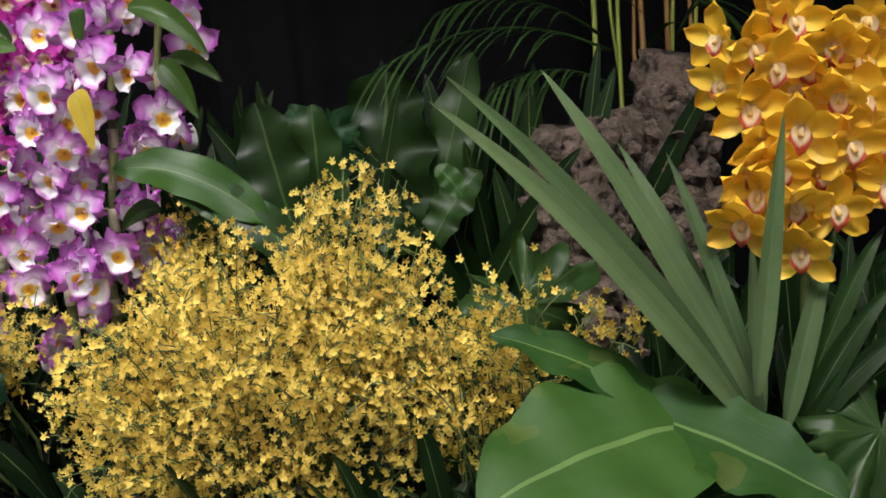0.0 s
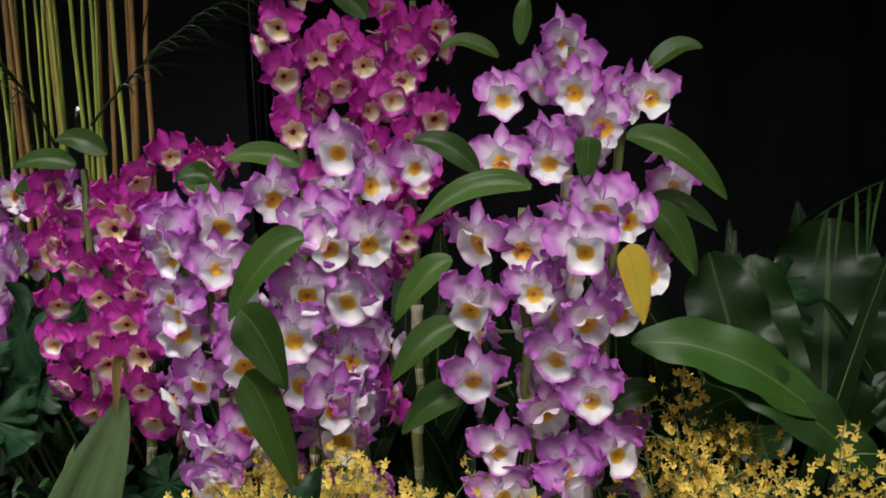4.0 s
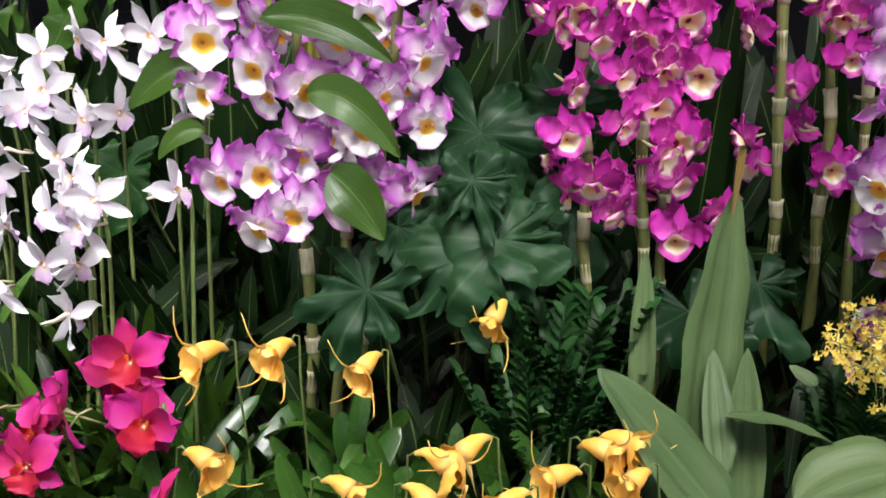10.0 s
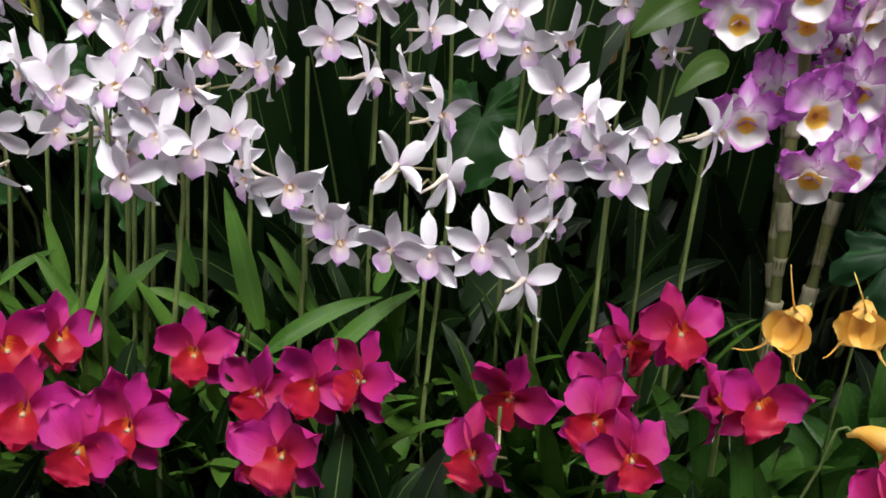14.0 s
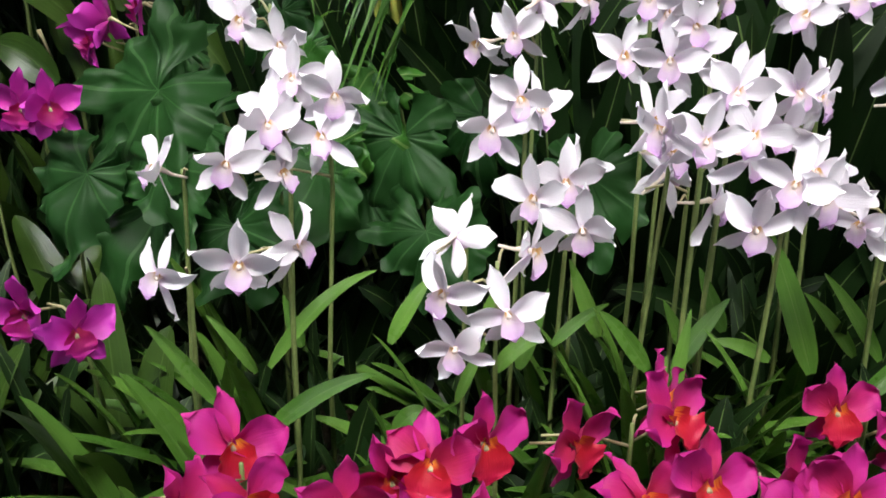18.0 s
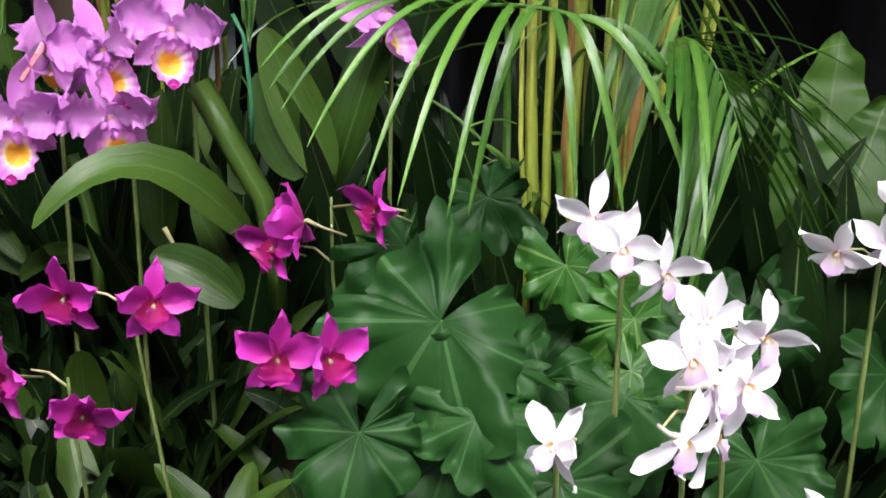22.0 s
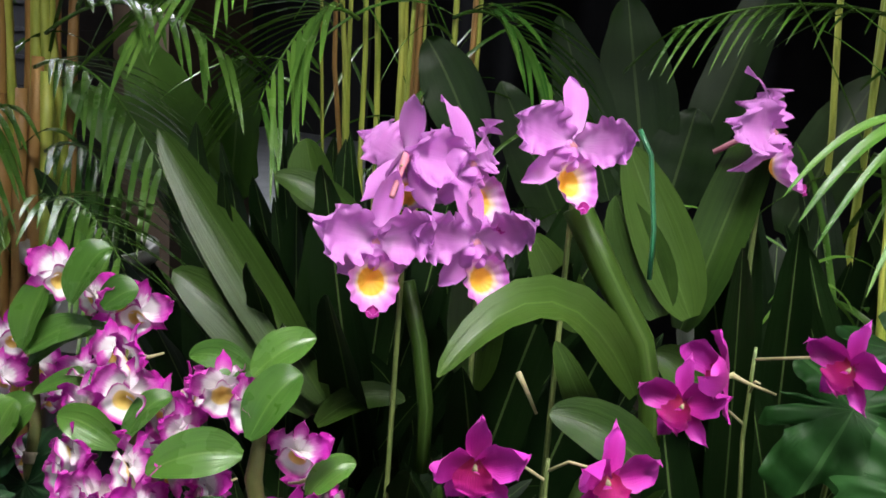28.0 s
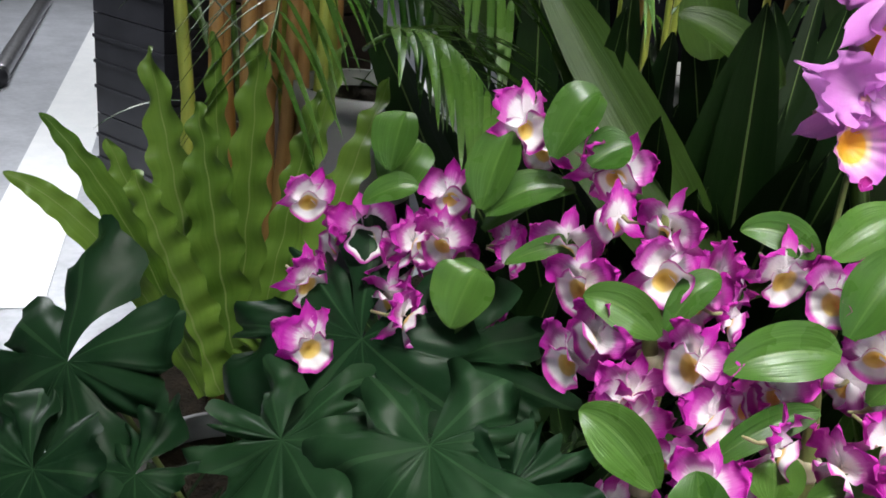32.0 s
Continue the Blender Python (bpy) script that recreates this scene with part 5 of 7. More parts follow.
purple_orchid((-2.320, 2.490), (-2.362, 2.522, 0.925, -109), (-2.322, 2.420, 0.915, -56))
purple_orchid((-2.180, 2.370), (-2.225, 2.402, 0.938, -133), (-2.203, 2.354, 0.930, -97))
cattleya_orchid((-2.090, 2.960), (-2.116, 2.972, 1.198, -128), (-2.075, 2.975, 1.262, 19))
cattleya_orchid((-2.035, 2.920), (-2.052, 2.915, 1.198, -129), (-2.043, 2.932, 1.262, -104))
cattleya_orchid((-1.990, 2.860), (-2.022, 2.848, 1.287, -114))
cattleya_orchid((-1.800, 2.760), (-1.830, 2.745, 1.300, -81))

cym = [((0.368, 0.924, 0.846), [(0.367, 0.969, 1.265, -111), (0.325, 0.964, 1.244, -109), (0.316, 0.950, 1.184, -108), (0.360, 0.954, 1.199, -111), (0.327, 0.944, 1.155, -109), (0.390, 0.944, 1.158, -112), (0.435, 0.950, 1.181, -115), (0.436, 0.959, 1.220, -114), (0.446, 0.968, 1.260, -115), (0.389, 0.955, 1.116, -112), (0.430, 0.952, 1.101, -114), (0.307, 0.937, 1.127, -108), (0.342, 0.908, 1.091, -111), (0.302, 0.925, 1.075, -108), (0.356, 0.917, 1.042, -111), (0.445, 0.941, 1.141, -115), (0.409, 0.963, 1.239, -113), (0.305, 0.986, 1.208, -147)] + [(0.310, 1.017, 1.253, -147), (0.478, 0.964, 1.243, -116), (0.483, 0.949, 1.177, -117), (0.487, 0.933, 1.110, -118), (0.335, 0.939, 1.225, -110), (0.377, 0.939, 1.223, -112), (0.402, 0.931, 1.191, -113), (0.338, 0.926, 1.126, -110), (0.391, 0.926, 1.080, -113), (0.348, 0.972, 1.278, -110), (0.407, 0.930, 1.141, -114), (0.319, 0.931, 1.101, -109), (0.356, 0.915, 1.164, -111), (0.449, 0.930, 1.097, -116)])]
sprays(25, "golden-yellow cymbidium orchid spike with red-edged lips", "cymbidium_orchid", "orchid", CYM, cym, nod=12, spread=38, size=0.92, r=0.006, group="")


# ---- leaves that belong to the flowering plants ----
def tuft(owner, rng, n, L, wd, mat, lift=(0.5, 1.3), shape=(0.75, 0.55), fold=0.35, arch=0.35, z0=0.02, spread=0.02, nv=9, out=None):
    """Leaves that rise round the foot of a plant."""
    o = owner.location
    for k in range(n):
        h = rng.uniform(0, 6.283) if out is None else math.atan2(out.y, out.x) + rng.uniform(-1.6, 1.6)
        ln = rng.uniform(*L)
        el = rng.uniform(*lift)
        b = o + Vector((math.cos(h) * spread, math.sin(h) * spread, z0))
        t = b + Vector((math.cos(h) * math.cos(el), math.sin(h) * math.cos(el), math.sin(el))) * ln
        leaf_part(owner, rng, b, t, rng.uniform(*wd), mat, arch=arch * ln * 0.6, face=Vector((-math.cos(h), -math.sin(h), 0)) * math.sin(el) + Vector((0, 0, 1)) * (math.cos(el) + 0.15), shape=shape, fold=fold, nv=nv)


for ob in list(scene.objects):
    if ob.parent is None and ob.get("category") == "orchid":
        rng = random.Random(int(abs(ob.location.x * 7919 + ob.location.y * 104729) * 100))
        face = toward(ob.location, 0.0)
        if ob.name.startswith("white_orchid"):
            tuft(ob, rng, 9, (0.14, 0.28), (0.017, 0.03), M_STRAP, (0.45, 1.35), out=face)
        elif ob.name.startswith("crimson_orchid"):
            tuft(ob, rng, 6, (0.09, 0.18), (0.02, 0.034), M_OVAL, (0.4, 1.3), (0.85, 0.6))
        elif ob.name.startswith("purple_orchid"):
            tuft(ob, rng, 7, (0.16, 0.27), (0.034, 0.05), M_OLIVE, (0.4, 1.25), (0.85, 0.55))
        elif ob.name.startswith("cattleya_orchid"):
            tuft(ob, rng, 4, (0.22, 0.34), (0.04, 0.055), M_OLIVE, (0.8, 1.4), (0.85, 0.5))


def leafy(seed, name, label, category, stands, leaves, mat, group="", **kw):
    """A plant of single leaves; leaves are (base, tip, width[, arch])."""
    rng = random.Random(seed)
    t = thing(name, (stands[0], stands[1], DECK), label, category, group)
    for q in leaves:
        a = dict(kw)
        if len(q) > 3:
            a["arch"] = q[3]
        a.setdefault("face", toward(q[0], 0.8))
        leaf_part(t, rng, q[0], q[1], q[2], mat, **a)
    return t


# strap leaves of the cymbidium
leafy(41, "strap_leaf_plant", "long grey-green cymbidium leaves arching from the stand", "plant", (0.296, 0.871, 0.840),
      [(*((0.273, 0.832, 0.896), (-0.002, 0.837, 1.232)), 0.027, 0.05), (*((0.281, 0.842, 0.891), (0.015, 0.852, 1.252)), 0.026, 0.05), (*((0.290, 0.851, 0.886), (0.112, 0.964, 1.245)), 0.028, 0.04), (*((0.302, 0.878, 0.873), (0.242, 0.992, 1.143)), 0.020, 0.03), (*((0.281, 0.839, 0.927), (0.325, 0.879, 1.187)), 0.021, 0.0),
       (*((0.322, 0.878, 0.871), (0.400, 0.942, 1.059)), 0.023, 0.02), (*((0.307, 0.904, 0.849), (0.200, 1.045, 1.154)), 0.025, 0.04), (*((0.299, 0.888, 0.869), (0.316, 0.951, 1.053)), 0.019, 0.0), (*((0.285, 0.855, 0.861), (0.155, 0.925, 1.075)), 0.022, 0.04)],
      M_GREY, fold=0.45, shape=(0.66, 0.75), foot=0.3, nv=22, nu=6, ruffle=0.03, waves=2)
leafy(40, "strap_leaf_clump", "fresh green strap leaves at the feet of the white orchids", "plant", (-1.895, 2.067, 0.819),
      [(*((-2.097, 2.209, 0.922), (-2.001, 2.187, 0.989)), 0.014, 0.03), (*((-2.146, 2.206, 0.908), (-2.177, 2.259, 0.970)), 0.014, 0.01), (*((-2.099, 2.229, 0.908), (-2.121, 2.268, 0.955)), 0.011, 0.01), (*((-2.129, 2.163, 0.896), (-2.045, 2.131, 0.932)), 0.016, 0.02), (*((-1.987, 2.101, 0.896), (-1.948, 2.105, 0.947)), 0.010, 0.0), (*((-1.905, 2.112, 0.889), (-1.863, 2.120, 0.952)), 0.016, 0.0), (*((-1.881, 2.096, 0.911), (-1.827, 2.079, 0.941)), 0.011, 0.01), (*((-1.830, 2.030, 0.896), (-1.851, 2.071, 0.946)), 0.016, 0.01)]
      + [(*((-1.847, 1.992, 0.877), (-1.805, 2.010, 0.957)), 0.013, 0.0), (*((-1.810, 2.017, 0.895), (-1.749, 2.009, 0.948)), 0.016, 0.01), (*((-1.688, 1.954, 0.871), (-1.685, 2.020, 0.994)), 0.024, 0.01), (*((-1.713, 1.897, 0.881), (-1.613, 1.860, 0.924)), 0.018, 0.02), (*((-1.648, 1.913, 0.888), (-1.670, 1.968, 0.963)), 0.014, 0.01), (*((-1.649, 1.936, 0.882), (-1.673, 1.982, 0.939)), 0.014, 0.01), (*((-1.677, 1.868, 0.867), (-1.582, 1.844, 0.930)), 0.018, 0.02), (*((-1.779, 2.020, 0.888), (-1.785, 2.053, 0.941)), 0.014, 0.0)]
      + [(*((-1.735, 1.971, 0.896), (-1.777, 2.008, 0.916)), 0.013, 0.01), (*((-2.046, 2.107, 0.888), (-2.019, 2.097, 0.899)), 0.016, 0.02), (*((-1.953, 2.091, 0.916), (-1.911, 2.076, 0.936)), 0.014, 0.02), (*((-1.859, 1.999, 0.878), (-1.834, 2.009, 0.924)), 0.011, 0.0), (*((-1.978, 2.203, 0.902), (-1.927, 2.201, 0.957)), 0.016, 0.01), (*((-1.905, 2.161, 0.908), (-1.865, 2.162, 0.954)), 0.014, 0.01), (*((-1.816, 2.098, 0.894), (-1.819, 2.137, 0.962)), 0.016, 0.0), (*((-1.714, 2.033, 0.890), (-1.716, 2.066, 0.947)), 0.016, 0.0), (*((-1.565, 1.937, 0.883), (-1.516, 1.940, 0.943)), 0.016, 0.01), (*((-2.044, 2.245, 0.905), (-2.045, 2.270, 0.948)), 0.014, 0.0)],
      M_STRAP, fold=0.3, shape=(0.6, 0.7), foot=0.4, nv=14)
# Leaf colour lowered here in place of shade under the spike.
leafy(39, "strap_leaf_plant", "cymbidium leaves under the flower spike, darkened to stand in for shade", "plant", (0.369, 0.912, 0.794),
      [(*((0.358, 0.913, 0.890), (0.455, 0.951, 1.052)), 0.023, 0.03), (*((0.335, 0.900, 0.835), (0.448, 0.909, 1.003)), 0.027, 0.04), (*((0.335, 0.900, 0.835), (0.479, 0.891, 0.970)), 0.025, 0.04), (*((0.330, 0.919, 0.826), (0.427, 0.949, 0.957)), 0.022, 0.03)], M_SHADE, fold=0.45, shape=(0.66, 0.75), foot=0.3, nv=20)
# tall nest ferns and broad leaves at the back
# Back fronds in the shade-darkened green.
leafy(42, "nest_fern", "glossy bird's-nest fern with tall broad fronds, darkened for shade", "fern", (-0.132, 1.344, 0.893),
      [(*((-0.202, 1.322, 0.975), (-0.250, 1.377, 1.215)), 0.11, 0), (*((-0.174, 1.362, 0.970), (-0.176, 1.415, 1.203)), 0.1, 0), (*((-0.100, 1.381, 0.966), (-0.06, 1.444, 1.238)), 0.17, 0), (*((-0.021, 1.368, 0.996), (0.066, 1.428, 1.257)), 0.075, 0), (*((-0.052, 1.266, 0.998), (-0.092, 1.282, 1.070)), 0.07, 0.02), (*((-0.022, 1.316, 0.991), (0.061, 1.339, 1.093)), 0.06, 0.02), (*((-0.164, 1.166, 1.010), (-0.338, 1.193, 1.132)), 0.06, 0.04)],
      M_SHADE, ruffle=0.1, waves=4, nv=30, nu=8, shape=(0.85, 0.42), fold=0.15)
# These broad leaves use the shade-tinted fern green to look dimmer.
leafy(43, "broad_leaf_plant", "broad plain green leaves beside the lilac dendrobium", "plant", (-0.280, 1.203, 0.951),
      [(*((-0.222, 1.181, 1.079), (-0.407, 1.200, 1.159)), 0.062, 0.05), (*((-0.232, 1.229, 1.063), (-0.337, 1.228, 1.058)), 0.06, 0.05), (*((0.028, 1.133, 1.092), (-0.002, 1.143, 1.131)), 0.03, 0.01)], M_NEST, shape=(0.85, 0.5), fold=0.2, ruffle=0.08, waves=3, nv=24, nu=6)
leafy(44, "pale_leaf_plant", "upright pale green plicate leaves with a withered yellow tip", "plant", (-1.018, 1.301, 0.793),
      [(*((-1.025, 1.334, 0.859), (-0.928, 1.407, 1.089)), 0.082, 0.0), (*((-1.040, 1.394, 0.878), (-0.998, 1.448, 1.025)), 0.027, 0.0), (*((-1.045, 1.259, 0.832), (-1.112, 1.374, 0.962)), 0.078, 0.0), (*((-1.014, 1.309, 0.913), (-0.924, 1.240, 0.882)), 0.045, 0.02), (*((-0.998, 1.232, 0.859), (-0.877, 1.173, 0.874)), 0.078, 0.05), (*((-1.007, 1.280, 0.805), (-0.965, 1.336, 0.959)), 0.039, 0.0), (*((-1.029, 1.292, 0.864), (-0.984, 1.362, 0.952)), 0.031, 0.0), (*((-0.891, 1.310, 0.908), (-0.898, 1.340, 0.918)), 0.016, 0.0), (*((-1.100, 1.281, 0.836), (-1.097, 1.296, 0.871)), 0.027, 0.0)],
      M_GREY, shape=(0.7, 0.66), fold=0.22, foot=0.2, face=None, nv=18, nu=12, pleat=0.035, ruffle=0.03, waves=3)
wt = scene.objects["pale_leaf_plant"]
leaf_part(wt, random.Random(440), *((-0.938, 1.398, 1.068), (-0.923, 1.407, 1.098)), 0.011, M_WITHER, name="withered_tip", label="withered brown leaf tip", face=toward((0, 0, 0), 0.1), shape=(0.7, 0.8), fold=0.5, nv=10)
leafy(45, "nest_fern", "broad bird's-nest fern fronds with wavy edges behind the white orchids", "fern", (-1.586, 2.382, 0.983),
      [(*((-1.573, 2.367, 0.983), (-1.559, 2.506, 1.239)), 0.13, 0.02), (*((-1.455, 2.371, 0.944), (-1.321, 2.407, 1.262)), 0.11, 0), (*((-1.494, 2.346, 0.963), (-1.363, 2.331, 1.192)), 0.1, 0.02), (*((-1.510, 2.332, 0.948), (-1.437, 2.415, 1.193)), 0.09, 0), (*((-1.535, 2.349, 0.940), (-1.587, 2.523, 1.157)), 0.09, 0.03)],
      M_RUFFLE, ruffle=0.1, waves=7, nv=29, nu=8, shape=(0.8, 0.5), fold=0.2)
leafy(46, "nest_fern", "bright bird's-nest fern in the shade of the palm", "fern", (-1.858, 3.456, 1.037),
      [(*((-1.890, 3.432, 1.111), (-1.922, 3.553, 1.335)), 0.1, 0.02), (*((-1.877, 3.412, 1.113), (-1.846, 3.425, 1.321)), 0.09, 0), (*((-1.860, 3.422, 1.109), (-1.886, 3.514, 1.273)), 0.08, 0), (*((-1.894, 3.438, 1.111), (-1.951, 3.572, 1.244)), 0.08, 0.03), (*((-1.892, 3.394, 1.103), (-1.989, 3.602, 1.265)), 0.08, 0.03)],
      M_RUFFLE, ruffle=0.09, waves=8, nv=26, shape=(0.8, 0.5), fold=0.15)
# Shade is put into the leaf colour of this fern too.
leafy(47, "nest_fern", "bird's-nest fern against the black curtain, darkened for shade", "fern", (-1.446, 2.996, 1.098),
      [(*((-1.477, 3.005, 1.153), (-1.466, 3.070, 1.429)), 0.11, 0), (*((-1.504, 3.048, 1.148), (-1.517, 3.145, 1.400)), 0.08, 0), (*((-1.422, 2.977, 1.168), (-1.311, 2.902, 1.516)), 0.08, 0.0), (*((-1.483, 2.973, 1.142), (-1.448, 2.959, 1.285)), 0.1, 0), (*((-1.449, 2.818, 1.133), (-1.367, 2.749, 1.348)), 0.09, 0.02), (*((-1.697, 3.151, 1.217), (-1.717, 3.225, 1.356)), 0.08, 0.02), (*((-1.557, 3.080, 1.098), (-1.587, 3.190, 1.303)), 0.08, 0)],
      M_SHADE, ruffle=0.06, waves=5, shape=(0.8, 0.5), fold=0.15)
leafy(48, "crisped_fern", "light green bird's-nest fern with crinkled fronds in a pot", "fern", (-2.359, 3.332, 0.862),
      [(*((-2.373, 3.345, 0.905), (-2.328, 3.490, 1.152)), 0.045, 0.0), (*((-2.331, 3.382, 0.884), (-2.265, 3.482, 1.161)), 0.032, 0.0), (*((-2.325, 3.374, 0.885), (-2.237, 3.453, 1.175)), 0.045, 0.0), (*((-2.303, 3.375, 0.876), (-2.181, 3.403, 1.160)), 0.032, 0.02), (*((-2.318, 3.366, 0.886), (-2.220, 3.394, 1.122)), 0.036, 0.0), (*((-2.412, 3.310, 0.936), (-2.471, 3.414, 1.131)), 0.024, 0.05), (*((-2.425, 3.293, 0.939), (-2.516, 3.384, 1.104)), 0.024, 0.06),
       (*((-2.399, 3.319, 0.922), (-2.402, 3.441, 1.095)), 0.032, 0.01), (*((-2.406, 3.297, 0.930), (-2.407, 3.401, 1.081)), 0.049, 0.0), (*((-2.374, 3.315, 0.914), (-2.339, 3.411, 1.123)), 0.048, 0.0), (*((-2.384, 3.297, 0.921), (-2.375, 3.266, 0.999)), 0.043, 0.02), (*((-2.321, 3.341, 0.897), (-2.133, 3.387, 1.124)), 0.043, 0.0)],
      M_FERN, ruffle=0.13, waves=8, shape=(0.78, 0.5), fold=0.12, nv=60, nu=8, crimp=0.22)
leafy(49, "cattleya_leaf_clump", "stiff olive cattleya leaves and arching blade round the mauve blooms", "plant", (-1.959, 2.887, 0.981),
      [(*((-1.994, 2.779, 1.078), (-2.185, 2.853, 1.127)), 0.042, 0.14), (*((-2.079, 3.055, 1.018), (-2.112, 3.257, 1.256)), 0.055, 0.0), (*((-2.073, 3.060, 1.002), (-2.108, 3.230, 1.184)), 0.045, 0.02), (*((-2.071, 3.074, 0.997), (-2.132, 3.211, 1.124)), 0.06, 0.03), (*((-1.857, 2.796, 1.101), (-1.788, 2.754, 1.337)), 0.055, 0.0), (*((-1.879, 2.780, 1.122), (-1.896, 2.854, 1.277)), 0.06, 0.0), (*((-1.895, 2.805, 1.120), (-1.906, 2.856, 1.230)), 0.06, 0.0), (*((-2.028, 3.057, 1.174), (-2.069, 3.139, 1.223)), 0.035, 0.02),
       (*((-1.908, 2.876, 1.093), (-1.925, 2.931, 1.183)), 0.045, 0.0), (*((-1.970, 2.957, 1.026), (-1.945, 2.969, 1.203)), 0.06, 0.0), (*((-2.093, 3.051, 0.999), (-2.045, 2.984, 1.028)), 0.03, 0.03), (*((-1.828, 2.760, 1.014), (-1.855, 2.821, 1.069)), 0.05, 0.02), (*((-2.020, 3.124, 1.184), (-2.020, 3.145, 1.255)), 0.05, 0.0), (*((-1.995, 2.800, 1.015), (-2.008, 2.852, 1.112)), 0.03, 0.0), (*((-2.063, 2.728, 1.048), (-2.102, 2.803, 1.088)), 0.045, 0.02)],
      M_OLIVE, shape=(0.8, 0.5), fold=0.35, foot=0.3)
rng = random.Random(50)
bulb = thing("cattleya_bulbs", (-1.937, 2.792, 0.980), "thick flattened olive pseudobulbs of the cattleya", "orchid stem")
bulb.location.z = DECK
stem_part(bulb, "pseudobulb", [*((-1.976, 2.766, 1.003), (-1.969, 2.774, 1.066), (-1.969, 2.789, 1.118), (-1.980, 2.826, 1.179), (-1.988, 2.854, 1.229))], 0.01, 0.014, M_OLIVE, 8)
stem_part(bulb, "pseudobulb", [*((-2.067, 2.945, 0.977), (-2.059, 2.950, 1.036), (-2.056, 2.964, 1.095), (-2.058, 2.981, 1.148))], 0.007, 0.008, M_OLIVE, 8)
stem_part(bulb, "plant_tie", [*((-1.981, 2.807, 1.301), (-1.978, 2.796, 1.281), (-1.983, 2.784, 1.220), (-1.988, 2.781, 1.179))], 0.0022, 0.0022, M_WIRE, 5)
stem_part(bulb, "dry_bud", [*((-2.023, 2.856, 1.047), (-2.026, 2.867, 1.068), (-2.028, 2.875, 1.082))], 0.0014, 0.003, M_PED, 6)


# ---- lobed philodendrons ----
def philodendron(seed, label, foot, leaves, mat, group="", cut=0.55):
    """Leaves are (place, radius, roll, lift)."""
    rng = random.Random(seed)
    t = thing("philodendron", (foot[0], foot[1], DECK), label, "foliage plant", group)
    for at, R, roll, lift in leaves:
        n = toward(at, lift).normalized()
        x = Vector((0, 0, -1)) - n * n.dot(Vector((0, 0, -1)))
        x.normalize()
        x = Matrix.Rotation(radians(roll), 3, n) @ x
        y = n.cross(x)
        m = Matrix((x, y, n)).transposed().to_4x4()
        v, f, u = lobed(rng, R, cut)
        v, f, u = turned((v, f, u), Matrix.Translation(Vector(at) - t.location) @ m)
        part("leaf", mesh("leaf", v, f, mat, u), t)
        a = Vector(at) - n * 0.004
        b = Vector((at[0], at[1], 0)) - toward(at, 0) * 0.1
        stem_part(t, "leaf_stalk", [Vector((b.x, b.y, DECK + 0.01)), Vector((b.x, b.y, (DECK + at[2]) / 2)), a - n * 0.03 + Vector((0, 0, -0.01)), a], 0.0028, 0.002, M_STEM, 5)
    return t


leafy(61, "broad_lobed_plant", "large bright green wavy leaf hanging over the stand's edge", "foliage plant", (0.250, 0.913, 0.799),
      [(*((0.258, 0.853, 0.898), (0.008, 0.711, 0.905)), 0.16, 0.035), (*((0.225, 0.854, 0.901), (0.035, 0.857, 1.007)), 0.06, 0.02), (*((0.149, 0.854, 0.923), (0.325, 0.742, 0.860)), 0.1, 0.02)],
      M_BROAD, face=(0.1, -0.55, 1.0), shape=(0.95, 0.6), fold=0.12, ruffle=0.07, waves=4, nv=29, nu=12, foot=0.1)
# Darkened colour imitates the shade below the cymbidium.
philodendron(69, "lobed leaf under the cymbidium, darkened to stand in for shade", (0.396, 0.904, 0.762), [((0.417, 0.876, 0.862), 0.085, -10, 0.7), ((0.087, 1.055, 0.973), 0.09, 30, 0.3), ((0.268, 0.820, 0.844), 0.08, 20, 1.0)], M_SHADE, "lobed philodendrons")
philodendron(62, "dark blue-green philodendron with deeply lobed leaves", (-1.157, 1.526, 0.823),
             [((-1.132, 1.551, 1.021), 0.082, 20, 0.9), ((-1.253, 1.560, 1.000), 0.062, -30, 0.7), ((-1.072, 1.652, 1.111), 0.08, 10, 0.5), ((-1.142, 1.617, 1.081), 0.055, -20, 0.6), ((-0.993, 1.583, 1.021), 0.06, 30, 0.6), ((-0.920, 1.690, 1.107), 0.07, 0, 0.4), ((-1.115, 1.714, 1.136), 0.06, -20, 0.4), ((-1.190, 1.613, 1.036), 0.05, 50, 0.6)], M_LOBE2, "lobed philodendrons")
philodendron(63, "dark green philodendron leaves in front of the yellow spray orchids", (-0.744, 1.130, 0.805),
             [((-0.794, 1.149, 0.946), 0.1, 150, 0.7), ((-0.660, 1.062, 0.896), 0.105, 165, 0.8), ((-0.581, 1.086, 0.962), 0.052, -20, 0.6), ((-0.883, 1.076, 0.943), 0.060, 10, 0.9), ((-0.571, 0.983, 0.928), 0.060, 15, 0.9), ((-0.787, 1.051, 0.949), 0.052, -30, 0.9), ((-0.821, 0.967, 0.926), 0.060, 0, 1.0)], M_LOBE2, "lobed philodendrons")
philodendron(64, "philodendron leaves beside the magenta dendrobium, shade put into their colour", (-1.141, 1.551, 0.840),
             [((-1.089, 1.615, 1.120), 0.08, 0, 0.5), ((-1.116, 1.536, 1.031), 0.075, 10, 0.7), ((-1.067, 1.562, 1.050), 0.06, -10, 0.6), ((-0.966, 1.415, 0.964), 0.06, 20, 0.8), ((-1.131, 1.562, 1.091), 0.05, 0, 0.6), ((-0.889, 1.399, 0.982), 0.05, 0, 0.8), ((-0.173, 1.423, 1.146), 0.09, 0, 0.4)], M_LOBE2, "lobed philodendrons")
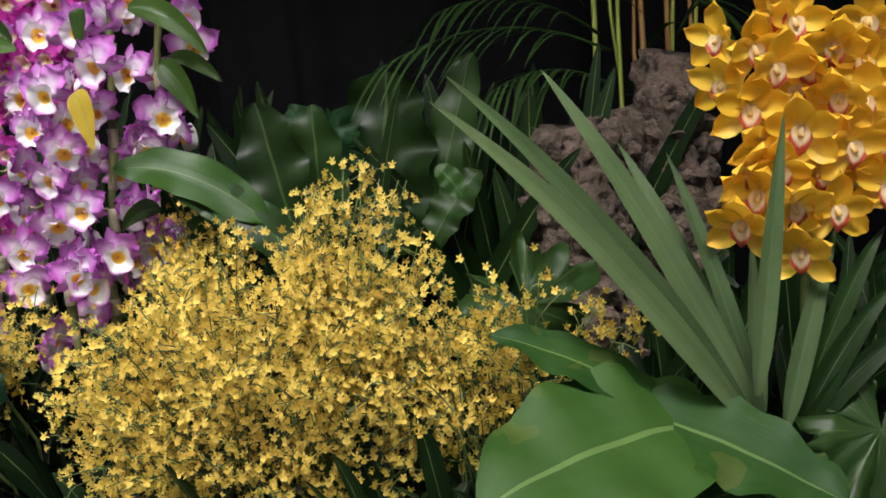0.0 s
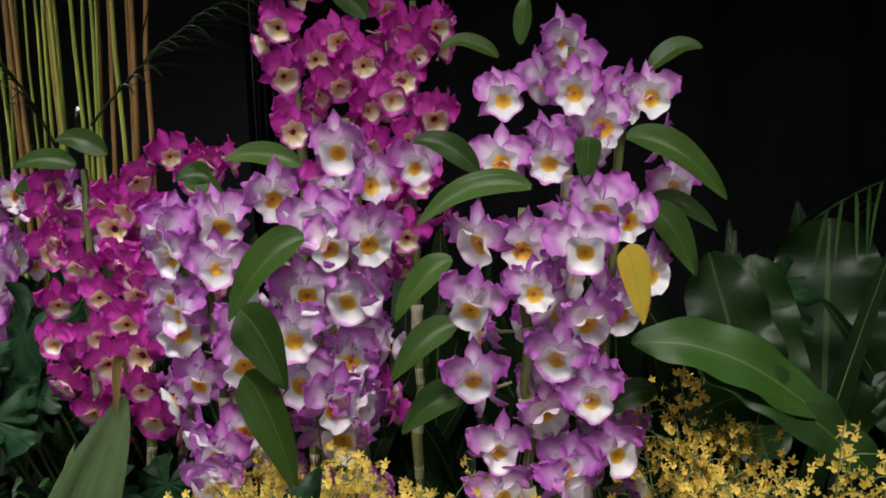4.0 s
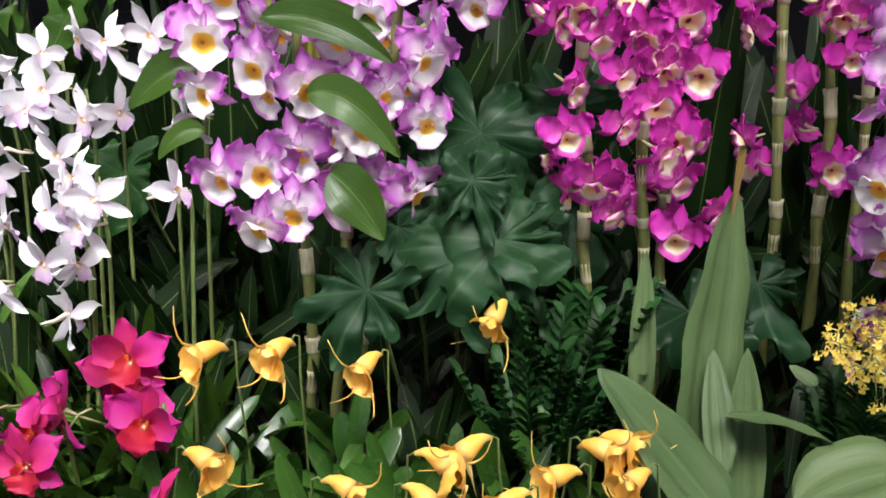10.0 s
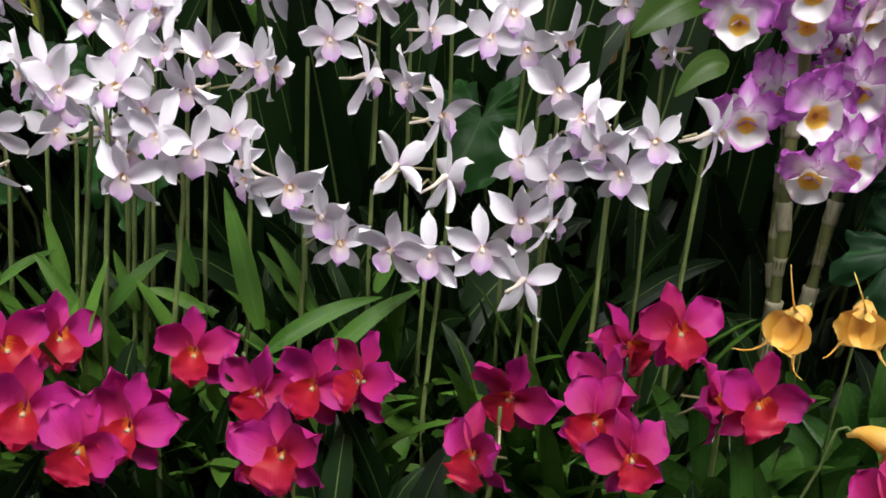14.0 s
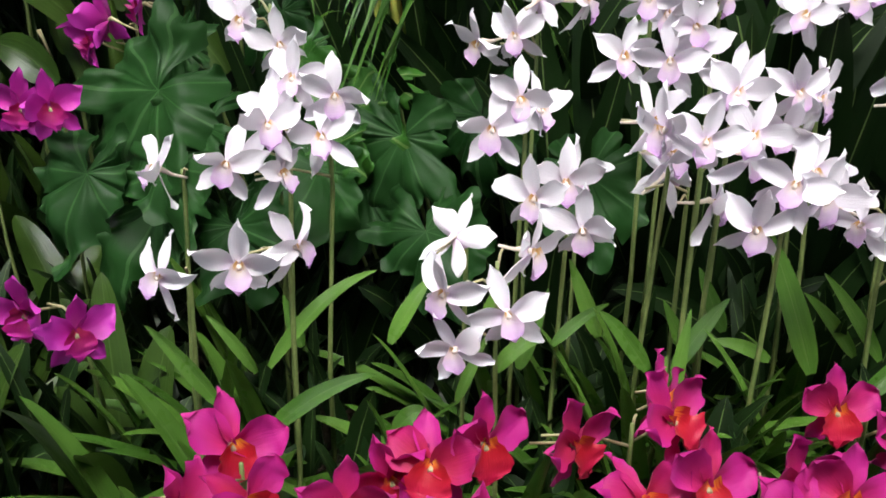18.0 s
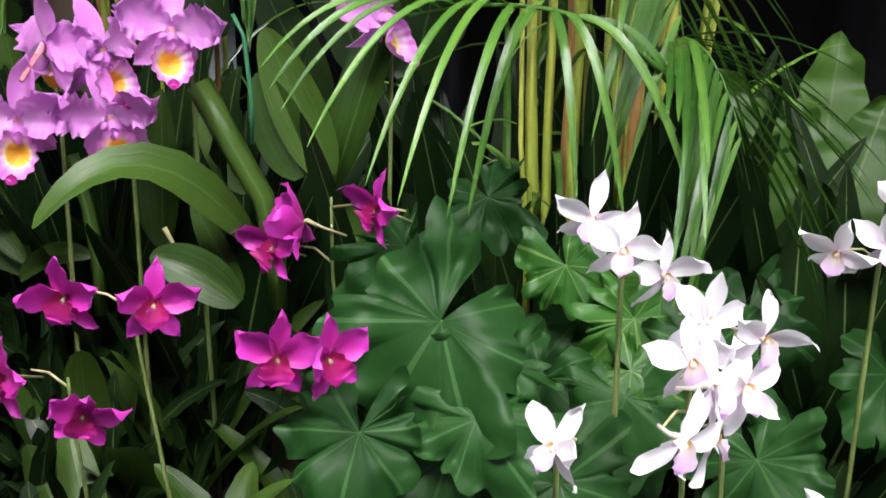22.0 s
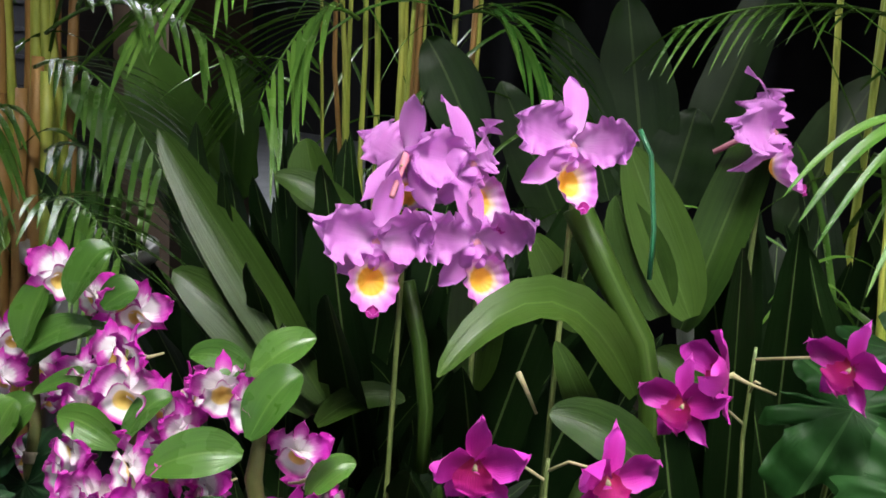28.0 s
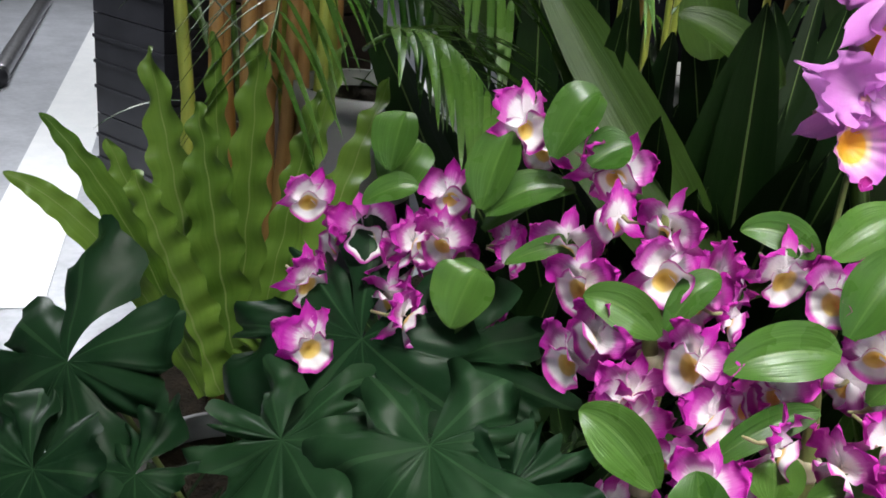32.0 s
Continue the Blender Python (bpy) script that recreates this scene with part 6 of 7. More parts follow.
philodendron(65, "large glossy philodendron leaf between white and purple orchids", (-1.952, 2.543, 0.884),
             [((-2.030, 2.518, 1.078), 0.1, -30, 0.45), ((-1.956, 2.614, 1.102), 0.06, -30, 0.5), ((-2.108, 2.541, 1.000), 0.07, 0, 0.8), ((-2.056, 2.462, 1.017), 0.06, 20, 0.8), ((-1.825, 2.608, 1.120), 0.055, 40, 0.4), ((-1.845, 2.483, 1.024), 0.065, 10, 0.6), ((-1.929, 2.474, 0.997), 0.07, -20, 0.8), ((-1.766, 2.448, 0.999), 0.07, 0, 0.6), ((-1.922, 2.394, 1.002), 0.06, 10, 0.8)], M_LOBE, "lobed philodendrons", cut=0.5)
philodendron(66, "glossy green philodendron behind the white orchids", (-1.872, 2.311, 0.849),
             [((-1.847, 2.349, 1.032), 0.075, 0, 0.5), ((-1.866, 2.289, 0.951), 0.065, 20, 0.7), ((-1.872, 2.383, 0.970), 0.07, -20, 0.6), ((-2.018, 2.403, 0.962), 0.07, 30, 0.7), ((-2.053, 2.490, 0.971), 0.075, 0, 0.7), ((-2.010, 2.462, 1.049), 0.06, -60, 0.5), ((-1.732, 2.355, 1.030), 0.07, 0, 0.5), ((-1.703, 2.221, 0.991), 0.07, 10, 0.6), ((-1.392, 1.986, 1.026), 0.06, 0, 0.7)], M_LOBE, "lobed philodendrons", cut=0.5)
philodendron(67, "young bright green philodendron leaves behind the white orchids", (-1.896, 2.404, 0.856),
             [((-1.868, 2.416, 1.052), 0.075, 10, 0.6), ((-1.906, 2.398, 1.020), 0.04, 60, 0.8), ((-1.816, 2.421, 1.073), 0.045, -40, 0.5), ((-1.879, 2.484, 1.091), 0.05, 30, 0.5)], M_BRIGHT, cut=0.5)
# The darker leaf copy replaces missing shade at this end of the stand.
philodendron(68, "grey-green philodendron at the end of the stand, darkened for shade", (-2.402, 3.229, 0.840),
             [((-2.529, 3.297, 1.005), 0.095, -20, 0.7), ((-2.397, 3.168, 1.027), 0.1, -15, 0.6), ((-2.441, 3.073, 1.012), 0.075, 20, 0.9), ((-2.469, 3.164, 0.984), 0.07, 0, 0.9), ((-2.580, 3.252, 0.972), 0.06, 10, 0.9), ((-2.434, 3.022, 1.005), 0.06, 30, 0.9), ((-2.539, 3.213, 0.968), 0.055, -30, 0.9), ((-2.335, 3.138, 0.999), 0.08, 40, 0.8), ((-2.445, 3.104, 0.976), 0.07, 0, 1.1), ((-2.472, 3.035, 0.965), 0.06, 20, 1.1), ((-2.512, 3.045, 0.957), 0.06, 10, 1.1)], M_LOBE2, "lobed philodendrons")


# ---- palms ----
def frond(rng, base, tip, arch, n=14, L=0.2, wd=0.014, droop=0.5):
    a, c = Vector(base), Vector(tip)
    mid = (a + c) / 2 + Vector((0, 0, arch))
    pts = [bez(a, mid, c, i / 10) for i in range(11)]
    pieces = [tube(pts, [0.0028 - 0.0002 * i for i in range(11)], 5)]
    for k in range(n):
        t = 0.18 + 0.82 * k / n
        p = bez(a, mid, c, t)
        d = (bez(a, mid, c, min(1, t + 0.03)) - bez(a, mid, c, t - 0.03)).normalized()
        sd = d.cross(Vector((0, 0, 1)))
        sd = sd.normalized() if sd.length > 1e-3 else Vector((1, 0, 0))
        for s in (-1, 1):
            ln = L * (1 - 0.45 * abs(t - 0.45)) * rng.uniform(0.85, 1.1)
            w = (d * 0.75 + sd * s * rng.uniform(0.5, 0.8)).normalized()
            q = p + w * ln + Vector((0, 0, -droop * ln * rng.uniform(0.7, 1.2)))
            pieces.append(blade(rng, p, q, wd * rng.uniform(0.8, 1.15), 0.22 * ln, Vector((0, 0, 1)) + sd * s * 0.3, (0.7, 0.5), 0.3, 0, nv=7, nu=2, foot=0.25))
    return join(pieces)


def palm(seed, label, foot, stems, tops, fronds, group="areca palms", old=0.3, reach=0.02, L=0.2, wd=0.0065, r=(0.003, 0.006), wispy=0, leafage=None, droop=0.5):
    """stems: how many; tops: (a, b) two places between which they end; fronds: (base, tip, arch)."""
    rng = random.Random(seed)
    t = thing("areca_palm", (foot[0], foot[1], DECK), label, "palm", group)
    a, b = Vector(tops[0]), Vector(tops[1])
    for k in range(stems):
        q = (k + 0.5) / stems + rng.uniform(-0.3, 0.3) / stems
        top = a.lerp(b, q) + Vector((rng.uniform(-0.03, 0.03), rng.uniform(-0.03, 0.03), rng.uniform(-0.02, 0.08)))
        ft = Vector((foot[0], foot[1], DECK)).lerp(Vector((a.lerp(b, q).x, a.lerp(b, q).y, DECK)), 0.72) + Vector((rng.uniform(-reach, reach), rng.uniform(-reach, reach), 0))
        is_old = rng.random() < old
        rr = rng.uniform(*r) * (1.3 if is_old else 1.0)
        stem_part(t, "stem", up_to(rng, ft, top, 8, 0.004), rr, rr * 0.7, M_PALMOLD if is_old else M_PALMSTEM, 6)
    for base, tip, arch in fronds:
        v, f, u = frond(rng, Vector(base) - t.location, Vector(tip) - t.location, arch, L=L, wd=wd, droop=droop)
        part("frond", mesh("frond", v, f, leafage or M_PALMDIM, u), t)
    for k in range(wispy):
        p = a.lerp(b, rng.random())
        z = rng.uniform(DECK + 0.2, p.z)
        base = Vector((p.x, p.y, z))
        h = rng.uniform(0, 6.28)
        tip = base + Vector((math.cos(h), math.sin(h), rng.uniform(-0.6, 1.4))) * rng.uniform(0.1, 0.24)
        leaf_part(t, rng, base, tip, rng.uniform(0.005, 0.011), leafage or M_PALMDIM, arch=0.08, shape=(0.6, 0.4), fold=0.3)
    return t


PALM = palm(81, "areca palm with yellow-green canes beside the purple orchids", (-1.754, 2.438, 0.917), 30, ((-1.668, 2.687, 1.613), (-1.531, 2.497, 1.627)),
     [((-1.719, 2.486, 1.269), (-1.768, 2.367, 1.195), 0.1), ((-1.655, 2.550, 1.392), (-1.759, 2.673, 1.498), 0.05), ((-1.689, 2.556, 1.414), (-1.738, 2.450, 1.290), 0.12)], wispy=95, L=0.19, wd=0.009, old=0.22, r=(0.0035, 0.0075), leafage=M_PALM)


def fan_frond(owner, seed, a, mid, c, tips, wd):
    """A frond whose leaflets spread from its arched rib and droop to the places given."""
    rng = random.Random(seed)
    o = owner.location
    a, mid, c = Vector(a) - o, Vector(mid) - o, Vector(c) - o
    pieces = [tube([bez(a, mid, c, i / 10) for i in range(11)], [0.0034 - 0.0002 * i for i in range(11)], 6)]
    for k, tip in enumerate(tips):
        q = bez(a, mid, c, 0.96 - 0.6 * k / len(tips))
        e = Vector(tip) - o
        pieces.append(blade(rng, q, e, wd * rng.uniform(0.85, 1.15), 0.42 * (e - q).length, Vector((0, 0, 1)) + toward(Vector(tip), 0) * 0.7, (0.62, 0.5), 0.35, 0.02, 2, nv=18, nu=4, foot=0.25))
    v, f, u = join(pieces)
    return part("frond", mesh("frond", v, f, M_PALM, u), owner)


fan_frond(PALM, 811, (-1.76, 2.45, 1.25), (-1.85, 2.50, 1.35), (-1.985, 2.59, 1.318),
          [(-2.092, 2.655, 1.280), (-2.095, 2.642, 1.266), (-2.096, 2.630, 1.250), (-2.106, 2.593, 1.229), (-2.100, 2.540, 1.207), (-2.112, 2.500, 1.203), (-2.050, 2.500, 1.178), (-2.002, 2.513, 1.163), (-1.95, 2.44, 1.16), (-1.90, 2.42, 1.15), (-1.84, 2.38, 1.15), (-1.782, 2.392, 1.176)], 0.0088)
palm(82, "areca palm rising behind the mauve cattleyas", (-1.762, 3.175, 0.951), 15, ((-1.779, 3.376, 1.653), (-1.657, 3.183, 1.672)),
     [((-1.789, 3.268, 1.433), (-2.067, 3.364, 1.338), 0.1), ((-1.745, 3.212, 1.483), (-1.633, 2.939, 1.504), 0.08), ((-1.839, 3.236, 1.374), (-1.989, 3.253, 1.264), 0.1), ((-1.739, 3.171, 1.383), (-1.726, 3.029, 1.302), 0.08), ((-1.824, 3.250, 1.501), (-2.033, 3.274, 1.415), 0.1)], wispy=60, old=0.2, r=(0.0025, 0.0055), L=0.15, wd=0.0075, leafage=M_PALM, droop=0.22)
# The fronds of the next two palms carry shade in their leaf colour.
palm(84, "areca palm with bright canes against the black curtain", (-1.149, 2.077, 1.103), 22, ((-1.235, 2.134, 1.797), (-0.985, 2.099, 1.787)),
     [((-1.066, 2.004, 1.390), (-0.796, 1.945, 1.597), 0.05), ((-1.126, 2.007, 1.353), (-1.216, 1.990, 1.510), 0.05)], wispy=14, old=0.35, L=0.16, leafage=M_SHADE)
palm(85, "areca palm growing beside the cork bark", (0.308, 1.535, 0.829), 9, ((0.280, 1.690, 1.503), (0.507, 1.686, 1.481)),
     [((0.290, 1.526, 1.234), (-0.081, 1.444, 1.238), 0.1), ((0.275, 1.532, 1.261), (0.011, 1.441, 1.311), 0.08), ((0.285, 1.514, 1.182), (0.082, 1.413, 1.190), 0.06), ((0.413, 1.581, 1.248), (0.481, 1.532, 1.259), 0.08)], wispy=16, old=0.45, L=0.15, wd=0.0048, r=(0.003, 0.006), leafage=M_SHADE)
palm(86, "areca palm fronds hanging into the aisle", (-1.489, 2.685, 1.119), 3, ((-1.430, 2.814, 1.864), (-1.375, 2.726, 1.873)),
     [((-1.558, 2.677, 1.405), (-1.760, 2.880, 1.385), 0.05)], wispy=4, L=0.1, wd=0.0042)

palm(87, "areca palm with ringed yellow canes behind the crinkled fern", (-2.087, 3.556, 0.927), 16, ((-2.041, 3.730, 1.504), (-1.954, 3.608, 1.514)),
     [((-2.080, 3.519, 1.296), (-2.075, 3.286, 1.191), 0.1), ((-2.096, 3.520, 1.244), (-2.252, 3.429, 1.136), 0.1), ((-2.067, 3.515, 1.335), (-2.014, 3.251, 1.317), 0.1), ((-2.162, 3.396, 1.153), (-2.176, 3.226, 1.129), 0.08)], wispy=24, old=0.6, r=(0.006, 0.011), L=0.13, wd=0.008, droop=0.3)


palm(88, "thick ringed brown canes of a palm behind the crinkled fern", (-2.176, 3.520, 0.836), 7, ((-2.121, 3.709, 1.220), (-2.012, 3.572, 1.237)),
     [((-2.065, 3.526, 1.196), (-2.070, 3.366, 1.166), 0.06)], wispy=8, old=0.85, r=(0.008, 0.012), L=0.12)


# ---- cork bark ----
def lump(rng, R=0.014):
    """A rough corky knob."""
    bm = bmesh.new()
    bmesh.ops.create_icosphere(bm, subdivisions=2, radius=R)
    s = rng.uniform(0, 50)
    for p in bm.verts:
        p.co *= 1 + 0.7 * noise.noise(p.co * 90 + Vector((s, 0, 0)))
        p.co.y *= 0.75
    me = bpy.data.meshes.new("bark_lump")
    bm.to_mesh(me)
    bm.free()
    me.materials.append(M_BARK)
    return me


LUMPS = [lump(random.Random(400 + k)) for k in range(5)]


def bark(seed, at_top, at_foot, r0, r1, label):
    rng = random.Random(seed)
    top, ft = Vector(at_top), Vector(at_foot)
    ft.z = DECK
    ob = thing("cork_bark_trunk", ft, label, "bark", "cork bark trunks")
    ns, nr = 110, 90
    v, f, u = [], [], []
    for i in range(nr + 1):
        t = i / nr
        c = ft.lerp(top, t) - ft
        for k in range(ns):
            a = 6.2832 * k / ns
            p = Vector((math.cos(a), math.sin(a), 0)) * (r0 + (r1 - r0) * t)
            q = (c + p) * 9 + Vector((seed, 0, 0))
            w = noise.noise(q) * 0.34 + noise.noise(q * 2.7) * 0.26 + abs(noise.noise(q * 5.1)) * 0.4 - abs(noise.noise(q * 11)) * 0.25
            v.append(tuple(c + p * (1 + w) + Vector((0, 0, 0.03 * noise.noise(q * 0.7) * t))))
            u.append((k / ns, t))
    for i in range(nr):
        for k in range(ns):
            f.append((i * ns + k, i * ns + (k + 1) % ns, (i + 1) * ns + (k + 1) % ns, (i + 1) * ns + k))
    v.append(tuple(top - ft + Vector((0, 0, -0.02))))
    u.append((0.5, 1))
    f += [(nr * ns + k, nr * ns + (k + 1) % ns, len(v) - 1) for k in range(ns)]
    part("bark", mesh("bark", v, f, M_BARK, u), ob)
    for k in range(90):
        t, a = rng.uniform(0.1, 0.98), rng.uniform(0, 6.2832)
        c = ft.lerp(top, t) - ft
        r = (r0 + (r1 - r0) * t) * rng.uniform(1.0, 1.22)
        m = Matrix.Translation(c + Vector((math.cos(a) * r, math.sin(a) * r, 0))) @ pose(0, 0, 0, rng.uniform(0, 360), rng.uniform(0, 360), math.degrees(a)) @ Matrix.Scale(rng.uniform(0.7, 1.5), 4)
        part("bark_lump", LUMPS[k % 5], ob, m)


bark(3, (0.378, 1.483, 1.226), (0.338, 1.392, 0.830), 0.062, 0.045, "rough grey-brown cork bark trunk beside the palm")
bark(7, (0.194, 1.341, 1.145), (0.168, 1.280, 0.882), 0.075, 0.05, "short rough cork bark trunk behind the strap leaves")
bark(9, (0.286, 1.506, 1.147), (0.254, 1.432, 0.826), 0.05, 0.05, "narrow cork bark trunk against the curtain")


# ---- yellow spray orchids ----
def tiny_flower(rng):
    """A small lip of two lobes and four narrow petals, on a short tube."""
    ps = [turned(petal(rng, 0.0068, 0.0052, 1.2, 0.5, 0.25, 0.12, 0.06, 2, nv=4, nu=2), spin(180 + a, -30)) for a in (-28, 28)]
    ps += [turned(petal(rng, 0.0078, 0.0029, 1.1, 0.7, rng.uniform(-0.3, 0.4), 0.2, 0, 2, nv=3, nu=2), spin(a + rng.uniform(-12, 12), rng.uniform(-25, 10))) for a in (0, 62, -62)]
    ps.append(tube([(0, 0.001, 0), (0, 0.006, -0.002)], [0.0011, 0.0006], 4))
    return join(ps)


TINY = [tiny_flower(random.Random(200 + k)) for k in range(5)]
TINY_MESH = [mesh("blossom", *q[:2], M_ONC, q[2]) for q in TINY]


def oncidium(seed, label, foot, centre, radii, turn, branches, per, singles, out):
    """Arching sprays that end all over a mound; out is the visitors' side."""
    rng = random.Random(seed)
    t = thing("spray_orchid", (foot[0], foot[1], DECK), label, "orchid", "yellow spray orchids")
    o, c = t.location, Vector(centre)
    sx, sy = Vector((math.cos(turn), math.sin(turn), 0)), Vector((-math.sin(turn), math.cos(turn), 0))
    rest, count = [], 0
    for k in range(branches):
        while True:
            d = Vector((rng.gauss(0, 1), rng.gauss(-0.35, 1), rng.gauss(0.3, 1)))
            d.normalize()
            if d.y < 0.5 and d.z > -0.75:
                break
        q = rng.uniform(0.72, 1.06)
        tip = c + (sx * d.x * radii[0] + sy * d.y * radii[1] + Vector((0, 0, d.z * radii[2]))) * q
        a = Vector((foot[0] + rng.uniform(-.05, .05), foot[1] + rng.uniform(-.05, .05), DECK + 0.02))
        mid = a.lerp(tip, 0.55) + Vector((0, 0, 0.09))
        pieces = [tube([bez(a, mid, tip, i / 9) - o for i in range(10)], [0.0017 - 0.00012 * i for i in range(10)], 4)]
        for j in range(per):
            s = rng.uniform(0.5, 1.0)
            p = bez(a, mid, tip, s)
            w = Vector((rng.gauss(0, 1), rng.gauss(0, 1), rng.gauss(0.1, 0.8))) * 0.016 * (1.15 - 0.6 * (s > 0.9))
            at = p + w
            if j % 3 == 0:
                pieces.append(tube([p - o, p.lerp(at, 0.5) - o + Vector((0, 0, 0.003)), at - o], [0.0009, 0.0008, 0.0006], 3))
            m = aim(at - o, math.degrees(out) + rng.gauss(0, 45), rng.uniform(-30, 25), rng.uniform(-60, 60), rng.uniform(0.62, 0.98))
            kd = rng.randrange(5)
            if count < singles and d.y < 0:
                part("blossom", TINY_MESH[kd], t, m)
                count += 1
            else:
                rest.append(turned(TINY[kd], m))
        v, f, u = join(pieces)
        part("spray_stem", mesh("spray_stem", v, f, M_STEM, u), t)
    v, f, u = join(rest)
    tagged(part("blossoms", mesh("blossoms", v, f, M_ONC, u), t), kind="stuff")
    tuft(t, rng, 10, (0.12, 0.22), (0.02, 0.03), M_OLIVE, (0.5, 1.2))


oncidium(91, "mass of small golden-yellow spray orchid blossoms on thin green stems", (-0.255, 1.087, 0.670), (-0.213, 1.058, 0.898), (0.27, 0.17, 0.2), 0.0, 170, 36, 300, -1.57)
oncidium(94, "upper sprays of the yellow orchid against the dark leaves", (-0.158, 1.052, 0.741), (-0.095, 1.075, 1.061), (0.1, 0.07, 0.1), 0.0, 34, 26, 90, -1.57)
oncidium(92, "sparser yellow spray orchid reaching sideways over the leaves", (0.044, 1.003, 0.746), (0.058, 0.951, 0.969), (0.15, 0.1, 0.08), 0.0, 30, 20, 90, -1.57)
oncidium(93, "low yellow spray orchid below the lilac dendrobiums", (-0.713, 1.224, 0.785), (-0.703, 1.212, 0.974), (0.22, 0.1, 0.09), -0.3, 110, 32, 280, -1.9)

oncidium(99, "tall yellow spray orchid beside the lilac dendrobiums", (-0.330, 1.198, 0.705), (-0.319, 1.247, 0.941), (0.1, 0.08, 0.2), -0.3, 42, 26, 60, -1.9)


# ---- yellow masdevallias ----
def masdevallia(seed, label, foot, blooms, n):
    rng = random.Random(seed)
    t = thing("masdevallia_orchid", (foot[0], foot[1], DECK), label, "orchid", "apricot masdevallias")
    o = t.location
    for x, y, z, h in blooms:
        turn = h + rng.choice((-1, 1)) * rng.uniform(25, 85)
        bloom(t, MAS, rng, (x, y, z), turn, rng.uniform(-12, 22), rng.uniform(-14, 14), rng.uniform(1.05, 1.25))
        back = Vector((math.cos(radians(turn)), math.sin(radians(turn)), 0))
        a = Vector((x, y, z)) - back * 0.018
        b = Vector((x, y, DECK + 0.05)) - back * rng.uniform(0.03, 0.07) + Vector((rng.uniform(-.02, .02), 0, 0))
        stem_part(t, "stalk", [b, b.lerp(a, 0.55) - back * 0.006, b.lerp(a, 0.85) - back * 0.006, a - back * 0.009 + Vector((0, 0, 0.001)), a - back * 0.003 + Vector((0, 0, 0.005)), a + back * 0.003], 0.0013, 0.001, M_STEM, 5)
        if rng.random() < 0.5 and x < -1.22:
            e = a + Vector((rng.uniform(-0.05, 0.05), rng.uniform(-0.04, 0.01), rng.uniform(-0.02, 0.015)))
            hang = e + Vector((rng.uniform(-0.02, 0.02), -0.008, -0.03))
            bud = stem_part(t, "stalk", [b, b.lerp(e, 0.7), e], 0.0012, 0.001, M_STEM, 5)
            v, f, u = tube([e - o, e.lerp(hang, 0.25) - o, e.lerp(hang, 0.55) - o, hang - o, hang + (hang - e) * 0.6 - o], [0.0012, 0.0042, 0.0034, 0.001, 0.0004], 7)
            part("bud", mesh("bud", v, f, M_BUD, u), t, None, "pale unopened bud")
    for k in range(n):
        p = o + Vector((rng.uniform(-0.13, 0.13), rng.uniform(-0.13, 0.13), rng.uniform(0.02, 0.14)))
        h, el, ln = rng.uniform(0, 6.28), rng.uniform(0.5, 1.4), rng.uniform(0.07, 0.14)
        q = p + Vector((math.cos(h) * math.cos(el), math.sin(h) * math.cos(el), math.sin(el))) * ln
        leaf_part(t, rng, p, q, rng.uniform(0.018, 0.03), M_PADDLE, arch=0.012, face=toward(p, 0.3), shape=(1.25, 0.45), fold=0.3, foot=0.12, nv=7, nu=2)


masdevallia(95, "apricot masdevallia orchid with thread-tailed blooms over paddle leaves", (-1.370, 1.493, 0.840), [(-1.412, 1.570, 0.974, -88), (-1.352, 1.547, 0.970, -92), (-1.285, 1.495, 0.960, -97), (-1.453, 1.472, 0.930, -85)], 125)
masdevallia(96, "apricot masdevallia orchid with thread-tailed blooms over paddle leaves", (-1.317, 1.370, 0.815), [(-1.362, 1.388, 0.920, -91), (-1.307, 1.353, 0.911, -96), (-1.276, 1.381, 0.918, -99), (-1.248, 1.374, 0.925, -101), (-1.252, 1.303, 0.919, -102)], 85)
masdevallia(97, "apricot masdevallia orchid with thread-tailed blooms over paddle leaves", (-1.188, 1.388, 0.801), [(-1.142, 1.498, 0.973, -107), (-1.143, 1.331, 0.912, -110), (-1.124, 1.326, 0.917, -112), (-1.140, 1.283, 0.910, -112), (-1.194, 1.315, 0.914, -107)], 85)


# ---- things on the hall floor behind the stand ----
def crate_stack(at, n, w, d, h):
    """Ribbed black plastic crates, one on another."""
    base = None
    for k in range(n):
        t = thing("plastic_crate", (at[0], at[1], k * h), "black ribbed plastic crate stacked on the hall floor", "crate", "stacked crates")
        for side in (box(-w, -d, 0.0, w, -d + 0.015, h - 0.004), box(-w, d - 0.015, 0, w, d, h - 0.004), box(-w, -d + 0.015, 0, -w + 0.015, d - 0.015, h - 0.004), box(w - 0.015, -d + 0.015, 0, w, d - 0.015, h - 0.004)):
            part("side_wall", mesh("side_wall", side[0], side[1], M_CRATE, None, None, False), t)
        v, f, u = box(-w + 0.015, -d + 0.015, 0.0, w - 0.015, d - 0.015, 0.012)
        part("crate_floor", mesh("crate_floor", v, f, M_CRATE, None, None, False), t)
        for j in range(3):
            z = h * (0.25 + 0.25 * j)
            for rb in (box(-w - 0.008, -d - 0.008, z, w + 0.008, -d - 0.001, z + 0.012), box(-w - 0.008, -d, z, -w - 0.001, d, z + 0.012)):
                part("rib", mesh("rib", rb[0], rb[1], M_CRATE, None, None, False), t)


# White strip laid on the floor in place of a band of glare.
v, f, u = box(-0.13, -3.2, 0.0, 0.13, 4.2, 0.004)
ob = tagged(new("floor_line", mesh("floor_line", v, f, M_GLARE, None, None, False)), "broad white strip standing in for glare on the concrete floor", "floor line", kind="structure")
ob.matrix_world = pose(0.35, 7.8, 0.0, 0, 0, -37.7)
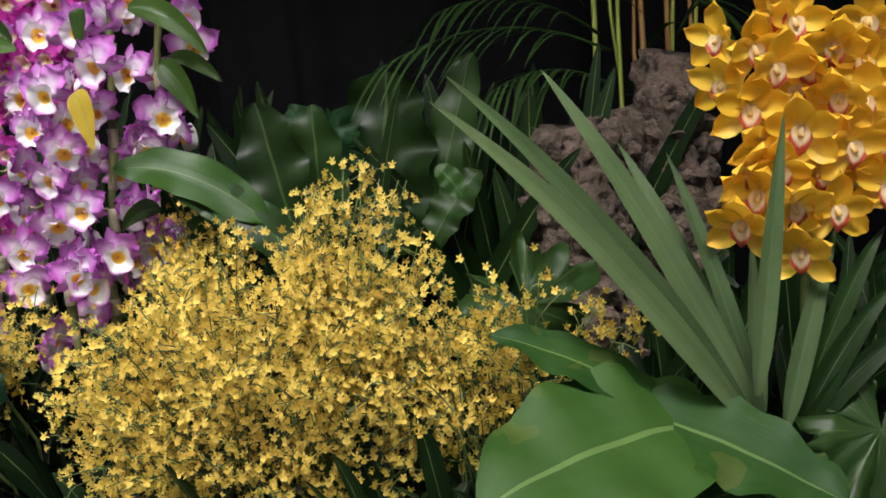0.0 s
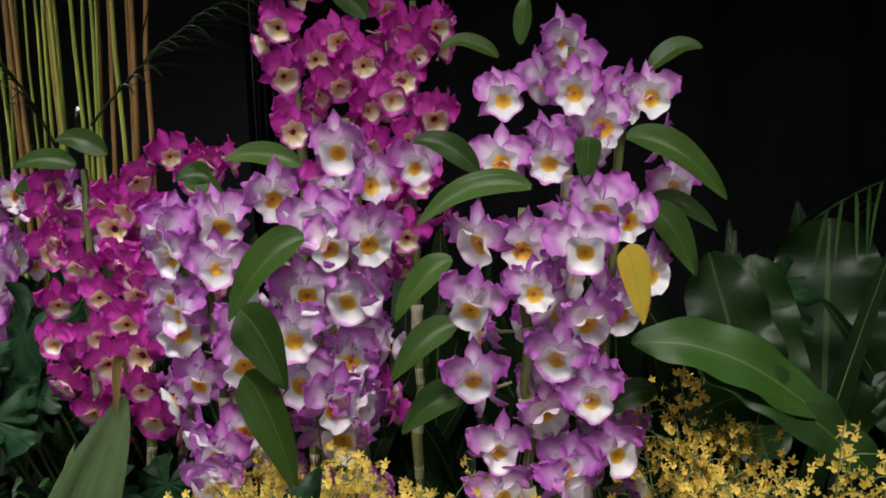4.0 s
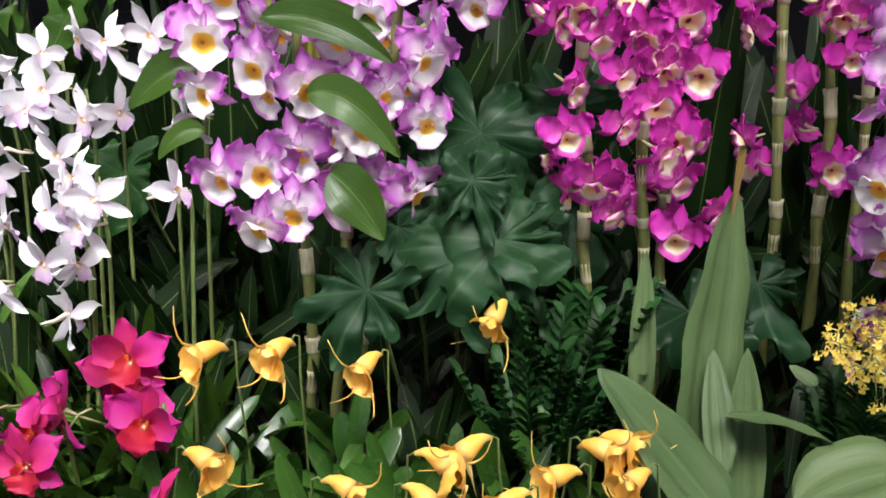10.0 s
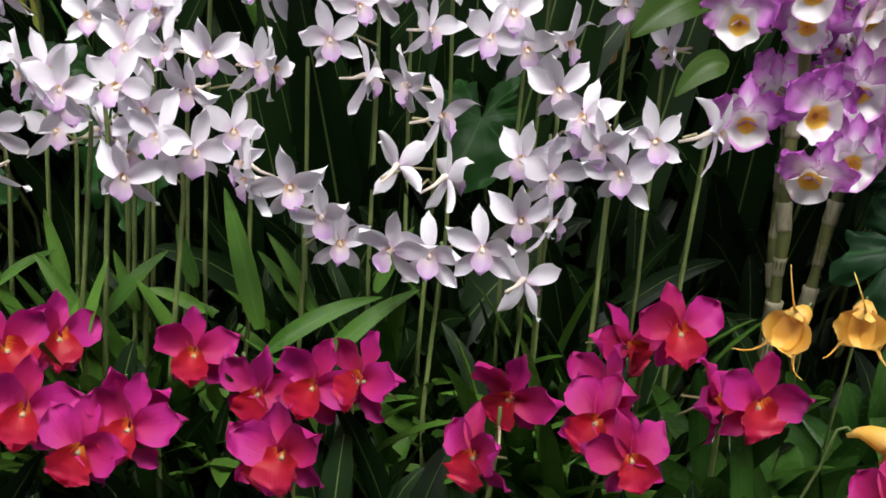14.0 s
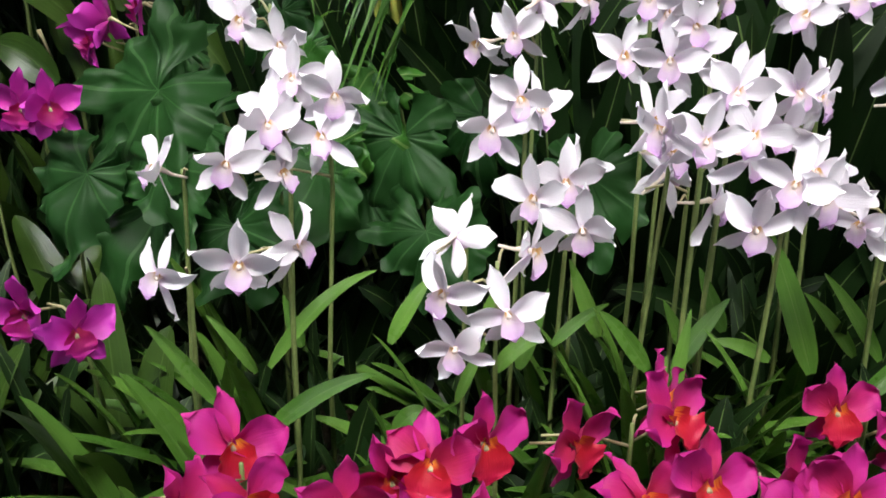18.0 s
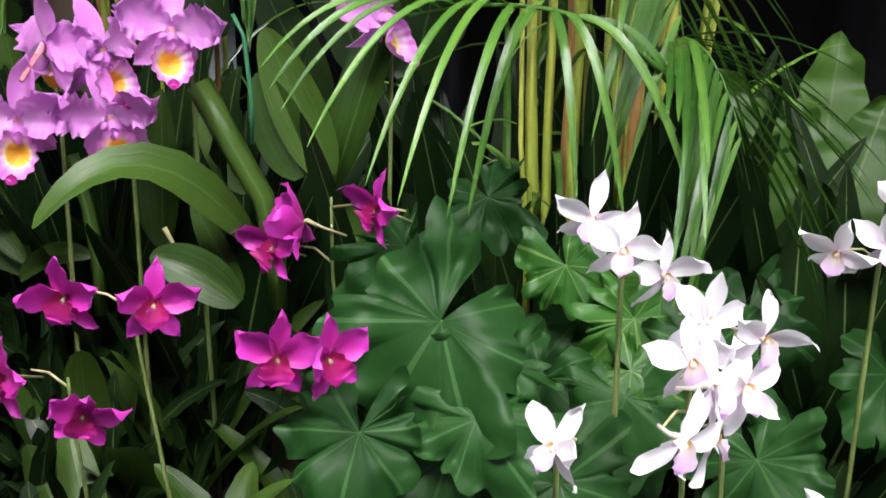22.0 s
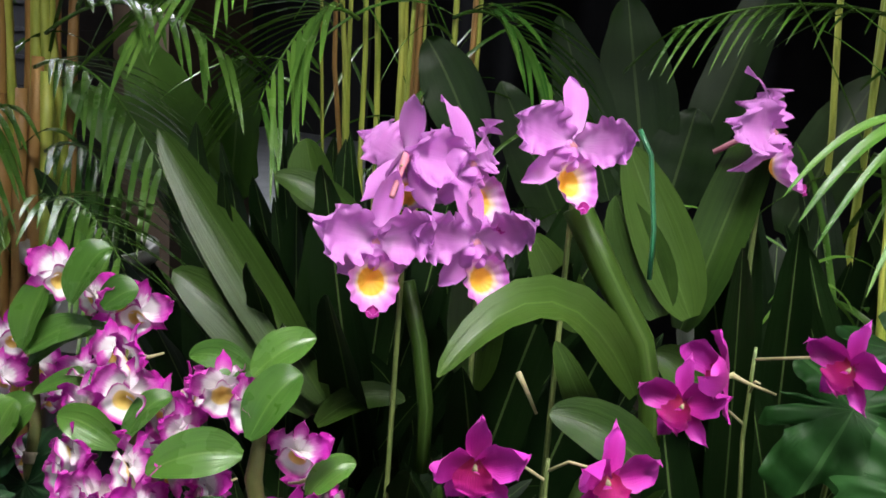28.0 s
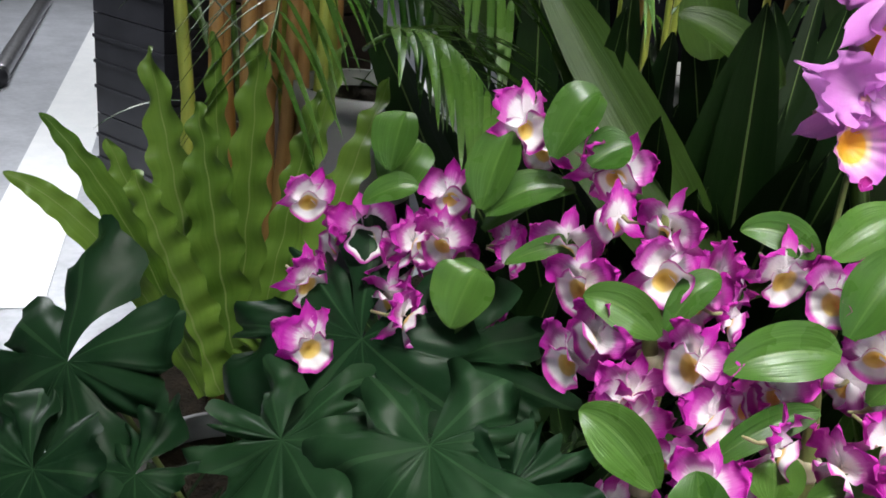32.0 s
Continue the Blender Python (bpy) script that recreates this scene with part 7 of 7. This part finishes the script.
pipe = thing("metal_pipe", (0.45, 8.72, 0.0), "dull grey metal pipe lying on the floor", "pipe")
v, f, u = tube([(-0.75, -1.05, 0.05), (-0.7, -0.98, 0.05), (0.0, 0.0, 0.05), (0.75, 1.05, 0.05)], [0.05, 0.047, 0.047, 0.047], 20)
part("tube", mesh("tube", v, f, M_STEEL), pipe)
v, f, u = tube([(-0.8, -1.12, 0.05), (-0.74, -1.04, 0.05)], [0.054, 0.054], 20)
part("end_cap", mesh("end_cap", v, f, M_CRATE), pipe)
crate_at = (-0.620, 5.634, 1.407)
crate_stack(crate_at, 6, 0.27, 0.2, 0.36)
box_at = (-0.401, 5.319, 1.442)
for k in range(2):
    t = thing("cardboard_box", (box_at[0], box_at[1], 0.8 * k), "tall brown cardboard box stacked on the hall floor", "box", "cardboard boxes")
    v, f, u = box(-0.19, -0.19, 0, 0.19, 0.19, 0.79)
    part("carton", mesh("carton", v, f, M_BOX, None, None, False), t)
    v, f, u = box(-0.191, -0.03, 0.1, -0.19, 0.03, 0.7)
    part("tape", mesh("tape", v, f, M_BOX, None, None, False), t)


def pot(at, r0, r1, h, mat, label):
    """A round pot with a rolled rim, filled with bark mulch; its rim is at the height given, and it stands on an upturned black pot where it is raised."""
    low = at[2] - h
    if low > DECK + 0.02:
        st = thing("pot_stand", (at[0], at[1], DECK), "upturned black plastic pot under a flower pot", "pot", "pot stands")
        v, f, u = tube([(0, 0, 0), (0, 0, 0.02), (0, 0, (low - DECK) * 0.9), (0, 0, low - DECK)], [r1 * 1.05, r1 * 1.0, r0 * 1.05, r0], 28)
        part("pot_wall", mesh("pot_wall", v, f, M_CRATE), st)
    else:
        low = DECK
    t = thing("plant_pot", (at[0], at[1], low), label, "pot", "plant pots")
    prof = [(r0, 0), (r1 * 0.97, h * 0.82), (r1 * 0.97, h * 0.84), (r1 * 1.06, h * 0.85), (r1 * 1.06, h), (r1 * 0.98, h), (r1 * 0.94, h * 0.8)]
    n = 36
    v = [(r * math.cos(6.2832 * k / n), r * math.sin(6.2832 * k / n), z) for r, z in prof for k in range(n)]
    f = [(i * n + k, i * n + (k + 1) % n, (i + 1) * n + (k + 1) % n, (i + 1) * n + k) for i in range(len(prof) - 1) for k in range(n)]
    part("pot_wall", mesh("pot_wall", v, f, mat), t)
    v = [(r1 * 0.93 * math.cos(6.2832 * k / n), r1 * 0.93 * math.sin(6.2832 * k / n), h * 0.86) for k in range(n)]
    part("mulch", mesh("mulch", v, [tuple(range(n))], M_SOIL, None, None, False), t)


pot((-2.000, 3.535, 1.072), 0.06, 0.08, 0.13, M_POT, "white plastic pot behind the dendrobium")
pot((-1.869, 3.186, 1.144), 0.04, 0.05, 0.09, M_POT, "pale translucent orchid pot under the cattleya")
pot((-2.359, 3.347, 0.831), 0.07, 0.08, 0.16, M_GREYPOT, "grey plastic pot holding the crinkled fern")


# ---- low lacy fern between the plants ----
def lace_fern(seed, at, n, size, label):
    rng = random.Random(seed)
    t = thing("lace_fern", (at[0], at[1], DECK), label, "fern", "lacy ferns")
    for k in range(n):
        h = rng.uniform(0, 6.28)
        b = Vector((at[0], at[1], DECK + 0.04))
        q = Vector(at) + Vector((math.cos(h) * size * rng.uniform(0.3, 1), math.sin(h) * size * rng.uniform(0.3, 1), rng.uniform(-0.4, 0.5) * size))
        v, f, u = frond(rng, b - t.location, q - t.location, 0.03, n=16, L=0.034, wd=0.011, droop=0.2)
        part("frond", mesh("frond", v, f, M_LOBE, u), t)


lace_fern(301, (-1.048, 1.482, 0.937), 26, 0.1, "low lacy dark green fern among the masdevallias")
lace_fern(302, (-0.858, 1.270, 0.873), 14, 0.07, "small lacy green fern beside the pale leaves")
lace_fern(303, (-1.127, 1.447, 0.928), 16, 0.09, "low lacy dark green fern in the shade")
